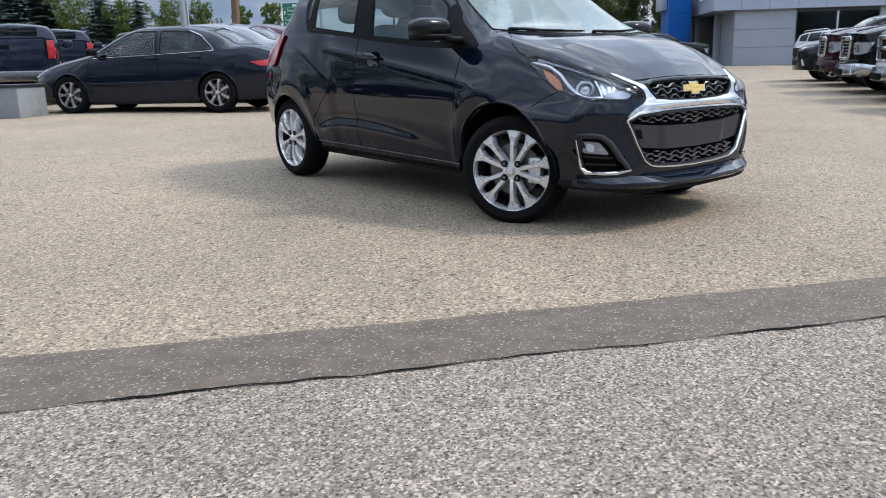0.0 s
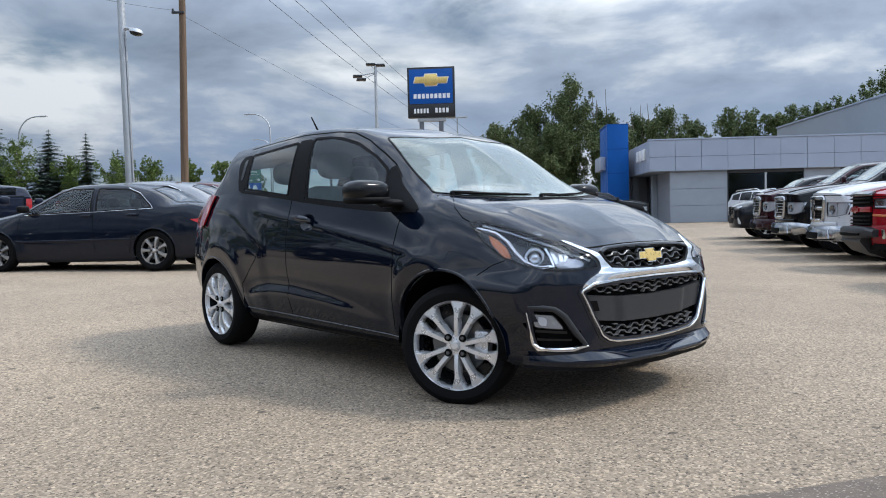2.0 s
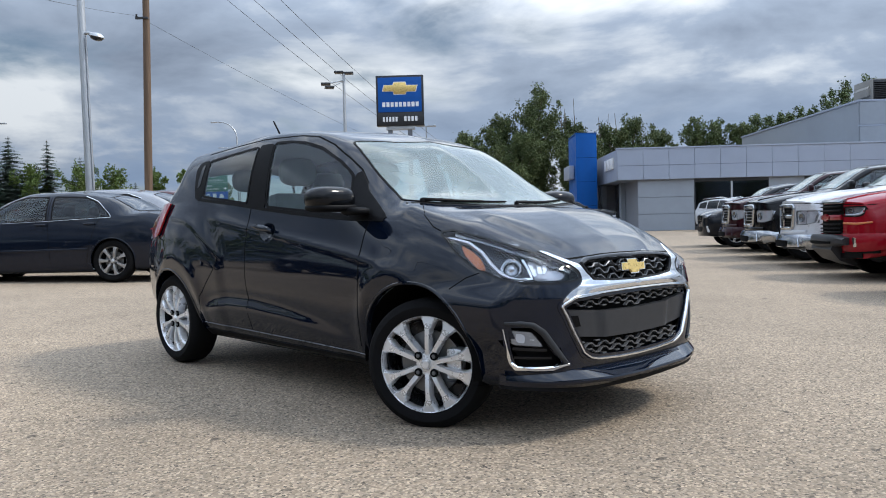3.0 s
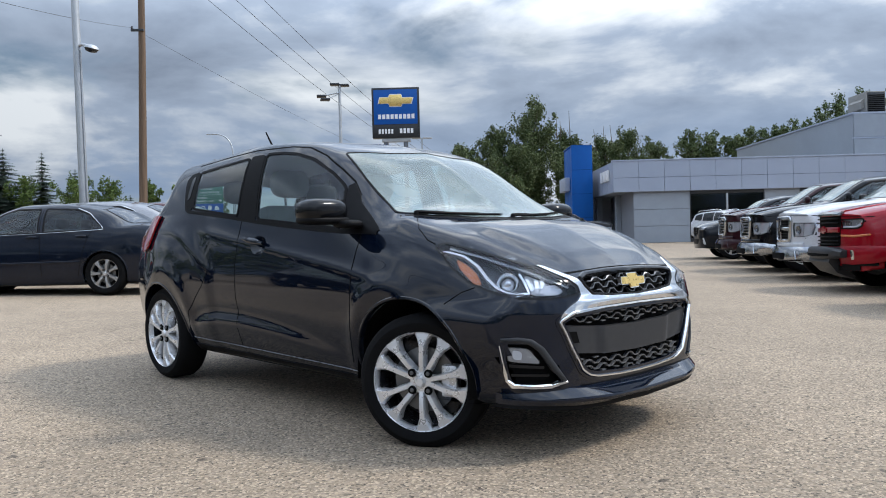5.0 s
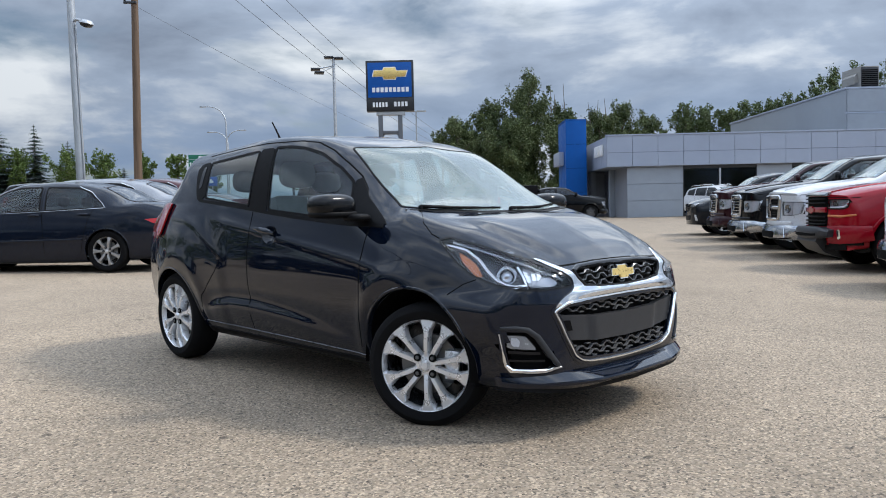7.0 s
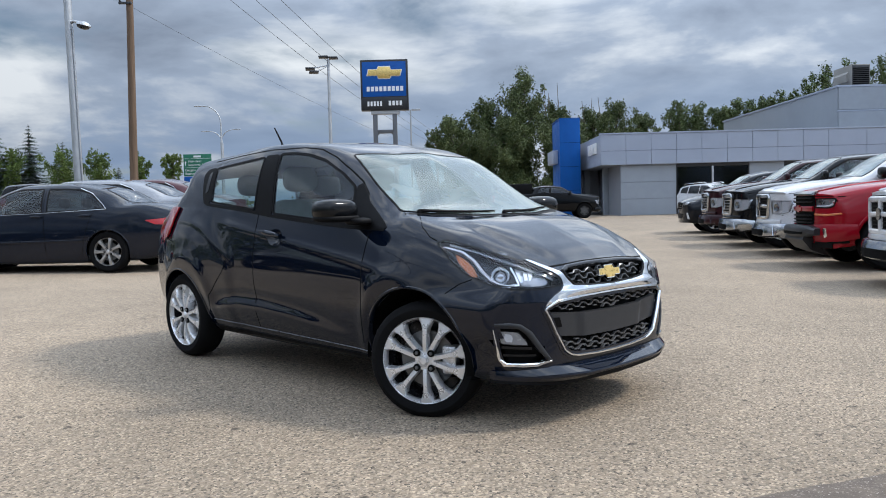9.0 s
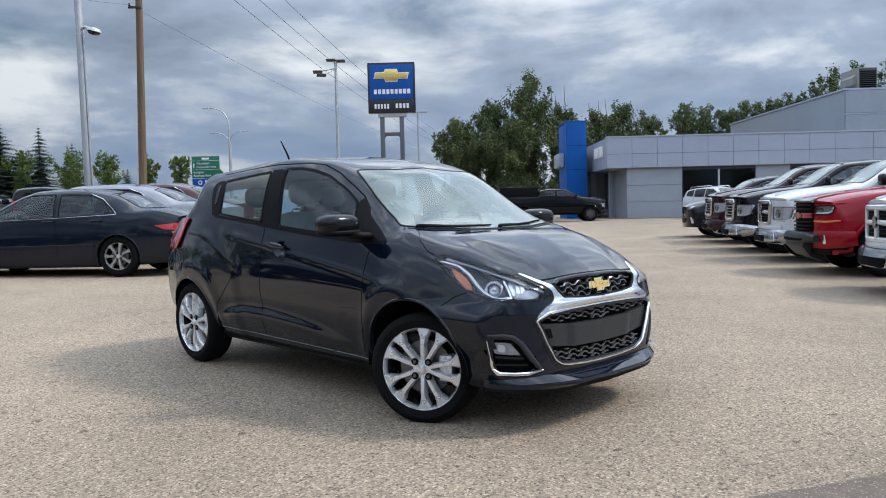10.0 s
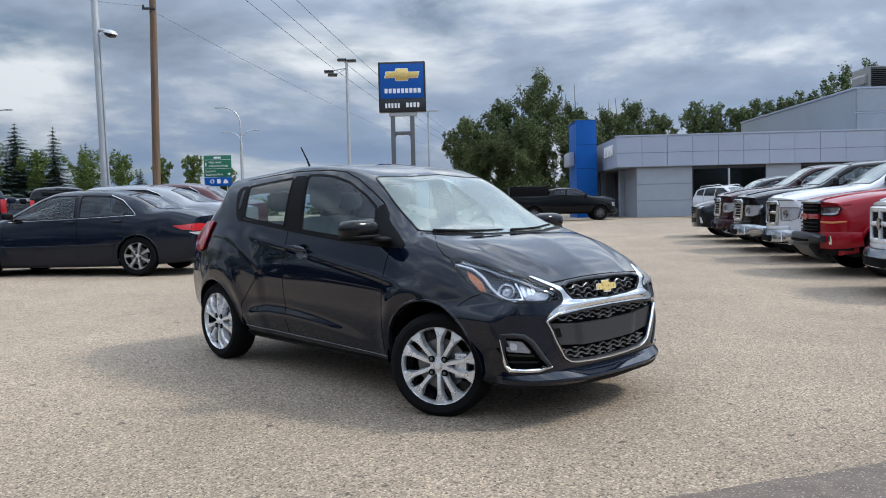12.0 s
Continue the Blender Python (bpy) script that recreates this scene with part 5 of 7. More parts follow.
# plates are laid on the whole skin first, then the openings are cut
for view, corner in BOTH:
    glass_part = part("window_glass", skin.patch(view, WIN_F, 0.001, 0.04, 0), CAR_GLASS, hatch)
    part("window_glass", skin.patch(view, WIN_R, 0.001, 0.04, 0), CAR_GLASS, hatch)
    part("window_trim", skin.band(view, WIN_F, 0.013, 0.004, 0.014, True), BLACK_PLASTIC, hatch)
    part("window_trim", skin.band(view, WIN_R, 0.013, 0.004, 0.014, True), BLACK_PLASTIC, hatch)
    part("pillar_trim", skin.patch(view, smooth_poly([(-0.285, 1.362), (-0.148, 1.366), (-0.085, 0.990), (-0.270, 1.008)], 0.01), 0.003, 0.03, 0.006), BLACK_PLASTIC, hatch)
    quarter = part("quarter_trim", skin.patch(view, smooth_poly([(-0.885, 1.310), (-0.845, 1.070), (-0.93, 1.060), (-0.975, 1.12), (-1.045, 1.26), (-1.0, 1.302)], 0.02), 0.003, 0.03, 0.006), BLACK_PLASTIC, hatch, "black quarter trim with the hidden rear handle")
    part("rear_handle", skin.patch(view, smooth_poly([(-0.955, 1.27), (-0.915, 1.285), (-0.905, 1.15), (-0.945, 1.13)], 0.015), 0.006, 0.02, 0.004), GLOSS_BLACK, quarter)
    part("sail_trim", skin.patch(view, smooth_poly([(0.598, 1.160), (0.622, 1.172), (0.700, 1.104), (0.728, 1.070), (0.808, 1.020), (0.944, 0.938), (0.915, 0.926), (0.675, 0.938), (0.636, 1.07)], 0.010), 0.003, 0.03, 0.006), BLACK_PLASTIC, hatch)
    part("frame_gap", skin.band(view, [(-0.95, 1.352), (-0.62, 1.378), (-0.27, 1.398), (0.06, 1.396), (0.20, 1.380), (0.35, 1.326), (0.504, 1.246), (0.614, 1.181), (0.700, 1.107)], 0.006, 0.0006, 0.001), GASKET, hatch)
    part("pillar_gap", skin.band(view, [(0.735, 1.068), (0.775, 1.09)], 0.005, 0.0006, 0.001), GASKET, hatch)
    part("belt_trim", skin.band(view, [(-0.90, 1.064), (-0.394, 1.022), (-0.084, 0.990), (0.193, 0.966), (0.49, 0.944), (0.67, 0.934), (0.93, 0.927)], 0.018, 0.005, 0.006), BLACK_PLASTIC, hatch)
    for gap_line in ([(0.832, 0.920), (0.820, 0.846), (0.815, 0.70), (0.806, 0.523), (0.795, 0.42), (0.775, 0.32)], [(-0.228, 1.0), (-0.230, 0.885), (-0.244, 0.758), (-0.244, 0.631), (-0.246, 0.486), (-0.243, 0.394), (-0.250, 0.30)], [(-0.80, 0.832), (-0.627, 0.758), (-0.540, 0.708), (-0.60, 0.625), (-0.70, 0.545), (-0.79, 0.46), (-0.81, 0.36)], [(-0.215, 1.368), (-0.228, 1.30), (-0.200, 1.10), (-0.190, 1.01)]):
        part("door_gap", skin.band(view, gap_line, 0.006, 0.0006, 0.001), GASKET, hatch)
    # a thin pale strip laid on as the sill's painted highlight
    part("sill_glint", skin.band(view, [(-0.79, 0.302), (-0.13, 0.292), (0.405, 0.286), (0.83, 0.279)], 0.003, 0.002, 0.003, crown=0.002), SILL_GLINT, hatch)
    part("sill_skirt", skin.band(view, [(-0.82, 0.235), (0.14, 0.225), (0.86, 0.225)], 0.055, 0.004, 0.01), BLACK_PLASTIC, hatch)
    for arch in (ARCH_F, ARCH_R):
        part("arch_lip", skin.band(view, [p for p in arch[:31]], 0.014, 0.001, 0.03, crown=0.003), HATCH_PAINT, hatch)
    part("handle_cup", skin.patch(view, CUP, 0.001, 0.012, 0.0, None, lambda u, v: -0.024 * max(0.0, 1 - ((u + 0.018) / 0.075) ** 2 - ((v - 0.864) / 0.050) ** 2)), HATCH_PAINT, hatch)
    part("door_handle", skin.band(view, [(-0.158, 0.892), (-0.10, 0.888), (-0.03, 0.880), (0.055, 0.868)], [0.012, 0.026, 0.030, 0.016], 0.022, 0.020, crown=0.006), HATCH_PAINT, hatch)
    part("fender_gap", skin.band(corner, [(0.450, 0.630), (0.521, 0.679), (0.577, 0.701)], 0.0038, 0.0006, 0.001), GASKET, hatch)
    # headlight: housing, day light guide, amber reflector, projector, white reflector, cover
    lamp = part("headlight", skin.patch(corner, HEADLIGHT, -0.05, 0.03, 0.0), LAMP_DARK, hatch, "clear headlight with projector and amber reflector")
    part("light_guide", skin.band(corner, [(0.446, 0.850), (0.470, 0.846), (0.536, 0.830), (0.588, 0.790), (0.622, 0.742), (0.660, 0.704), (0.700, 0.688), (0.77, 0.682)], [0.007, 0.014, 0.016, 0.018, 0.018, 0.015, 0.010, 0.005], -0.014, 0.01, crown=0.006), LAMP_WHITE, lamp)
    part("amber_reflector", skin.patch(corner, smooth_poly([(0.496, 0.822), (0.545, 0.795), (0.578, 0.764), (0.600, 0.716), (0.568, 0.717), (0.512, 0.778)], 0.008), -0.018, 0.012, 0.006), AMBER, lamp)
    ring, n_ring = skin.drop(corner, 0.704, 0.735, -0.035)
    turn = n_ring.lerp(corner[2], 0.5).normalized().to_track_quat("-Y", "Z").to_matrix().to_4x4()
    p = part("projector", lathe([(0.030, 0.01), (0.034, -0.014), (0.041, -0.024), (0.047, -0.012), (0.047, 0.02)], 28), CHROME, lamp)
    p.matrix_basis = Matrix.Translation(ring) @ turn
    part("projector_lens", lathe([(0.0, -0.020), (0.010, -0.018), (0.020, -0.010), (0.027, 0.004)], 24), BRIGHT, p)
    part("bezel", skin.band(corner, [(0.758, 0.768), (0.775, 0.735), (0.792, 0.684), (0.73, 0.680)], 0.010, -0.018, 0.008), CHROME, lamp)
    for u in (0.828, 0.852):
        part("reflector", skin.patch(corner, [(u - 0.011, 0.748), (u + 0.006, 0.745), (u + 0.011, 0.682), (u - 0.013, 0.682)], -0.02, 0.012, 0.01), LAMP_WHITE, lamp)
    part("bowl", skin.patch(corner, smooth_poly([(0.775, 0.775), (0.88, 0.738), (0.955, 0.694), (0.93, 0.676), (0.81, 0.676)], 0.02), -0.03, 0.02, 0.004), LAMP_WHITE, lamp)
    part("brow", skin.band(corner, [(0.475, 0.866), (0.607, 0.833), (0.721, 0.798), (0.825, 0.767), (0.914, 0.728), (0.965, 0.702)], 0.016, -0.012, 0.01), DARK_CHROME, lamp)
    cover = part("lamp_cover", skin.patch(corner, HEADLIGHT, 0.001, 0.025, 0), LENS, lamp)
    cover.visible_shadow = False
    part("lamp_seal", skin.band(corner, HEADLIGHT, 0.008, 0.0012, 0.004, True), GLOSS_BLACK, lamp)
    # fog lamp in a chrome-edged recess
    fog = part("fog_lamp", skin.patch(corner, FOG, -0.05, 0.03, 0.0), BLACK_PLASTIC, hatch, "fog lamp in a black recess with chrome edge")
    part("fog_edge", skin.band(corner, FOG, 0.026, 0.0025, 0.012, True), HATCH_PAINT, fog)
    part("fog_lens", skin.patch(corner, smooth_poly([(0.694, 0.470), (0.782, 0.465), (0.836, 0.404), (0.702, 0.415)], 0.008), -0.012, 0.02, 0.02), FOG_GLASS, fog)
    part("fog_bulb", skin.patch(corner, smooth_poly([(0.712, 0.460), (0.752, 0.457), (0.762, 0.422), (0.722, 0.422)], 0.008), -0.009, 0.02, 0.004), LAMP_WHITE, fog)
    part("fog_cover", skin.patch(corner, smooth_poly([(0.690, 0.475), (0.785, 0.469), (0.840, 0.401), (0.698, 0.412)], 0.008), -0.006, 0.03, 0.0), LENS, fog)
    part("fog_slat", skin.band(corner, [(0.705, 0.398), (0.85, 0.388)], 0.012, -0.015, 0.02), GLOSS_BLACK, fog)
    part("fog_slat", skin.band(corner, [(0.712, 0.360), (0.875, 0.354)], 0.010, -0.02, 0.02), GLOSS_BLACK, fog)
    part("fog_chrome", skin.band(corner, [(0.668, 0.480), (0.684, 0.40), (0.700, 0.343), (0.722, 0.320), (0.80, 0.314), (0.866, 0.313), (0.90, 0.322), (0.938, 0.326)], [0.009, 0.011, 0.014, 0.020, 0.020, 0.022, 0.020, 0.010], 0.005, 0.02, crown=0.006), CHROME, fog)
    part("fog_arch", skin.band(corner, [(0.672, 0.502), (0.74, 0.502), (0.790, 0.493), (0.832, 0.462), (0.890, 0.380), (0.930, 0.332)], [0.012, 0.020, 0.024, 0.026, 0.025, 0.014], 0.005, 0.02, crown=0.004), GREY_PLASTIC, fog)
    # mirror on the sail
    sy = view[2].y
    mir = part("door_mirror", ellipsoid(0.712, sy * 0.870, 1.028, 0.084, 0.122, 0.060, 2.9), MIRROR_CAP, hatch, "black door mirror")
    part("mirror_foot", ellipsoid(0.785, sy * 0.775, 0.968, 0.065, 0.06, 0.020, 3.0), BLACK_PLASTIC, mir)
    part("mirror_glass", box(0.630, sy * 0.865 - 0.088, 0.990, 0.636, sy * 0.865 + 0.088, 1.070, 0.0), CHROME, mir)
    part("mirror_skirt", ellipsoid(0.710, sy * 0.862, 0.986, 0.086, 0.124, 0.022, 3.0), BLACK_PLASTIC, mir)
    # tail lamp and rear bumper corner
    part("tail_lamp", skin.patch(view, smooth_poly([(-1.295, 1.045), (-1.345, 0.915), (-1.39, 0.832), (-1.50, 0.800), (-1.65, 0.86), (-1.66, 0.94), (-1.48, 1.035)], 0.02), 0.006, 0.03, 0.012, None, lambda u, v: 0.012), TAIL_RED, hatch, "red tail lamp")
    part("bumper_gap", skin.band(view, [(-1.42, 0.82), (-1.30, 0.80), (-1.25, 0.74), (-1.30, 0.66)], 0.006, 0.0006, 0.001), GASKET, hatch)
    wheel_well(hatch, 1.168, 0.29, sy * 0.752, sy * 0.42, 0.356)
    wheel_well(hatch, -1.185, 0.29, sy * 0.69, sy * 0.44, 0.327)
    for x in (1.1925, -1.1925):
        road_wheel(hatch, (x, sy * 0.668, 0.288), sy, 0.289, 0.213, 0.185, 10, ALLOY, 0.06, steer=26.0 if x > 0 else 0.0)

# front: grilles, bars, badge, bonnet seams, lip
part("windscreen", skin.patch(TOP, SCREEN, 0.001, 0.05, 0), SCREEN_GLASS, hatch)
part("screen_trim", skin.band(TOP, SCREEN, 0.009, 0.003, 0.012, True), BLACK_PLASTIC, hatch)
part("cowl", skin.band(TOP, [(0.985, -0.63), (1.082, -0.52), (1.156, -0.26), (1.174, 0.0), (1.156, 0.26), (1.082, 0.52), (0.985, 0.63)], 0.024, 0.001, 0.006), BLACK_PLASTIC, hatch)
part("rear_window", skin.patch(REAR, BACKLIGHT, 0.001, 0.05, 0), CAR_GLASS, hatch)
up_g = part("upper_grille", skin.patch(FRONT, UPPER, -0.035, 0.03, 0.0), GASKET, hatch, "black upper grille with gold badge")
main_g = part("lower_grille", skin.patch(FRONT, MAIN, -0.045, 0.03, 0.0), GASKET, hatch, "black mesh lower grille in a chrome ring")


def mesh_bars(outline, z_rows, period, tall, parent, mat, width=0.0046, off=-0.012):
    """Stepped wavy grille bars that keep inside an outline."""
    o = Outline(outline)
    for r, z in enumerate(z_rows):
        pts = []
        y = -0.6
        while y < 0.6:
            pts += [(y, z), (y + 0.28 * period, z), (y + 0.5 * period, z + tall), (y + 0.78 * period, z + tall)]
            y += period
        run = []
        for p in pts + [(9, 9)]:
            q, d = o.nearest(p)
            if o.inside(p) and d > 0.006:
                run.append(p)
            else:
                if len(run) > 1:
                    part("grille_bar", skin.band(FRONT, run, width, off, 0.016, step=0.05), mat, parent)
                run = []


mesh_bars(UPPER, (0.662, 0.691, 0.720), 0.10, 0.020, up_g, GRILLE)
BAND_UP = [(-0.500, 0.556), (-0.445, 0.598), (-0.27, 0.607), (0, 0.610), (0.27, 0.607), (0.445, 0.598), (0.500, 0.556), (0.25, 0.532), (0, 0.526), (-0.25, 0.532)]
mesh_bars(BAND_UP, (0.534, 0.558, 0.582), 0.10, 0.016, main_g, GRILLE)
BAND_LOW = [(-0.435, 0.428), (-0.25, 0.410), (0, 0.404), (0.25, 0.410), (0.435, 0.428), (0.395, 0.362), (0.355, 0.342), (0.30, 0.331), (0, 0.318), (-0.30, 0.331), (-0.355, 0.342), (-0.395, 0.362)]
mesh_bars(BAND_LOW, (0.328, 0.353, 0.378, 0.403), 0.10, 0.016, main_g, GRILLE)
part("plate_panel", skin.patch(FRONT, smooth_poly([(-0.498, 0.550), (-0.25, 0.528), (0, 0.522), (0.25, 0.528), (0.498, 0.550), (0.478, 0.50), (0.440, 0.434), (0.25, 0.414), (0, 0.408), (-0.25, 0.414), (-0.440, 0.434), (-0.478, 0.50)], 0.01), -0.014, 0.02, 0.03, None, lambda u, v: 0.014 * min(1.0, max(0.0, (0.285 + 0.12 * (v - 0.49) - abs(u)) / 0.03))), GREY_PLASTIC, main_g, "grey number-plate panel")
part("tow_cover", skin.patch(FRONT, [(-0.465, 0.522), (-0.418, 0.520), (-0.402, 0.474), (-0.444, 0.474)], -0.008, 0.02, 0.004), GASKET, main_g)
part("grille_edge", skin.band(FRONT, MAIN, 0.036, 0.002, 0.012, True), HATCH_PAINT, main_g)
part("grille_ring", skin.band(FRONT, MAIN, 0.013, 0.005, 0.03, True, crown=0.007), CHROME, main_g)
part("upper_ring", skin.band(FRONT, UPPER, 0.012, 0.005, 0.02, True, crown=0.004), GLOSS_BLACK, up_g)
CHROME_EDGE = [(0.515, 0.577), (0.492, 0.602), (0.455, 0.624), (0.405, 0.644), (0.380, 0.664), (0.384, 0.702), (0.445, 0.745), (0.490, 0.782), (0.478, 0.788), (0.405, 0.744), (0.366, 0.722), (0.348, 0.696), (0.312, 0.663), (0.20, 0.650)]
part("chrome_bar", skin.patch(FRONT, smooth_poly([(-0.445, 0.604), (-0.27, 0.613), (0, 0.616), (0.27, 0.613), (0.445, 0.604)] + CHROME_EDGE + [(0, 0.643)] + mirrored(CHROME_EDGE), 0.008), 0.004, 0.010, 0.012, None, lambda u, v: 0.016 * max(0.0, 1 - abs(v - 0.634) / 0.03) * max(0.0, 1 - (u / 0.47) ** 2)), CHROME, hatch, "broad chrome bar over the lower grille")
badge = part("badge_rim", skin.patch(FRONT, [(u * 0.074, 0.703 + v * 0.074) for u, v in TIE], 0.012, 0.02, 0.02), CHROME, up_g)
part("badge", skin.patch(FRONT, [(u * 0.066, 0.703 + v * 0.064) for u, v in TIE], 0.017, 0.02, 0.01), GOLD, badge, "gold cross-shaped badge")
for s_ in (-1, 1):
    part("bonnet_gap", skin.band(TOP, [(1.03, s_ * 0.590), (1.065, s_ * 0.597), (1.153, s_ * 0.668), (1.227, s_ * 0.688), (1.275, s_ * 0.686)], 0.0032, 0.0006, 0.001), GASKET, hatch)
part("bonnet_gap", skin.band(FRONT, [(-0.50, 0.784), (-0.41, 0.752), (-0.30, 0.757), (-0.15, 0.764), (0, 0.766), (0.15, 0.764), (0.30, 0.757), (0.41, 0.752), (0.50, 0.784)], 0.006, 0.0006, 0.001), GASKET, hatch)
part("lower_slot", skin.band(FRONT, [(-0.40, 0.300), (-0.2, 0.286), (0.2, 0.286), (0.40, 0.300)], [0.008, 0.026, 0.026, 0.008], 0.002, 0.004), BLACK_PLASTIC, hatch)


def lip_loft(section, reach):
    """A bar along the lower bumper; section gives (out, height) pairs, reach how far it stands out at a half width."""
    b = bmesh.new()
    rows = []
    for y in np.linspace(-0.70, 0.70, 57):
        out = reach(abs(y))
        x_ = 1.83 - 1.15 * abs(y) ** 5.3
        side = max(0.0, abs(y) - 0.45) * 0.5
        rows.append([b.verts.new((x_ + o * out - 0.03 * (o < 0), y + math.copysign(side * out * 2, y), 0.252 + (z - 0.252) * (1 - 1.6 * max(0.0, abs(y) - 0.45)) + 0.02 * abs(y))) for o, z in section])
    n = len(section)
    for p, q in zip(rows, rows[1:]):
        for k in range(n):
            b.faces.new((p[k], p[(k + 1) % n], q[(k + 1) % n], q[k]))
    b.faces.new(rows[0][::-1])
    b.faces.new(rows[-1])
    bmesh.ops.recalc_face_normals(b, faces=b.faces)
    return b


part("front_lip", lip_loft([(-0.5, 0.294), (0.05, 0.291), (0.50, 0.275), (0.95, 0.257), (1.0, 0.249), (0.96, 0.238), (0.6, 0.222), (-0.5, 0.222)], lambda y: float(np.interp(y, [0, 0.30, 0.38, 0.55, 0.70], [0.076, 0.074, 0.058, 0.030, 0.004]))), HATCH_PAINT, hatch, "painted front lip spoiler", 25)
part("lip_edge", lip_loft([(-0.5, 0.226), (0.5, 0.225), (0.72, 0.218), (0.68, 0.202), (-0.5, 0.198)], lambda y: float(np.interp(y, [0, 0.38, 0.70], [0.05, 0.035, 0.006]))), BLACK_PLASTIC, hatch, "", 25)

skin.cut(TOP, SCREEN, 0.02, 0.1)
skin.cut(REAR, BACKLIGHT, 0.02, 0.1)
for view, corner in BOTH:
    for outline in (WIN_F, WIN_R):
        skin.cut(view, outline, 0.016, 0.2)
    for outline in (ARCH_F, ARCH_R):
        skin.cut(view, outline, 0.018, 0.25)
    skin.cut(view, CUP, 0.010, 0.2)
    skin.cut(corner, HEADLIGHT, 0.012, 0.2)
    skin.cut(corner, FOG, 0.012, 0.2)
skin.cut(FRONT, UPPER, 0.011, 0.2)
skin.cut(FRONT, MAIN, 0.011, 0.2)
part("body", skin.bm, HATCH_PAINT, hatch, "dark slate metallic painted body", 50)


# wipers, aerial, cabin
part("headliner", skin.patch(TOP, smooth_poly([(-1.42, -0.44), (0.30, -0.46), (0.36, 0.0), (0.30, 0.46), (-1.42, 0.44)], 0.05), -0.03, 0.08, 0.0), HEADLINER, hatch)
def wiper(y0, y1, lean):
    """An arm and blade lying along the foot of the windscreen."""
    foot = curve_through([(-0.62, 0.955), (-0.52, 1.050), (-0.26, 1.118), (0, 1.138), (0.26, 1.118), (0.52, 1.050)])
    pts = [skin.drop(TOP, float(foot(y)) - lean * t, y, 0.012)[0] for t, y in zip(np.linspace(0, 1, 12), np.linspace(y0, y1, 12))]
    w = part("wiper", tube([tuple(p) for p in pts[:8]], [0.009] * 3 + [0.006] * 5, 6), BLACK_PLASTIC, hatch)
    part("blade", tube([tuple(p + Vector((-0.014, 0, -0.002))) for p in pts[2:]], [0.004] + [0.0055] * 8 + [0.003], 6), RUBBER, w)
    part("pivot", lathe([(0.0, 0.006), (0.010, 0.004), (0.013, -0.004), (0.013, -0.02)], 12, axis="Z"), BLACK_PLASTIC, w).location = pts[0]


wiper(-0.56, -0.06, 0.02)
wiper(-0.02, 0.50, 0.02)
part("aerial", tube([(-0.99, 0, 1.42), (-1.06, 0, 1.53), (-1.14, 0, 1.63)], [0.010, 0.007, 0.005], 8), BLACK_PLASTIC, hatch)
seats(hatch, 0.12, -0.68, 0.34, 0.42, 1.30)
part("dashboard", box(0.62, -0.68, 0.72, 1.12, 0.68, 0.94, 0.07), CABIN, hatch)
part("steering_wheel", lathe([(0.165, 0.012), (0.178, 0.0), (0.165, -0.012), (0.152, 0.0), (0.165, 0.012)], 32), CABIN, hatch).matrix_basis = pose(0.50, 0.34, 0.93, 0, 0, 90) @ pose(0, 0, 0, 25, 0, 0)
part("cabin_floor", box(-1.5, -0.70, 0.30, 1.0, 0.70, 0.40, 0.02), CABIN, hatch)
part("number_plate_holder", box(-1.79, -0.2, 0.6, -1.75, 0.2, 0.72, 0.01), BLACK_PLASTIC, hatch)


# ---- other parked cars ----
SEDAN_KEYS = {
    "zs": [(-2.45, 0.29), (-2.1, 0.19), (-0.8, 0.15), (1.6, 0.15), (2.32, 0.19)],
    "wl": [(-2.45, 0.70), (-2.0, 0.82), (0, 0.86), (1.7, 0.82), (2.32, 0.70)],
    "wm": [(-2.45, 0.78), (-1.9, 0.88), (-1.37, 0.91), (0, 0.895), (1.37, 0.91), (1.9, 0.87), (2.32, 0.76)],
    "zm": [(-2.45, 0.62), (0, 0.6), (2.32, 0.52)],
    "wb": [(-2.45, 0.72), (-1.9, 0.83), (-0.9, 0.86), (0.9, 0.86), (1.4, 0.82), (2.0, 0.74), (2.32, 0.64)],
    "zb": [(-2.45, 0.88), (-1.9, 1.0), (-1.0, 0.99), (0.9, 0.92), (1.4, 0.87), (2.0, 0.77), (2.32, 0.60)],
    "wr": [(-2.45, 0.62), (-2.0, 0.70), (-1.72, 0.64), (-1.2, 0.57), (-0.3, 0.57), (0.3, 0.56), (1.05, 0.70), (1.5, 0.70), (2.0, 0.62), (2.32, 0.5)],
    "ze": [(-2.45, 0.95), (-2.05, 1.06), (-1.72, 1.09), (-1.2, 1.31), (-0.5, 1.41), (0.1, 1.395), (0.35, 1.33), (1.05, 0.98), (1.5, 0.90), (2.0, 0.80), (2.32, 0.65)],
    "zr": [(-2.45, 0.98), (-2.1, 1.09), (-1.85, 1.10), (-1.15, 1.38), (-0.5, 1.46), (0.1, 1.455), (0.45, 1.38), (1.2, 1.0), (1.6, 0.94), (2.05, 0.83), (2.32, 0.67)],
}


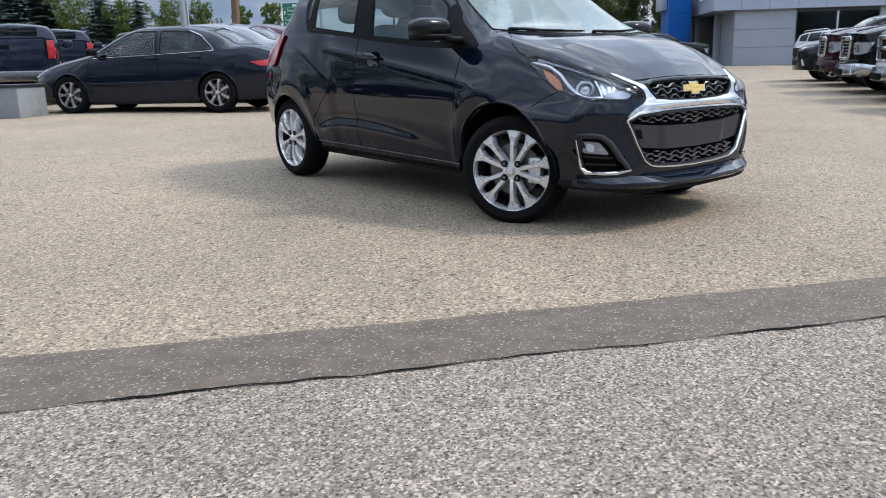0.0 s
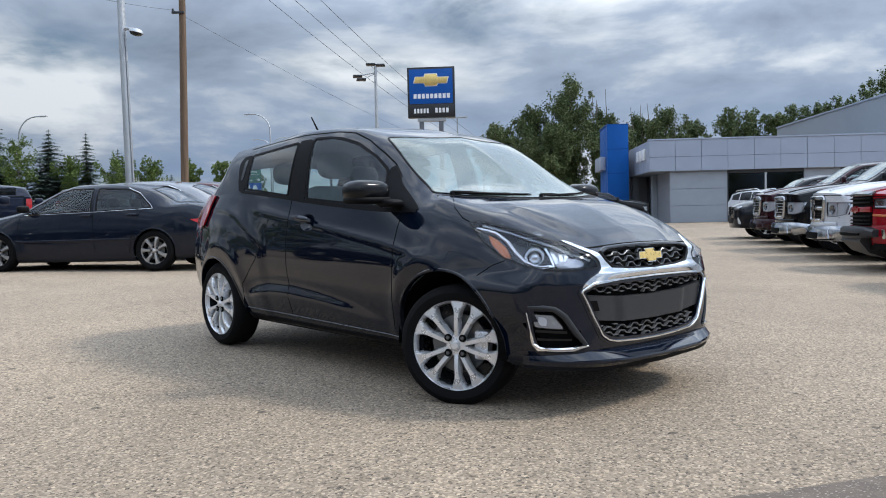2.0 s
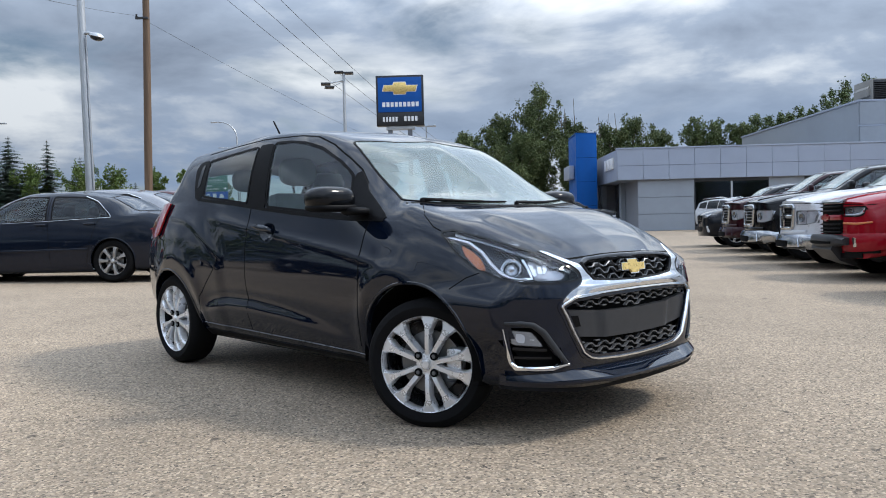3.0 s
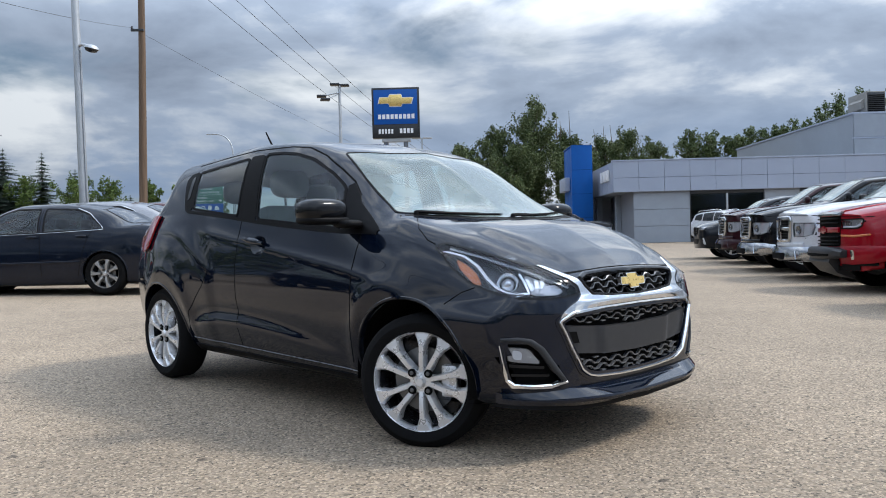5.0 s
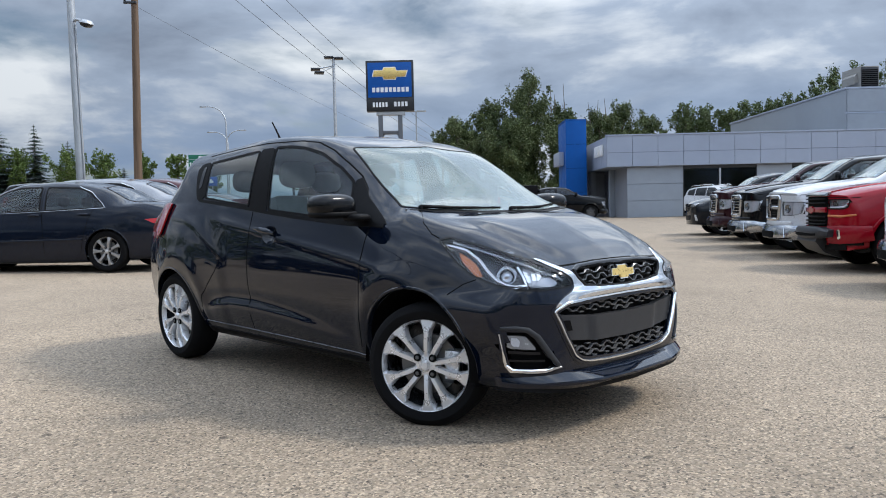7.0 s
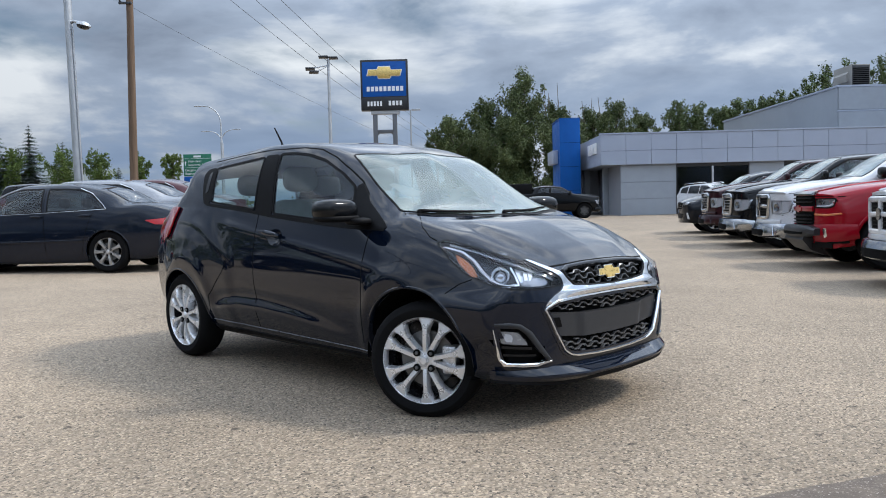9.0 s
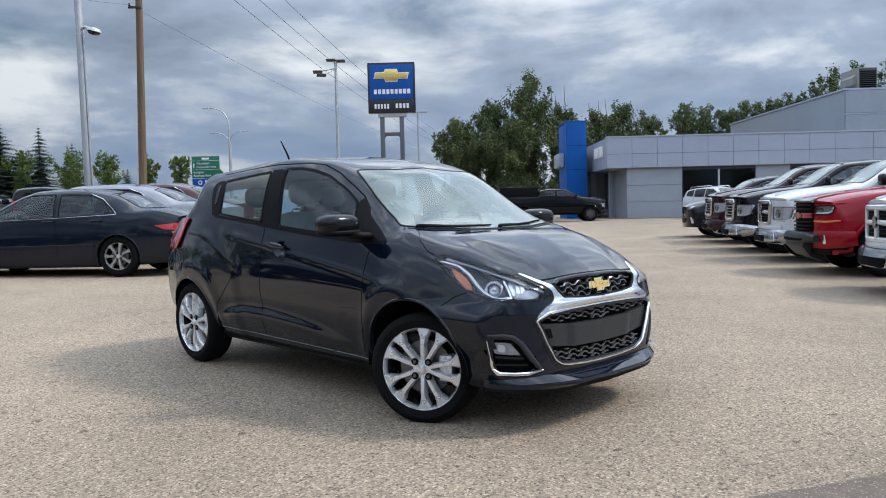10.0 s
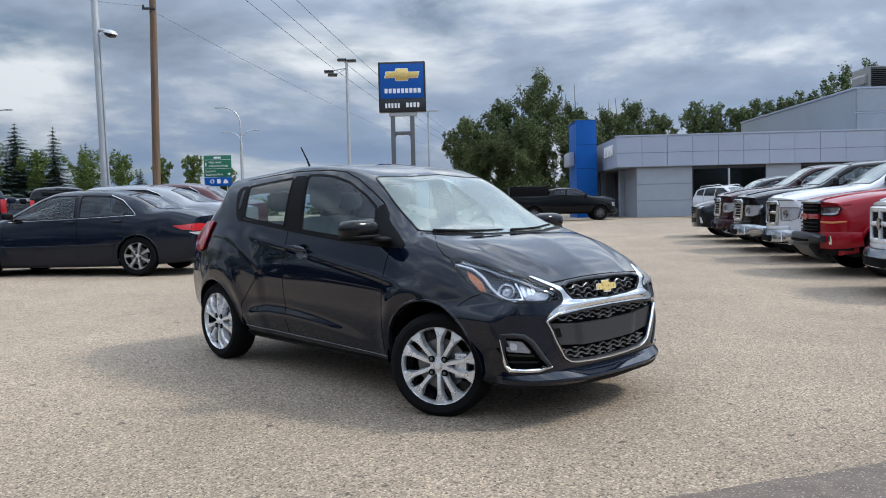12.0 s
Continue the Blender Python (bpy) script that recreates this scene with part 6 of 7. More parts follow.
def sedan(label, m, body_mat, detail=True):
    car = thing("sedan_car", label, "car", m)
    sk = Skin(body_shell(SEDAN_KEYS, -2.45, 2.32, 110, (3, 3, 9, 9, 10, 9), (0.7, 3.4), (0.45, 3.2), None, 10))
    win_f = smooth_poly([(-0.27, 1.345), (0.12, 1.345), (0.34, 1.29), (0.78, 1.03), (0.84, 0.935), (-0.30, 0.965)], 0.03)
    win_r = smooth_poly([(-0.36, 1.345), (-0.85, 1.325), (-1.08, 1.24), (-1.30, 1.06), (-1.33, 1.005), (-0.39, 0.97)], 0.03)
    screen_ = smooth_poly([(0.36, -0.50), (0.46, 0.0), (0.36, 0.50), (1.03, 0.62), (1.20, 0.0), (1.03, -0.62)], 0.05)
    back_ = smooth_poly([(-1.22, -0.50), (-1.16, 0.0), (-1.22, 0.50), (-1.70, 0.56), (-1.83, 0.0), (-1.70, -0.56)], 0.05)
    arches = [[(x + 0.355 * math.cos(a), 0.325 + 0.355 * math.sin(a)) for a in np.linspace(0, 2 * math.pi, 48, endpoint=False)] for x in (1.37, -1.37)]
    for view, corner in BOTH:
        sy = view[2].y
        part("window_glass", sk.patch(view, win_f, 0.001, 0.06, 0), CAR_GLASS, car)
        part("window_glass", sk.patch(view, win_r, 0.001, 0.06, 0), DARK_GLASS, car)
        part("chrome_trim", sk.band(view, [(0.86, 0.928), (-0.35, 0.961), (-1.36, 1.0), (-1.30, 1.07), (-1.08, 1.255), (-0.86, 1.342)], 0.010, 0.004, 0.006, crown=0.004), CHROME, car)
        part("window_trim", sk.band(view, win_f, 0.022, 0.003, 0.01, True), BLACK_PLASTIC, car)
        part("window_trim", sk.band(view, win_r, 0.022, 0.003, 0.01, True), BLACK_PLASTIC, car)
        for line in ([(0.93, 0.93), (0.97, 0.75), (0.93, 0.3)], [(-0.315, 1.34), (-0.33, 1.0), (-0.35, 0.6), (-0.36, 0.3)], [(-1.2, 1.04), (-1.10, 0.85), (-1.02, 0.6), (-0.95, 0.3)]):
            part("door_gap", sk.band(view, line, 0.009, 0.0008, 0.001), GASKET, car)
        part("side_moulding", sk.band(view, [(1.0, 0.50), (0, 0.505), (-0.98, 0.515)], 0.035, 0.008, 0.012, crown=0.004), body_mat, car)
        for x in (-0.22, -1.02):
            part("door_handle", sk.band(view, [(x - 0.09, 0.90), (x, 0.905), (x + 0.09, 0.90)], [0.02, 0.035, 0.02], 0.03, 0.026, crown=0.006), body_mat, car)
        part("tail_lamp", sk.patch(view, smooth_poly([(-1.96, 0.81), (-2.40, 0.845), (-2.43, 0.725), (-2.12, 0.74)], 0.015), 0.005, 0.03, 0.01), TAIL_RED, car, "red tail lamp")
        part("tail_lamp_rear", sk.patch(REAR, [(sy * 0.42, 0.72), (sy * 0.42, 0.83), (sy * 0.74, 0.84), (sy * 0.76, 0.72)], 0.005, 0.03, 0.01), TAIL_RED, car)
        part("reversing_lamp", sk.patch(view, smooth_poly([(-2.22, 0.70), (-2.42, 0.71), (-2.42, 0.65), (-2.32, 0.655)], 0.015), 0.005, 0.03, 0.01), LAMP_WHITE, car)
        part("headlight", sk.patch(corner, smooth_poly([(0.83, 0.76), (1.02, 0.775), (1.32, 0.70), (1.33, 0.62), (1.05, 0.625)], 0.02), 0.004, 0.03, 0.01), LAMP_WHITE, car)
        part("door_mirror", ellipsoid(0.80, sy * 0.98, 1.03, 0.07, 0.11, 0.06, 3.0), BLACK_PLASTIC, car)
        for arch, x in zip(arches, (1.37, -1.37)):
            part("arch_lip", sk.band(view, [p for p in arch[-2:] + arch[:27]], 0.02, 0.002, 0.03, crown=0.005), body_mat, car)
            wheel_well(car, x, 0.325, sy * 0.85, sy * 0.5, 0.358)
            road_wheel(car, (x, sy * 0.785, 0.325), sy, 0.326, 0.222, 0.20, 7, DULL_ALLOY, 0, 5, False)
    part("windscreen", sk.patch(TOP, screen_, 0.001, 0.08, 0), DARK_GLASS, car)
    part("rear_window", sk.patch(TOP, back_, 0.001, 0.08, 0), DARK_GLASS, car)
    part("screen_trim", sk.band(TOP, screen_, 0.025, 0.003, 0.01, True), BLACK_PLASTIC, car)
    part("screen_trim", sk.band(TOP, back_, 0.02, 0.003, 0.01, True), BLACK_PLASTIC, car)
    part("boot_gap", sk.band(REAR, [(-0.62, 0.97), (-0.55, 0.72), (0.55, 0.72), (0.62, 0.97)], 0.009, 0.0008, 0.001), GASKET, car)
    part("front_grille", sk.patch(FRONT, smooth_poly([(-0.36, 0.66), (0.36, 0.66), (0.30, 0.54), (-0.30, 0.54)], 0.03), 0.004, 0.03, 0.01), BLACK_PLASTIC, car)
    part("bumper_gap", sk.band(REAR, [(-0.78, 0.70), (-0.5, 0.685), (0.5, 0.685), (0.78, 0.70)], 0.009, 0.0008, 0.001), GASKET, car)
    sk.cut(TOP, screen_, 0.03, 0.1)
    sk.cut(TOP, back_, 0.03, 0.1)
    for view, _ in BOTH:
        sk.cut(view, win_f, 0.02, 0.2)
        sk.cut(view, win_r, 0.02, 0.2)
        for arch in arches:
            sk.cut(view, arch, 0.022, 0.25)
    part("body", sk.bm, body_mat, car, "", 50)
    seats(car, 0.05, -0.95, 0.37, 0.40, 1.20)
    part("dashboard", box(0.6, -0.75, 0.66, 1.05, 0.75, 0.92, 0.07), CABIN, car)
    part("steering_wheel", lathe([(0.175, 0.012), (0.188, 0.0), (0.175, -0.012), (0.162, 0.0), (0.175, 0.012)], 28), CABIN, car).matrix_basis = pose(0.52, 0.37, 0.93, 0, 0, 90) @ pose(0, 0, 0, 25, 0, 0)
    return car


def on_ground(x, y, turn, lift=0.0):
    return pose(x, y, gz(x, y) + lift, 0, 0, turn)


sedan("dusty dark blue-grey sedan with silver seven-spoke wheels", on_ground(-6.41, 13.55, 176.3, -0.01), SEDAN_PAINT)

PICKUP_KEYS = {
    "zs": [(-3.08, 0.55), (-2.6, 0.42), (1.9, 0.40), (2.72, 0.32)],
    "wl": [(-3.08, 0.90), (0, 0.93), (1.9, 0.93), (2.72, 0.90)],
    "wm": [(-3.08, 0.96), (-1.8, 0.995), (0, 0.97), (1.8, 0.995), (2.72, 0.93)],
    "zm": [(-3.08, 0.9), (0, 0.85), (2.72, 0.8)],
    "wb": [(-3.08, 0.95), (0, 0.95), (1.2, 0.95), (2.1, 0.93), (2.72, 0.86)],
    "zb": [(-3.08, 1.32), (-0.9, 1.34), (0.9, 1.26), (1.4, 1.22), (2.2, 1.13), (2.72, 1.02)],
    "wr": [(-3.08, 0.92), (-0.98, 0.92), (-0.80, 0.73), (0.55, 0.71), (1.28, 0.86), (2.1, 0.84), (2.72, 0.78)],
    "ze": [(-3.08, 1.36), (-1.0, 1.37), (-0.82, 1.68), (-0.2, 1.74), (0.5, 1.70), (1.28, 1.30), (2.1, 1.21), (2.72, 1.10)],
    "zr": [(-3.08, 1.37), (-1.0, 1.38), (-0.84, 1.75), (-0.1, 1.815), (0.42, 1.78), (1.38, 1.34), (2.1, 1.27), (2.6, 1.19), (2.72, 1.14)],
}


def pickup(label, m, body_mat, face="cross", bumper=BRIGHT, frame_mat=BRIGHT, cover=None, cab_glass=None):
    """A full-size pickup; face: cross, slats or bars, the pattern of its grille."""
    cab_glass = cab_glass or DARK_GLASS
    car = thing("pickup_truck", label, "pickup truck", m, "parked trucks")
    sk = Skin(body_shell(PICKUP_KEYS, -3.08, 2.72, 130, (3, 3, 11, 11, 10, 10), (0.40, 2.8), (0.03, 3.0), None, 12))
    win_f = smooth_poly([(0.02, 1.68), (0.46, 1.67), (0.96, 1.40), (1.02, 1.31), (-0.02, 1.36)], 0.03)
    win_r = smooth_poly([(-0.06, 1.68), (-0.62, 1.66), (-0.70, 1.40), (-0.09, 1.37)], 0.03)
    screen_ = smooth_poly([(0.53, -0.62), (0.56, 0.0), (0.53, 0.62), (1.22, 0.76), (1.34, 0.0), (1.22, -0.76)], 0.05)
    arches = [[(x + 0.46 * math.cos(a), 0.42 + 0.46 * math.sin(a)) for a in np.linspace(0, 2 * math.pi, 48, endpoint=False)] for x in (1.78, -1.78)]
    for view, corner in BOTH:
        sy = view[2].y
        part("window_glass", sk.patch(view, win_f, 0.001, 0.08, 0), cab_glass, car)
        part("window_glass", sk.patch(view, win_r, 0.001, 0.08, 0), cab_glass, car)
        part("window_trim", sk.band(view, win_f, 0.03, 0.003, 0.01, True), BLACK_PLASTIC, car)
        part("window_trim", sk.band(view, win_r, 0.03, 0.003, 0.01, True), BLACK_PLASTIC, car)
        for line in ([(1.10, 1.26), (1.12, 1.0), (1.08, 0.5)], [(-0.02, 1.34), (-0.02, 0.5)], [(-0.78, 1.34), (-0.76, 0.9), (-0.80, 0.5)], [(-0.92, 1.33), (-0.93, 0.5)]):
            part("door_gap", sk.band(view, line, 0.012, 0.001, 0.001), GASKET, car)
        for x in (0.14, -0.62):
            part("door_handle", sk.band(view, [(x - 0.1, 1.16), (x, 1.165), (x + 0.1, 1.16)], [0.03, 0.045, 0.03], 0.035, 0.03, crown=0.006), body_mat, car)
        part("door_mirror", ellipsoid(1.00, sy * 1.10, 1.37, 0.06, 0.12, 0.10, 3.2), body_mat if body_mat is not WHITE_PAINT else GLOSS_BLACK, car)
        part("mirror_arm", tube([(1.0, sy * 0.9, 1.33), (1.02, sy * 1.06, 1.36)], 0.025, 8), BLACK_PLASTIC, car)
        part("running_board", box(-1.2, sy * 0.86 - 0.07, 0.36, 1.25, sy * 0.86 + 0.07, 0.41, 0.02), BLACK_PLASTIC, car)
        part("tail_lamp", box(-3.12, sy * 0.9 - 0.07, 0.95, -2.98, sy * 0.9 + 0.07, 1.32, 0.02), TAIL_RED, car, "red tail lamp")
        # headlight wrapping round the corner beside the grille
        tall = face != "bars"
        hl = smooth_poly([(1.545, 0.975), (1.530, 0.72), (1.27, 0.715), (1.08, 0.76), (1.00, 0.965)] if tall else [(1.545, 1.045), (1.535, 0.915), (1.25, 0.91), (1.18, 0.94), (1.15, 1.045)], 0.03)
        lamp_ = part("headlight", sk.patch(corner, hl, -0.03, 0.03, 0.0), FOG_GLASS, car, "clear headlight wrapping round the corner")
        if tall:
            part("reflector", sk.patch(corner, smooth_poly([(1.52, 0.955), (1.51, 0.74), (1.31, 0.735), (1.295, 0.95)], 0.02), -0.018, 0.03, 0.01), LAMP_WHITE, lamp_)
            part("reflector", sk.patch(corner, smooth_poly([(1.285, 0.945), (1.30, 0.735), (1.14, 0.765), (1.075, 0.94)], 0.02), -0.018, 0.03, 0.01), LAMP_WHITE, lamp_)
            q, nrm = sk.drop(corner, 1.405, 0.845, -0.01)
            part("lamp_bowl", lathe([(0.0, 0.004), (0.045, 0.0), (0.066, -0.010), (0.072, 0.004)], 20), DARK_CHROME, lamp_).matrix_basis = Matrix.Translation(q) @ nrm.to_track_quat("-Y", "Z").to_matrix().to_4x4()
        else:
            part("light_bar", sk.band(corner, [(1.50, 0.935), (1.34, 0.932), (1.26, 0.94), (1.21, 0.97), (1.18, 1.02)], [0.02, 0.026, 0.026, 0.03, 0.02], -0.010, 0.012, crown=0.004), LAMP_WHITE, lamp_)
            part("projector", sk.patch(corner, smooth_poly([(1.46, 1.02), (1.46, 0.96), (1.36, 0.96), (1.36, 1.02)], 0.02), -0.014, 0.03, 0.01), DARK_CHROME, lamp_)
            part("amber_strip", sk.band(corner, [(1.53, 0.815), (1.30, 0.805), (1.06, 0.825)], [0.03, 0.034, 0.024], 0.006, 0.02, crown=0.006), AMBER, car)
        part("lamp_cover", sk.patch(corner, hl, 0.003, 0.03, 0), LENS, lamp_).visible_shadow = False
        part("lamp_seal", sk.band(corner, hl, 0.018, 0.003, 0.008, True), body_mat if tall else BLACK_PLASTIC, lamp_)
        for arch, x in zip(arches, (1.78, -1.78)):
            part("arch_lip", sk.band(view, [p for p in arch if p[1] > 0.44], 0.05, 0.004, 0.04, crown=0.012), body_mat, car)
            wheel_well(car, x, 0.42, sy * 0.93, sy * 0.5, 0.463)
            road_wheel(car, (x, sy * 0.845, 0.40), sy, 0.40, 0.25, 0.26, 6, ALLOY if frame_mat is BRIGHT else DARK_ALLOY, 0, 6, False)
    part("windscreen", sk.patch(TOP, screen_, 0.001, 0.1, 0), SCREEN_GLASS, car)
    part("screen_trim", sk.band(TOP, screen_, 0.03, 0.003, 0.01, True), BLACK_PLASTIC, car)
    part("bonnet_gap", sk.band(FRONT, [(-0.86, 1.07), (-0.45, 1.085), (0, 1.09), (0.45, 1.085), (0.86, 1.07)], 0.012, 0.001, 0.001), GASKET, car)
    for s_ in (-1, 1):
        part("bonnet_fold", sk.band(TOP, [(1.45, s_ * 0.42), (2.1, s_ * 0.44), (2.6, s_ * 0.42)], [0.02, 0.10, 0.04], 0.001, 0.004, crown=0.014), body_mat, car)
    # grille
    if face == "bars":
        outline = smooth_poly([(-0.50, 1.095), (0.50, 1.095), (0.48, 0.66), (-0.48, 0.66)], 0.04)
        gr = part("grille", sk.patch(FRONT, outline, 0.004, 0.05, 0.01), GASKET, car, "black grille with body-coloured bars")
        for z in (1.06, 1.00, 0.90, 0.80, 0.74, 0.69):
            part("grille_bar", sk.band(FRONT, [(-0.48, z), (0, z), (0.48, z)], 0.075 if z == 0.90 else 0.022, 0.03, 0.03, crown=0.008), body_mat if z == 0.90 else BLACK_PLASTIC, gr)
        part("badge", sk.patch(FRONT, [(u * 0.12, 0.90 + v * 0.12) for u, v in TIE], 0.05, 0.05, 0.02), RED_PAINT, gr)
        part("bonnet_lip", sk.band(FRONT, [(-0.52, 1.115), (0, 1.125), (0.52, 1.115)], 0.035, 0.03, 0.03, step=0.06, crown=0.008), DARK_CHROME, car)
        # body-coloured corners round a dark centre that stands forward
        bump = part("front_bumper", sk.band(FRONT, [(-0.66, 0.56), (-0.5, 0.57), (0, 0.57), (0.5, 0.57), (0.66, 0.56)], [0.10, 0.16, 0.18, 0.16, 0.10], 0.15, 0.12, step=0.05, crown=0.03), GREY_PLASTIC, car, "dark grey bumper centre")
        skid = bmesh.new()
        rings = [[skid.verts.new((x, y * w, z)) for y in (-0.5, -0.2, 0.2, 0.5)] for x, w, z in ((2.80, 1.0, 0.56), (2.84, 1.0, 0.44), (2.70, 0.86, 0.28), (2.46, 0.74, 0.19), (2.44, 0.74, 0.23), (2.62, 0.86, 0.34), (2.64, 1.0, 0.56))]
        for p, q in zip(rings, rings[1:] + rings[:1]):
            for i in range(3):
                skid.faces.new((p[i], p[i + 1], q[i + 1], q[i]))
        for end in (0, 3):
            skid.faces.new([r[end] for r in rings])
        bmesh.ops.recalc_face_normals(skid, faces=skid.faces)
        part("skid_plate", skid, GREY_PLASTIC, bump, "grey skid plate swept back under the nose")
        part("bumper_slot", sk.band(FRONT, [(-0.46, 0.545), (0, 0.54), (0.46, 0.545)], [0.03, 0.05, 0.03], 0.19, 0.02, step=0.06), GASKET, bump)
        for view, corner in BOTH:
            part("bumper_corner", sk.band(corner, [(1.50, 0.54), (1.30, 0.54), (1.10, 0.55), (0.90, 0.57)], [0.24, 0.26, 0.25, 0.20], 0.040, 0.06, step=0.04, crown=0.02), body_mat, bump)
            part("fog_slit", sk.patch(corner, smooth_poly([(1.33, 0.615), (1.27, 0.615), (1.25, 0.49), (1.30, 0.47)], 0.01), 0.064, 0.03, 0.02), CHROME, bump)
            part("lower_corner", sk.band(corner, [(1.50, 0.345), (1.30, 0.345), (1.00, 0.36)], 0.16, 0.022, 0.05, step=0.05), BLACK_PLASTIC, bump)
        part("air_dam", sk.band(FRONT, [(-0.80, 0.36), (0, 0.35), (0.80, 0.36)], 0.07, 0.02, 0.04, step=0.08), BLACK_PLASTIC, car)
    else:
        outline = smooth_poly([(-0.46, 1.05), (0.46, 1.05), (0.41, 0.66), (-0.41, 0.66)], 0.06)
        gr = part("grille", sk.patch(FRONT, outline, 0.004, 0.05, 0.01), GASKET, car, "dark grille in a bright frame")
        part("grille_frame", sk.band(FRONT, outline, 0.07, 0.02, 0.04, True, 0.06, crown=0.02), frame_mat, gr)
        if face == "cross":
            part("grille_bar", sk.band(FRONT, [(0, 1.05), (0, 0.66)], 0.075, 0.028, 0.03, crown=0.014), frame_mat, gr)
            part("grille_bar", sk.band(FRONT, [(-0.44, 0.865), (0, 0.875), (0.44, 0.865)], 0.06, 0.024, 0.03, crown=0.014), frame_mat, gr)
            part("badge", sk.patch(FRONT, [(0.06 * math.cos(a), 0.875 + 0.075 * math.sin(a)) for a in np.linspace(0, 6.283, 16, endpoint=False)], 0.05, 0.03, 0.02), DARK_CHROME, gr)
            for z in np.linspace(0.70, 1.01, 8):
                part("grille_slat", sk.band(FRONT, [(-0.41, z), (0.41, z)], 0.010, 0.012, 0.01, step=0.1), BLACK_PLASTIC, gr)
        else:
            for z in np.linspace(0.71, 1.00, 6):
                part("grille_slat", sk.band(FRONT, [(-0.43, z), (0, z), (0.43, z)], 0.024, 0.02, 0.02, step=0.08, crown=0.008), frame_mat, gr)
            part("badge", sk.patch(FRONT, [(0.07 * math.cos(a), 0.86 + 0.085 * math.sin(a)) for a in np.linspace(0, 6.283, 16, endpoint=False)], 0.05, 0.03, 0.02), frame_mat, gr)
        bump = part("front_bumper", sk.band(FRONT, [(-0.66, 0.43), (-0.5, 0.43), (0, 0.42), (0.5, 0.43), (0.66, 0.43)], [0.25, 0.27, 0.28, 0.27, 0.25], 0.09, 0.10, step=0.06, crown=0.03), bumper, car, "broad front bumper")
        part("bumper_opening", sk.patch(FRONT, smooth_poly([(-0.42, 0.47), (0.42, 0.47), (0.38, 0.36), (-0.38, 0.36)], 0.03), 0.125, 0.03, 0.02), GASKET, bump)
        for view, corner in BOTH:
            part("bumper_corner", sk.band(corner, [(1.56, 0.435), (1.35, 0.44), (1.12, 0.455), (0.98, 0.47)], [0.26, 0.26, 0.22, 0.14], 0.075, 0.08, step=0.05, crown=0.03), bumper, bump)
            part("fog_lamp", sk.patch(corner, smooth_poly([(1.50, 0.48), (1.40, 0.48), (1.40, 0.40), (1.50, 0.40)], 0.03), 0.115, 0.03, 0.02), LAMP_DARK, bump)
        part("air_dam", sk.band(FRONT, [(-0.80, 0.32), (0, 0.30), (0.80, 0.32)], 0.08, 0.04, 0.06, step=0.08), BLACK_PLASTIC, car)
        part("bumper_step", sk.band(FRONT, [(-0.74, 0.60), (0, 0.605), (0.74, 0.60)], 0.07, 0.03, 0.05, step=0.08, crown=0.01), body_mat, bump)
    part("rear_bumper", box(-3.24, -0.92, 0.50, -3.04, 0.92, 0.72, 0.03), bumper, car)
    part("tailgate", box(-3.11, -0.78, 0.80, -3.06, 0.78, 1.345, 0.02), body_mat, car)
    part("tailgate_handle", box(-3.13, -0.14, 1.16, -3.10, 0.14, 1.24, 0.01), BLACK_PLASTIC, car)
    part("rear_glass", box(-0.97, -0.55, 1.43, -0.93, 0.55, 1.70, 0.01), cab_glass, car).matrix_basis = pose(0.03, 0, 0, 0, 0, 0)
    if cover:
        part("bed_cover", box(-3.05, -0.90, 1.34, -0.98, 0.90, 1.90, 0.05), cover, car)
    else:
        part("bed_lining", box(-3.0, -0.80, 1.372, -1.05, 0.80, 1.386), BLACK_PLASTIC, car)
    sk.cut(TOP, screen_, 0.03, 0.1)
    for view, corner in BOTH:
        sk.cut(view, win_f, 0.02, 0.2)
        sk.cut(view, win_r, 0.02, 0.2)
        sk.cut(corner, hl, 0.02, 0.2)
        for arch in arches:
            sk.cut(view, arch, 0.024, 0.25)
    part("body", sk.bm, body_mat, car, "", 50)
    part("frame_rail", box(-2.9, -0.5, 0.36, 2.5, 0.5, 0.5, 0.02), BLACK_PLASTIC, car)
    seats(car, 0.35, -0.45, 0.42, 0.75, 1.62)
    part("dashboard", box(0.85, -0.8, 0.95, 1.3, 0.8, 1.28, 0.08), CABIN, car)
    return car


ROW = 170.9
for (x, y), label, mat, face, bumper, fr in (
    ((5.40, 9.40), "white pickup truck with white cross grille and chrome bumper", WHITE_PAINT, "cross", BRIGHT, WHITE_PAINT),
    ((5.80, 12.40), "bright red pickup truck with black barred grille", RED_PAINT, "bars", DARK_CHROME, BLACK_PLASTIC),
    ((6.22, 15.00), "white pickup truck with chrome cross grille in the row", WHITE_PAINT, "cross", BRIGHT, BRIGHT),
    ((6.44, 17.50), "black heavy pickup truck with chrome slatted grille", BLACK_PAINT, "slats", BRIGHT, BRIGHT),
    ((6.88, 20.30), "maroon pickup truck with chrome grille", MAROON_PAINT, "slats", MAROON_PAINT, BRIGHT),
):
    cx, cy = x + 2.72 * math.cos(radians(180 - ROW)), y - 2.72 * math.sin(radians(180 - ROW))
    tall = 1.06 if face == "slats" else 1.05 if y == 15.0 else 1.0
    pickup(label, pose(cx, cy, gz(cx, cy), 0, 0, ROW) @ Matrix.Diagonal((1, 1, tall, 1)), mat, face, bumper, fr, None, CAR_GLASS)
pickup("black covered pickup truck in front of the blue tower", Matrix.Translation((5.95, 43.3, gz(6, 43))), BLACK_PAINT, "cross", BLACK_PAINT, BLACK_PLASTIC, BLACK_PLASTIC)
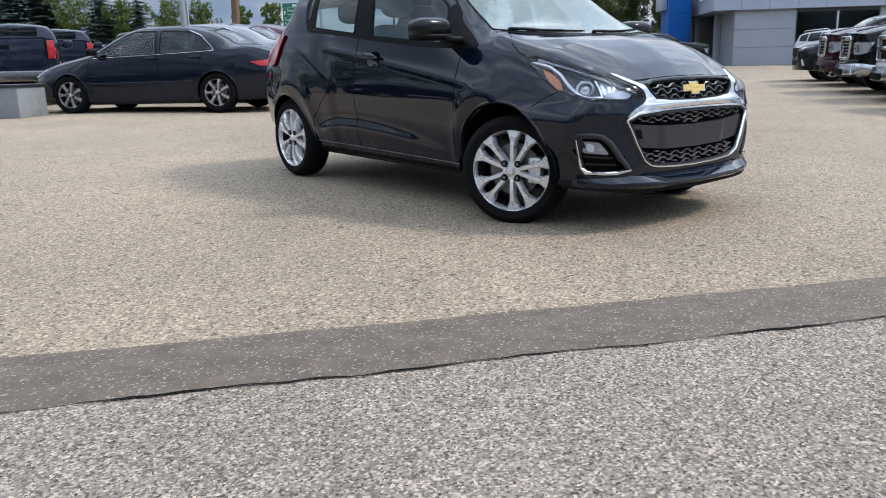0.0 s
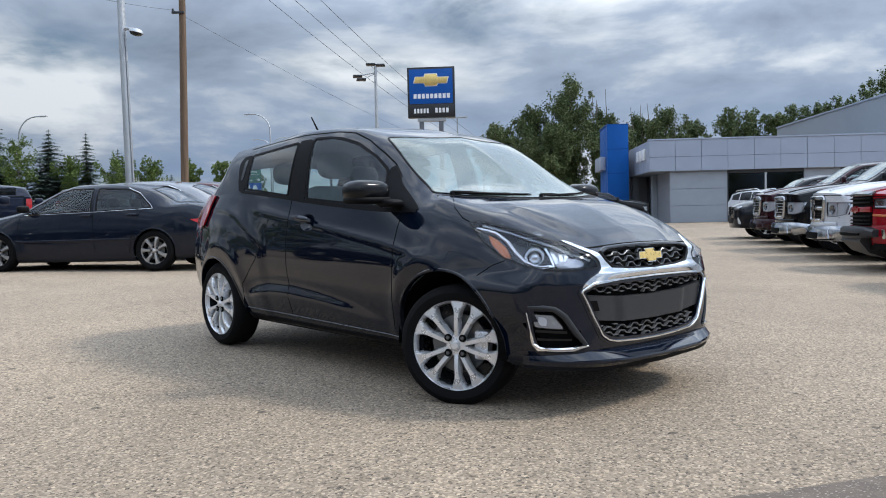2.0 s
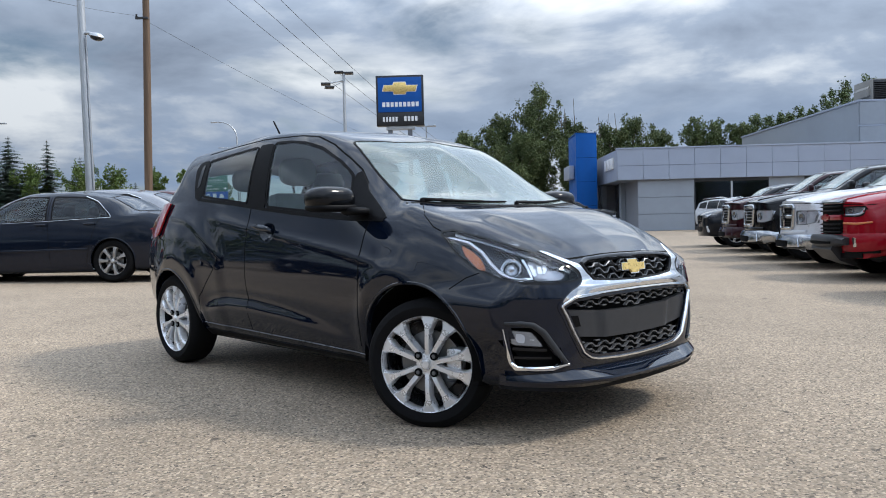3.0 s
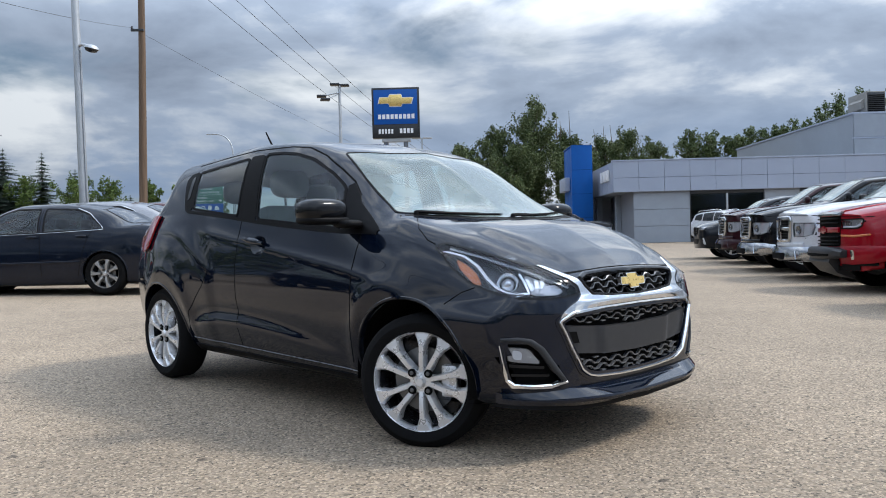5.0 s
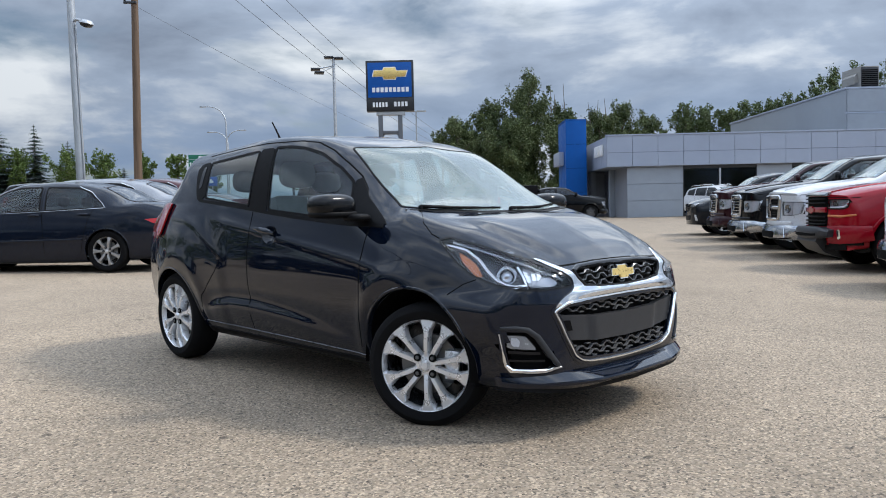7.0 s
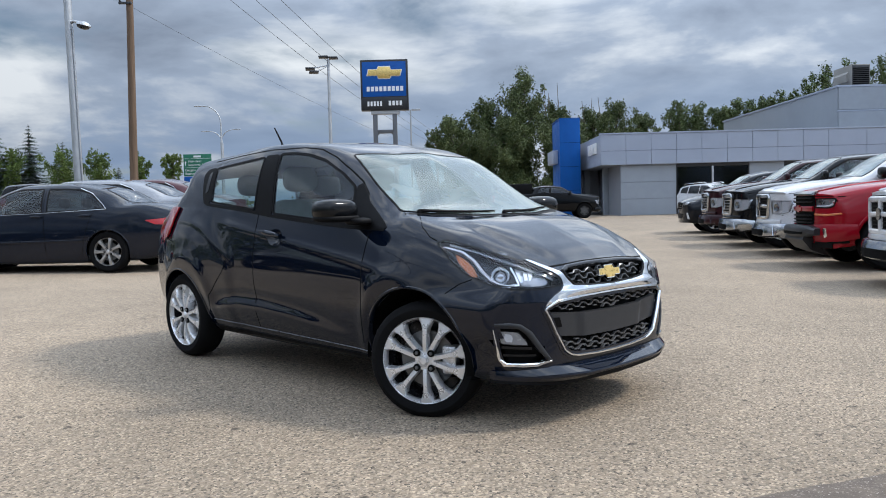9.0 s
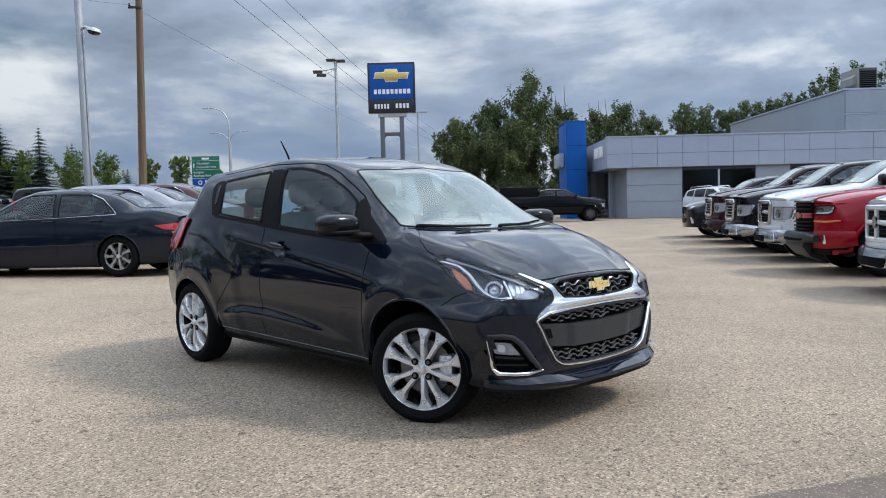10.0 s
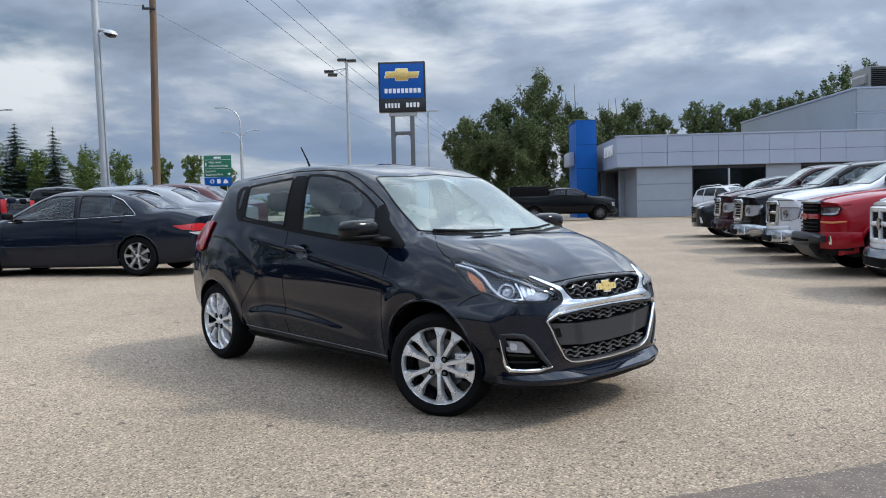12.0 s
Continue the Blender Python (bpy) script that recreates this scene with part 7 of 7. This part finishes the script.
pickup("dark navy pickup truck with its tailgate towards the lane", on_ground(-12.18, 17.75, 120), NAVY_PAINT, "cross", DARK_CHROME, CHROME)
pickup("dark navy pickup truck parked beyond another", on_ground(-15.38, 24.47, 120) @ Matrix.Diagonal((1.1, 1.1, 1.1, 1)), NAVY_PAINT, "bars", DARK_CHROME, BLACK_PLASTIC)
pickup("black pickup truck beyond the navy ones", on_ground(-14.1, 27.6, 120) @ Matrix.Diagonal((1, 1, 1.08, 1)), BLACK_PAINT, "bars", DARK_CHROME, BLACK_PLASTIC)

SUV_KEYS = {
    "zs": [(-2.25, 0.40), (-1.9, 0.28), (1.6, 0.26), (2.2, 0.30)],
    "wl": [(-2.25, 0.74), (0, 0.86), (1.7, 0.84), (2.2, 0.72)],
    "wm": [(-2.25, 0.82), (-1.35, 0.92), (0, 0.90), (1.35, 0.92), (2.2, 0.80)],
    "zm": [(-2.25, 0.75), (0, 0.7), (2.2, 0.65)],
    "wb": [(-2.25, 0.76), (0, 0.87), (1.2, 0.86), (2.2, 0.74)],
    "zb": [(-2.25, 1.10), (-1.0, 1.12), (0.9, 1.04), (1.5, 0.98), (2.2, 0.82)],
    "wr": [(-2.25, 0.58), (-1.9, 0.64), (-0.5, 0.65), (0.35, 0.62), (1.10, 0.74), (1.7, 0.72), (2.2, 0.6)],
    "ze": [(-2.25, 1.16), (-2.0, 1.48), (-1.2, 1.60), (-0.3, 1.63), (0.3, 1.54), (1.10, 1.08), (1.7, 0.99), (2.2, 0.86)],
    "zr": [(-2.25, 1.2), (-2.05, 1.54), (-1.2, 1.67), (-0.3, 1.70), (0.4, 1.60), (1.22, 1.12), (1.7, 1.05), (2.1, 0.95), (2.2, 0.88)],
}


def suv(label, m, body_mat, rails=False):
    car = thing("suv_car", label, "car", m)
    sk = Skin(body_shell(SUV_KEYS, -2.25, 2.2, 90, (3, 3, 8, 8, 9, 8), (0.5, 3.2), (0.4, 3.2), None, 8))
    wins = [smooth_poly(p, 0.03) for p in ([(-0.25, 1.55), (0.16, 1.53), (0.82, 1.16), (0.86, 1.10), (-0.27, 1.15)], [(-0.33, 1.55), (-1.10, 1.53), (-1.15, 1.18), (-0.35, 1.16)], [(-1.22, 1.52), (-1.75, 1.44), (-1.80, 1.22), (-1.26, 1.19)])]
    screen_ = smooth_poly([(0.36, -0.56), (0.42, 0.0), (0.36, 0.56), (1.06, 0.66), (1.2, 0.0), (1.06, -0.66)], 0.05)
    arches = [[(x + 0.385 * math.cos(a), 0.36 + 0.385 * math.sin(a)) for a in np.linspace(0, 2 * math.pi, 40, endpoint=False)] for x in (1.35, -1.35)]
    for view, corner in BOTH:
        sy = view[2].y
        for w in wins:
            part("window_glass", sk.patch(view, w, 0.001, 0.08, 0), DARK_GLASS, car)
            part("window_trim", sk.band(view, w, 0.025, 0.003, 0.01, True), BLACK_PLASTIC, car)
        if rails:
            part("roof_rail", tube([(-1.7, sy * 0.58, 1.63), (-1.6, sy * 0.58, 1.69), (-0.2, sy * 0.58, 1.73), (0.0, sy * 0.58, 1.67)], 0.018, 8), CHROME, car)
        lamp_ = part("headlight", sk.patch(FRONT, smooth_poly([(sy * 0.44, 0.86), (sy * 0.76, 0.90), (sy * 0.78, 0.78), (sy * 0.48, 0.76)], 0.03), 0.005, 0.04, 0.015), LAMP_DARK, car, "dark headlight")
        part("reflector", sk.patch(FRONT, smooth_poly([(sy * 0.52, 0.85), (sy * 0.70, 0.87), (sy * 0.71, 0.81), (sy * 0.54, 0.79)], 0.02), 0.022, 0.03, 0.006), FOG_GLASS, lamp_)
        part("tail_lamp", sk.patch(REAR, smooth_poly([(sy * 0.56, 1.12), (sy * 0.74, 1.10), (sy * 0.74, 0.9), (sy * 0.58, 0.92)], 0.03), 0.005, 0.04, 0.015), TAIL_RED, car)
        part("door_mirror", ellipsoid(0.82, sy * 1.0, 1.16, 0.06, 0.11, 0.075, 3.0), body_mat, car)
        part("fog_trim", sk.patch(FRONT, smooth_poly([(sy * 0.62, 0.58), (sy * 0.67, 0.58), (sy * 0.74, 0.40), (sy * 0.67, 0.40)], 0.012), 0.006, 0.04, 0.01), LAMP_WHITE, car)
        for line in ([(0.95, 1.03), (0.98, 0.8), (0.93, 0.36)], [(-0.29, 1.14), (-0.31, 0.4)], [(-1.18, 1.15), (-1.05, 0.75), (-0.95, 0.4)]):
            part("door_gap", sk.band(view, line, 0.01, 0.001, 0.001), GASKET, car)
        for arch, x in zip(arches, (1.35, -1.35)):
            part("arch_lip", sk.band(view, [p for p in arch[-1:] + arch[:22]], 0.04, 0.004, 0.03, crown=0.006), BLACK_PLASTIC, car)
            wheel_well(car, x, 0.36, sy * 0.86, sy * 0.5, 0.388)
            road_wheel(car, (x, sy * 0.79, 0.35), sy, 0.35, 0.235, 0.22, 5, ALLOY, 0, 5, False)
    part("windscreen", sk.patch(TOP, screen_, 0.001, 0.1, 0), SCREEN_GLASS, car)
    part("screen_trim", sk.band(TOP, screen_, 0.025, 0.003, 0.01, True), BLACK_PLASTIC, car)
    gr = part("grille", sk.patch(FRONT, smooth_poly([(-0.42, 0.86), (0.42, 0.86), (0.36, 0.68), (-0.36, 0.68)], 0.03), 0.005, 0.04, 0.01), GASKET, car)
    for z in (0.73, 0.78, 0.83):
        part("grille_bar", sk.band(FRONT, [(-0.38, z), (0, z), (0.38, z)], 0.016, 0.014, 0.012), DARK_CHROME, gr)
    part("lower_intake", sk.patch(FRONT, smooth_poly([(-0.45, 0.56), (0.45, 0.56), (0.40, 0.42), (-0.40, 0.42)], 0.03), 0.005, 0.04, 0.01), BLACK_PLASTIC, car)
    sk.cut(TOP, screen_, 0.03, 0.1)
    for view, _ in BOTH:
        for w in wins:
            sk.cut(view, w, 0.02, 0.2)
        for arch in arches:
            sk.cut(view, arch, 0.024, 0.25)
    part("body", sk.bm, body_mat, car, "", 50)
    seats(car, 0.1, -0.9, 0.38, 0.52, 1.38)
    part("dashboard", box(0.65, -0.75, 0.78, 1.05, 0.75, 1.04, 0.07), CABIN, car)
    return car


suv("dark blue-grey crossover at the far end of the truck row", on_ground(9.2, 22.6, ROW), GREY_PAINT)
suv("white crossover parked before the showroom window", on_ground(14.4, 41.4, -66), WHITE_PAINT, True)
sedan("silver long-roofed car parked behind the dark grey sedan", on_ground(-7.15, 16.5, 174) @ Matrix.Diagonal((1.25, 1, 1.10, 1)), SILVER_PAINT)
sedan("dark red car parked further back", on_ground(-7.55, 20.6, 174) @ Matrix.Diagonal((1.08, 1, 1.20, 1)), PINK_PAINT)
# cars at the side of the lane, seen mirrored in the hatchback's doors
suv("dark grey crossover parked beside the hatchback's lane", on_ground(-11.6, 9.2, -4), GREY_PAINT)
suv("black crossover parked between two dark crossovers", on_ground(-12.2, 6.2, -4), BLACK_PAINT)
suv("navy crossover at the end of the side row", on_ground(-11.8, 3.1, -4), NAVY_PAINT)
suv("dark tall crossover behind the navy pickups", on_ground(-18.9, 32.0, 172.5), NAVY_PAINT)
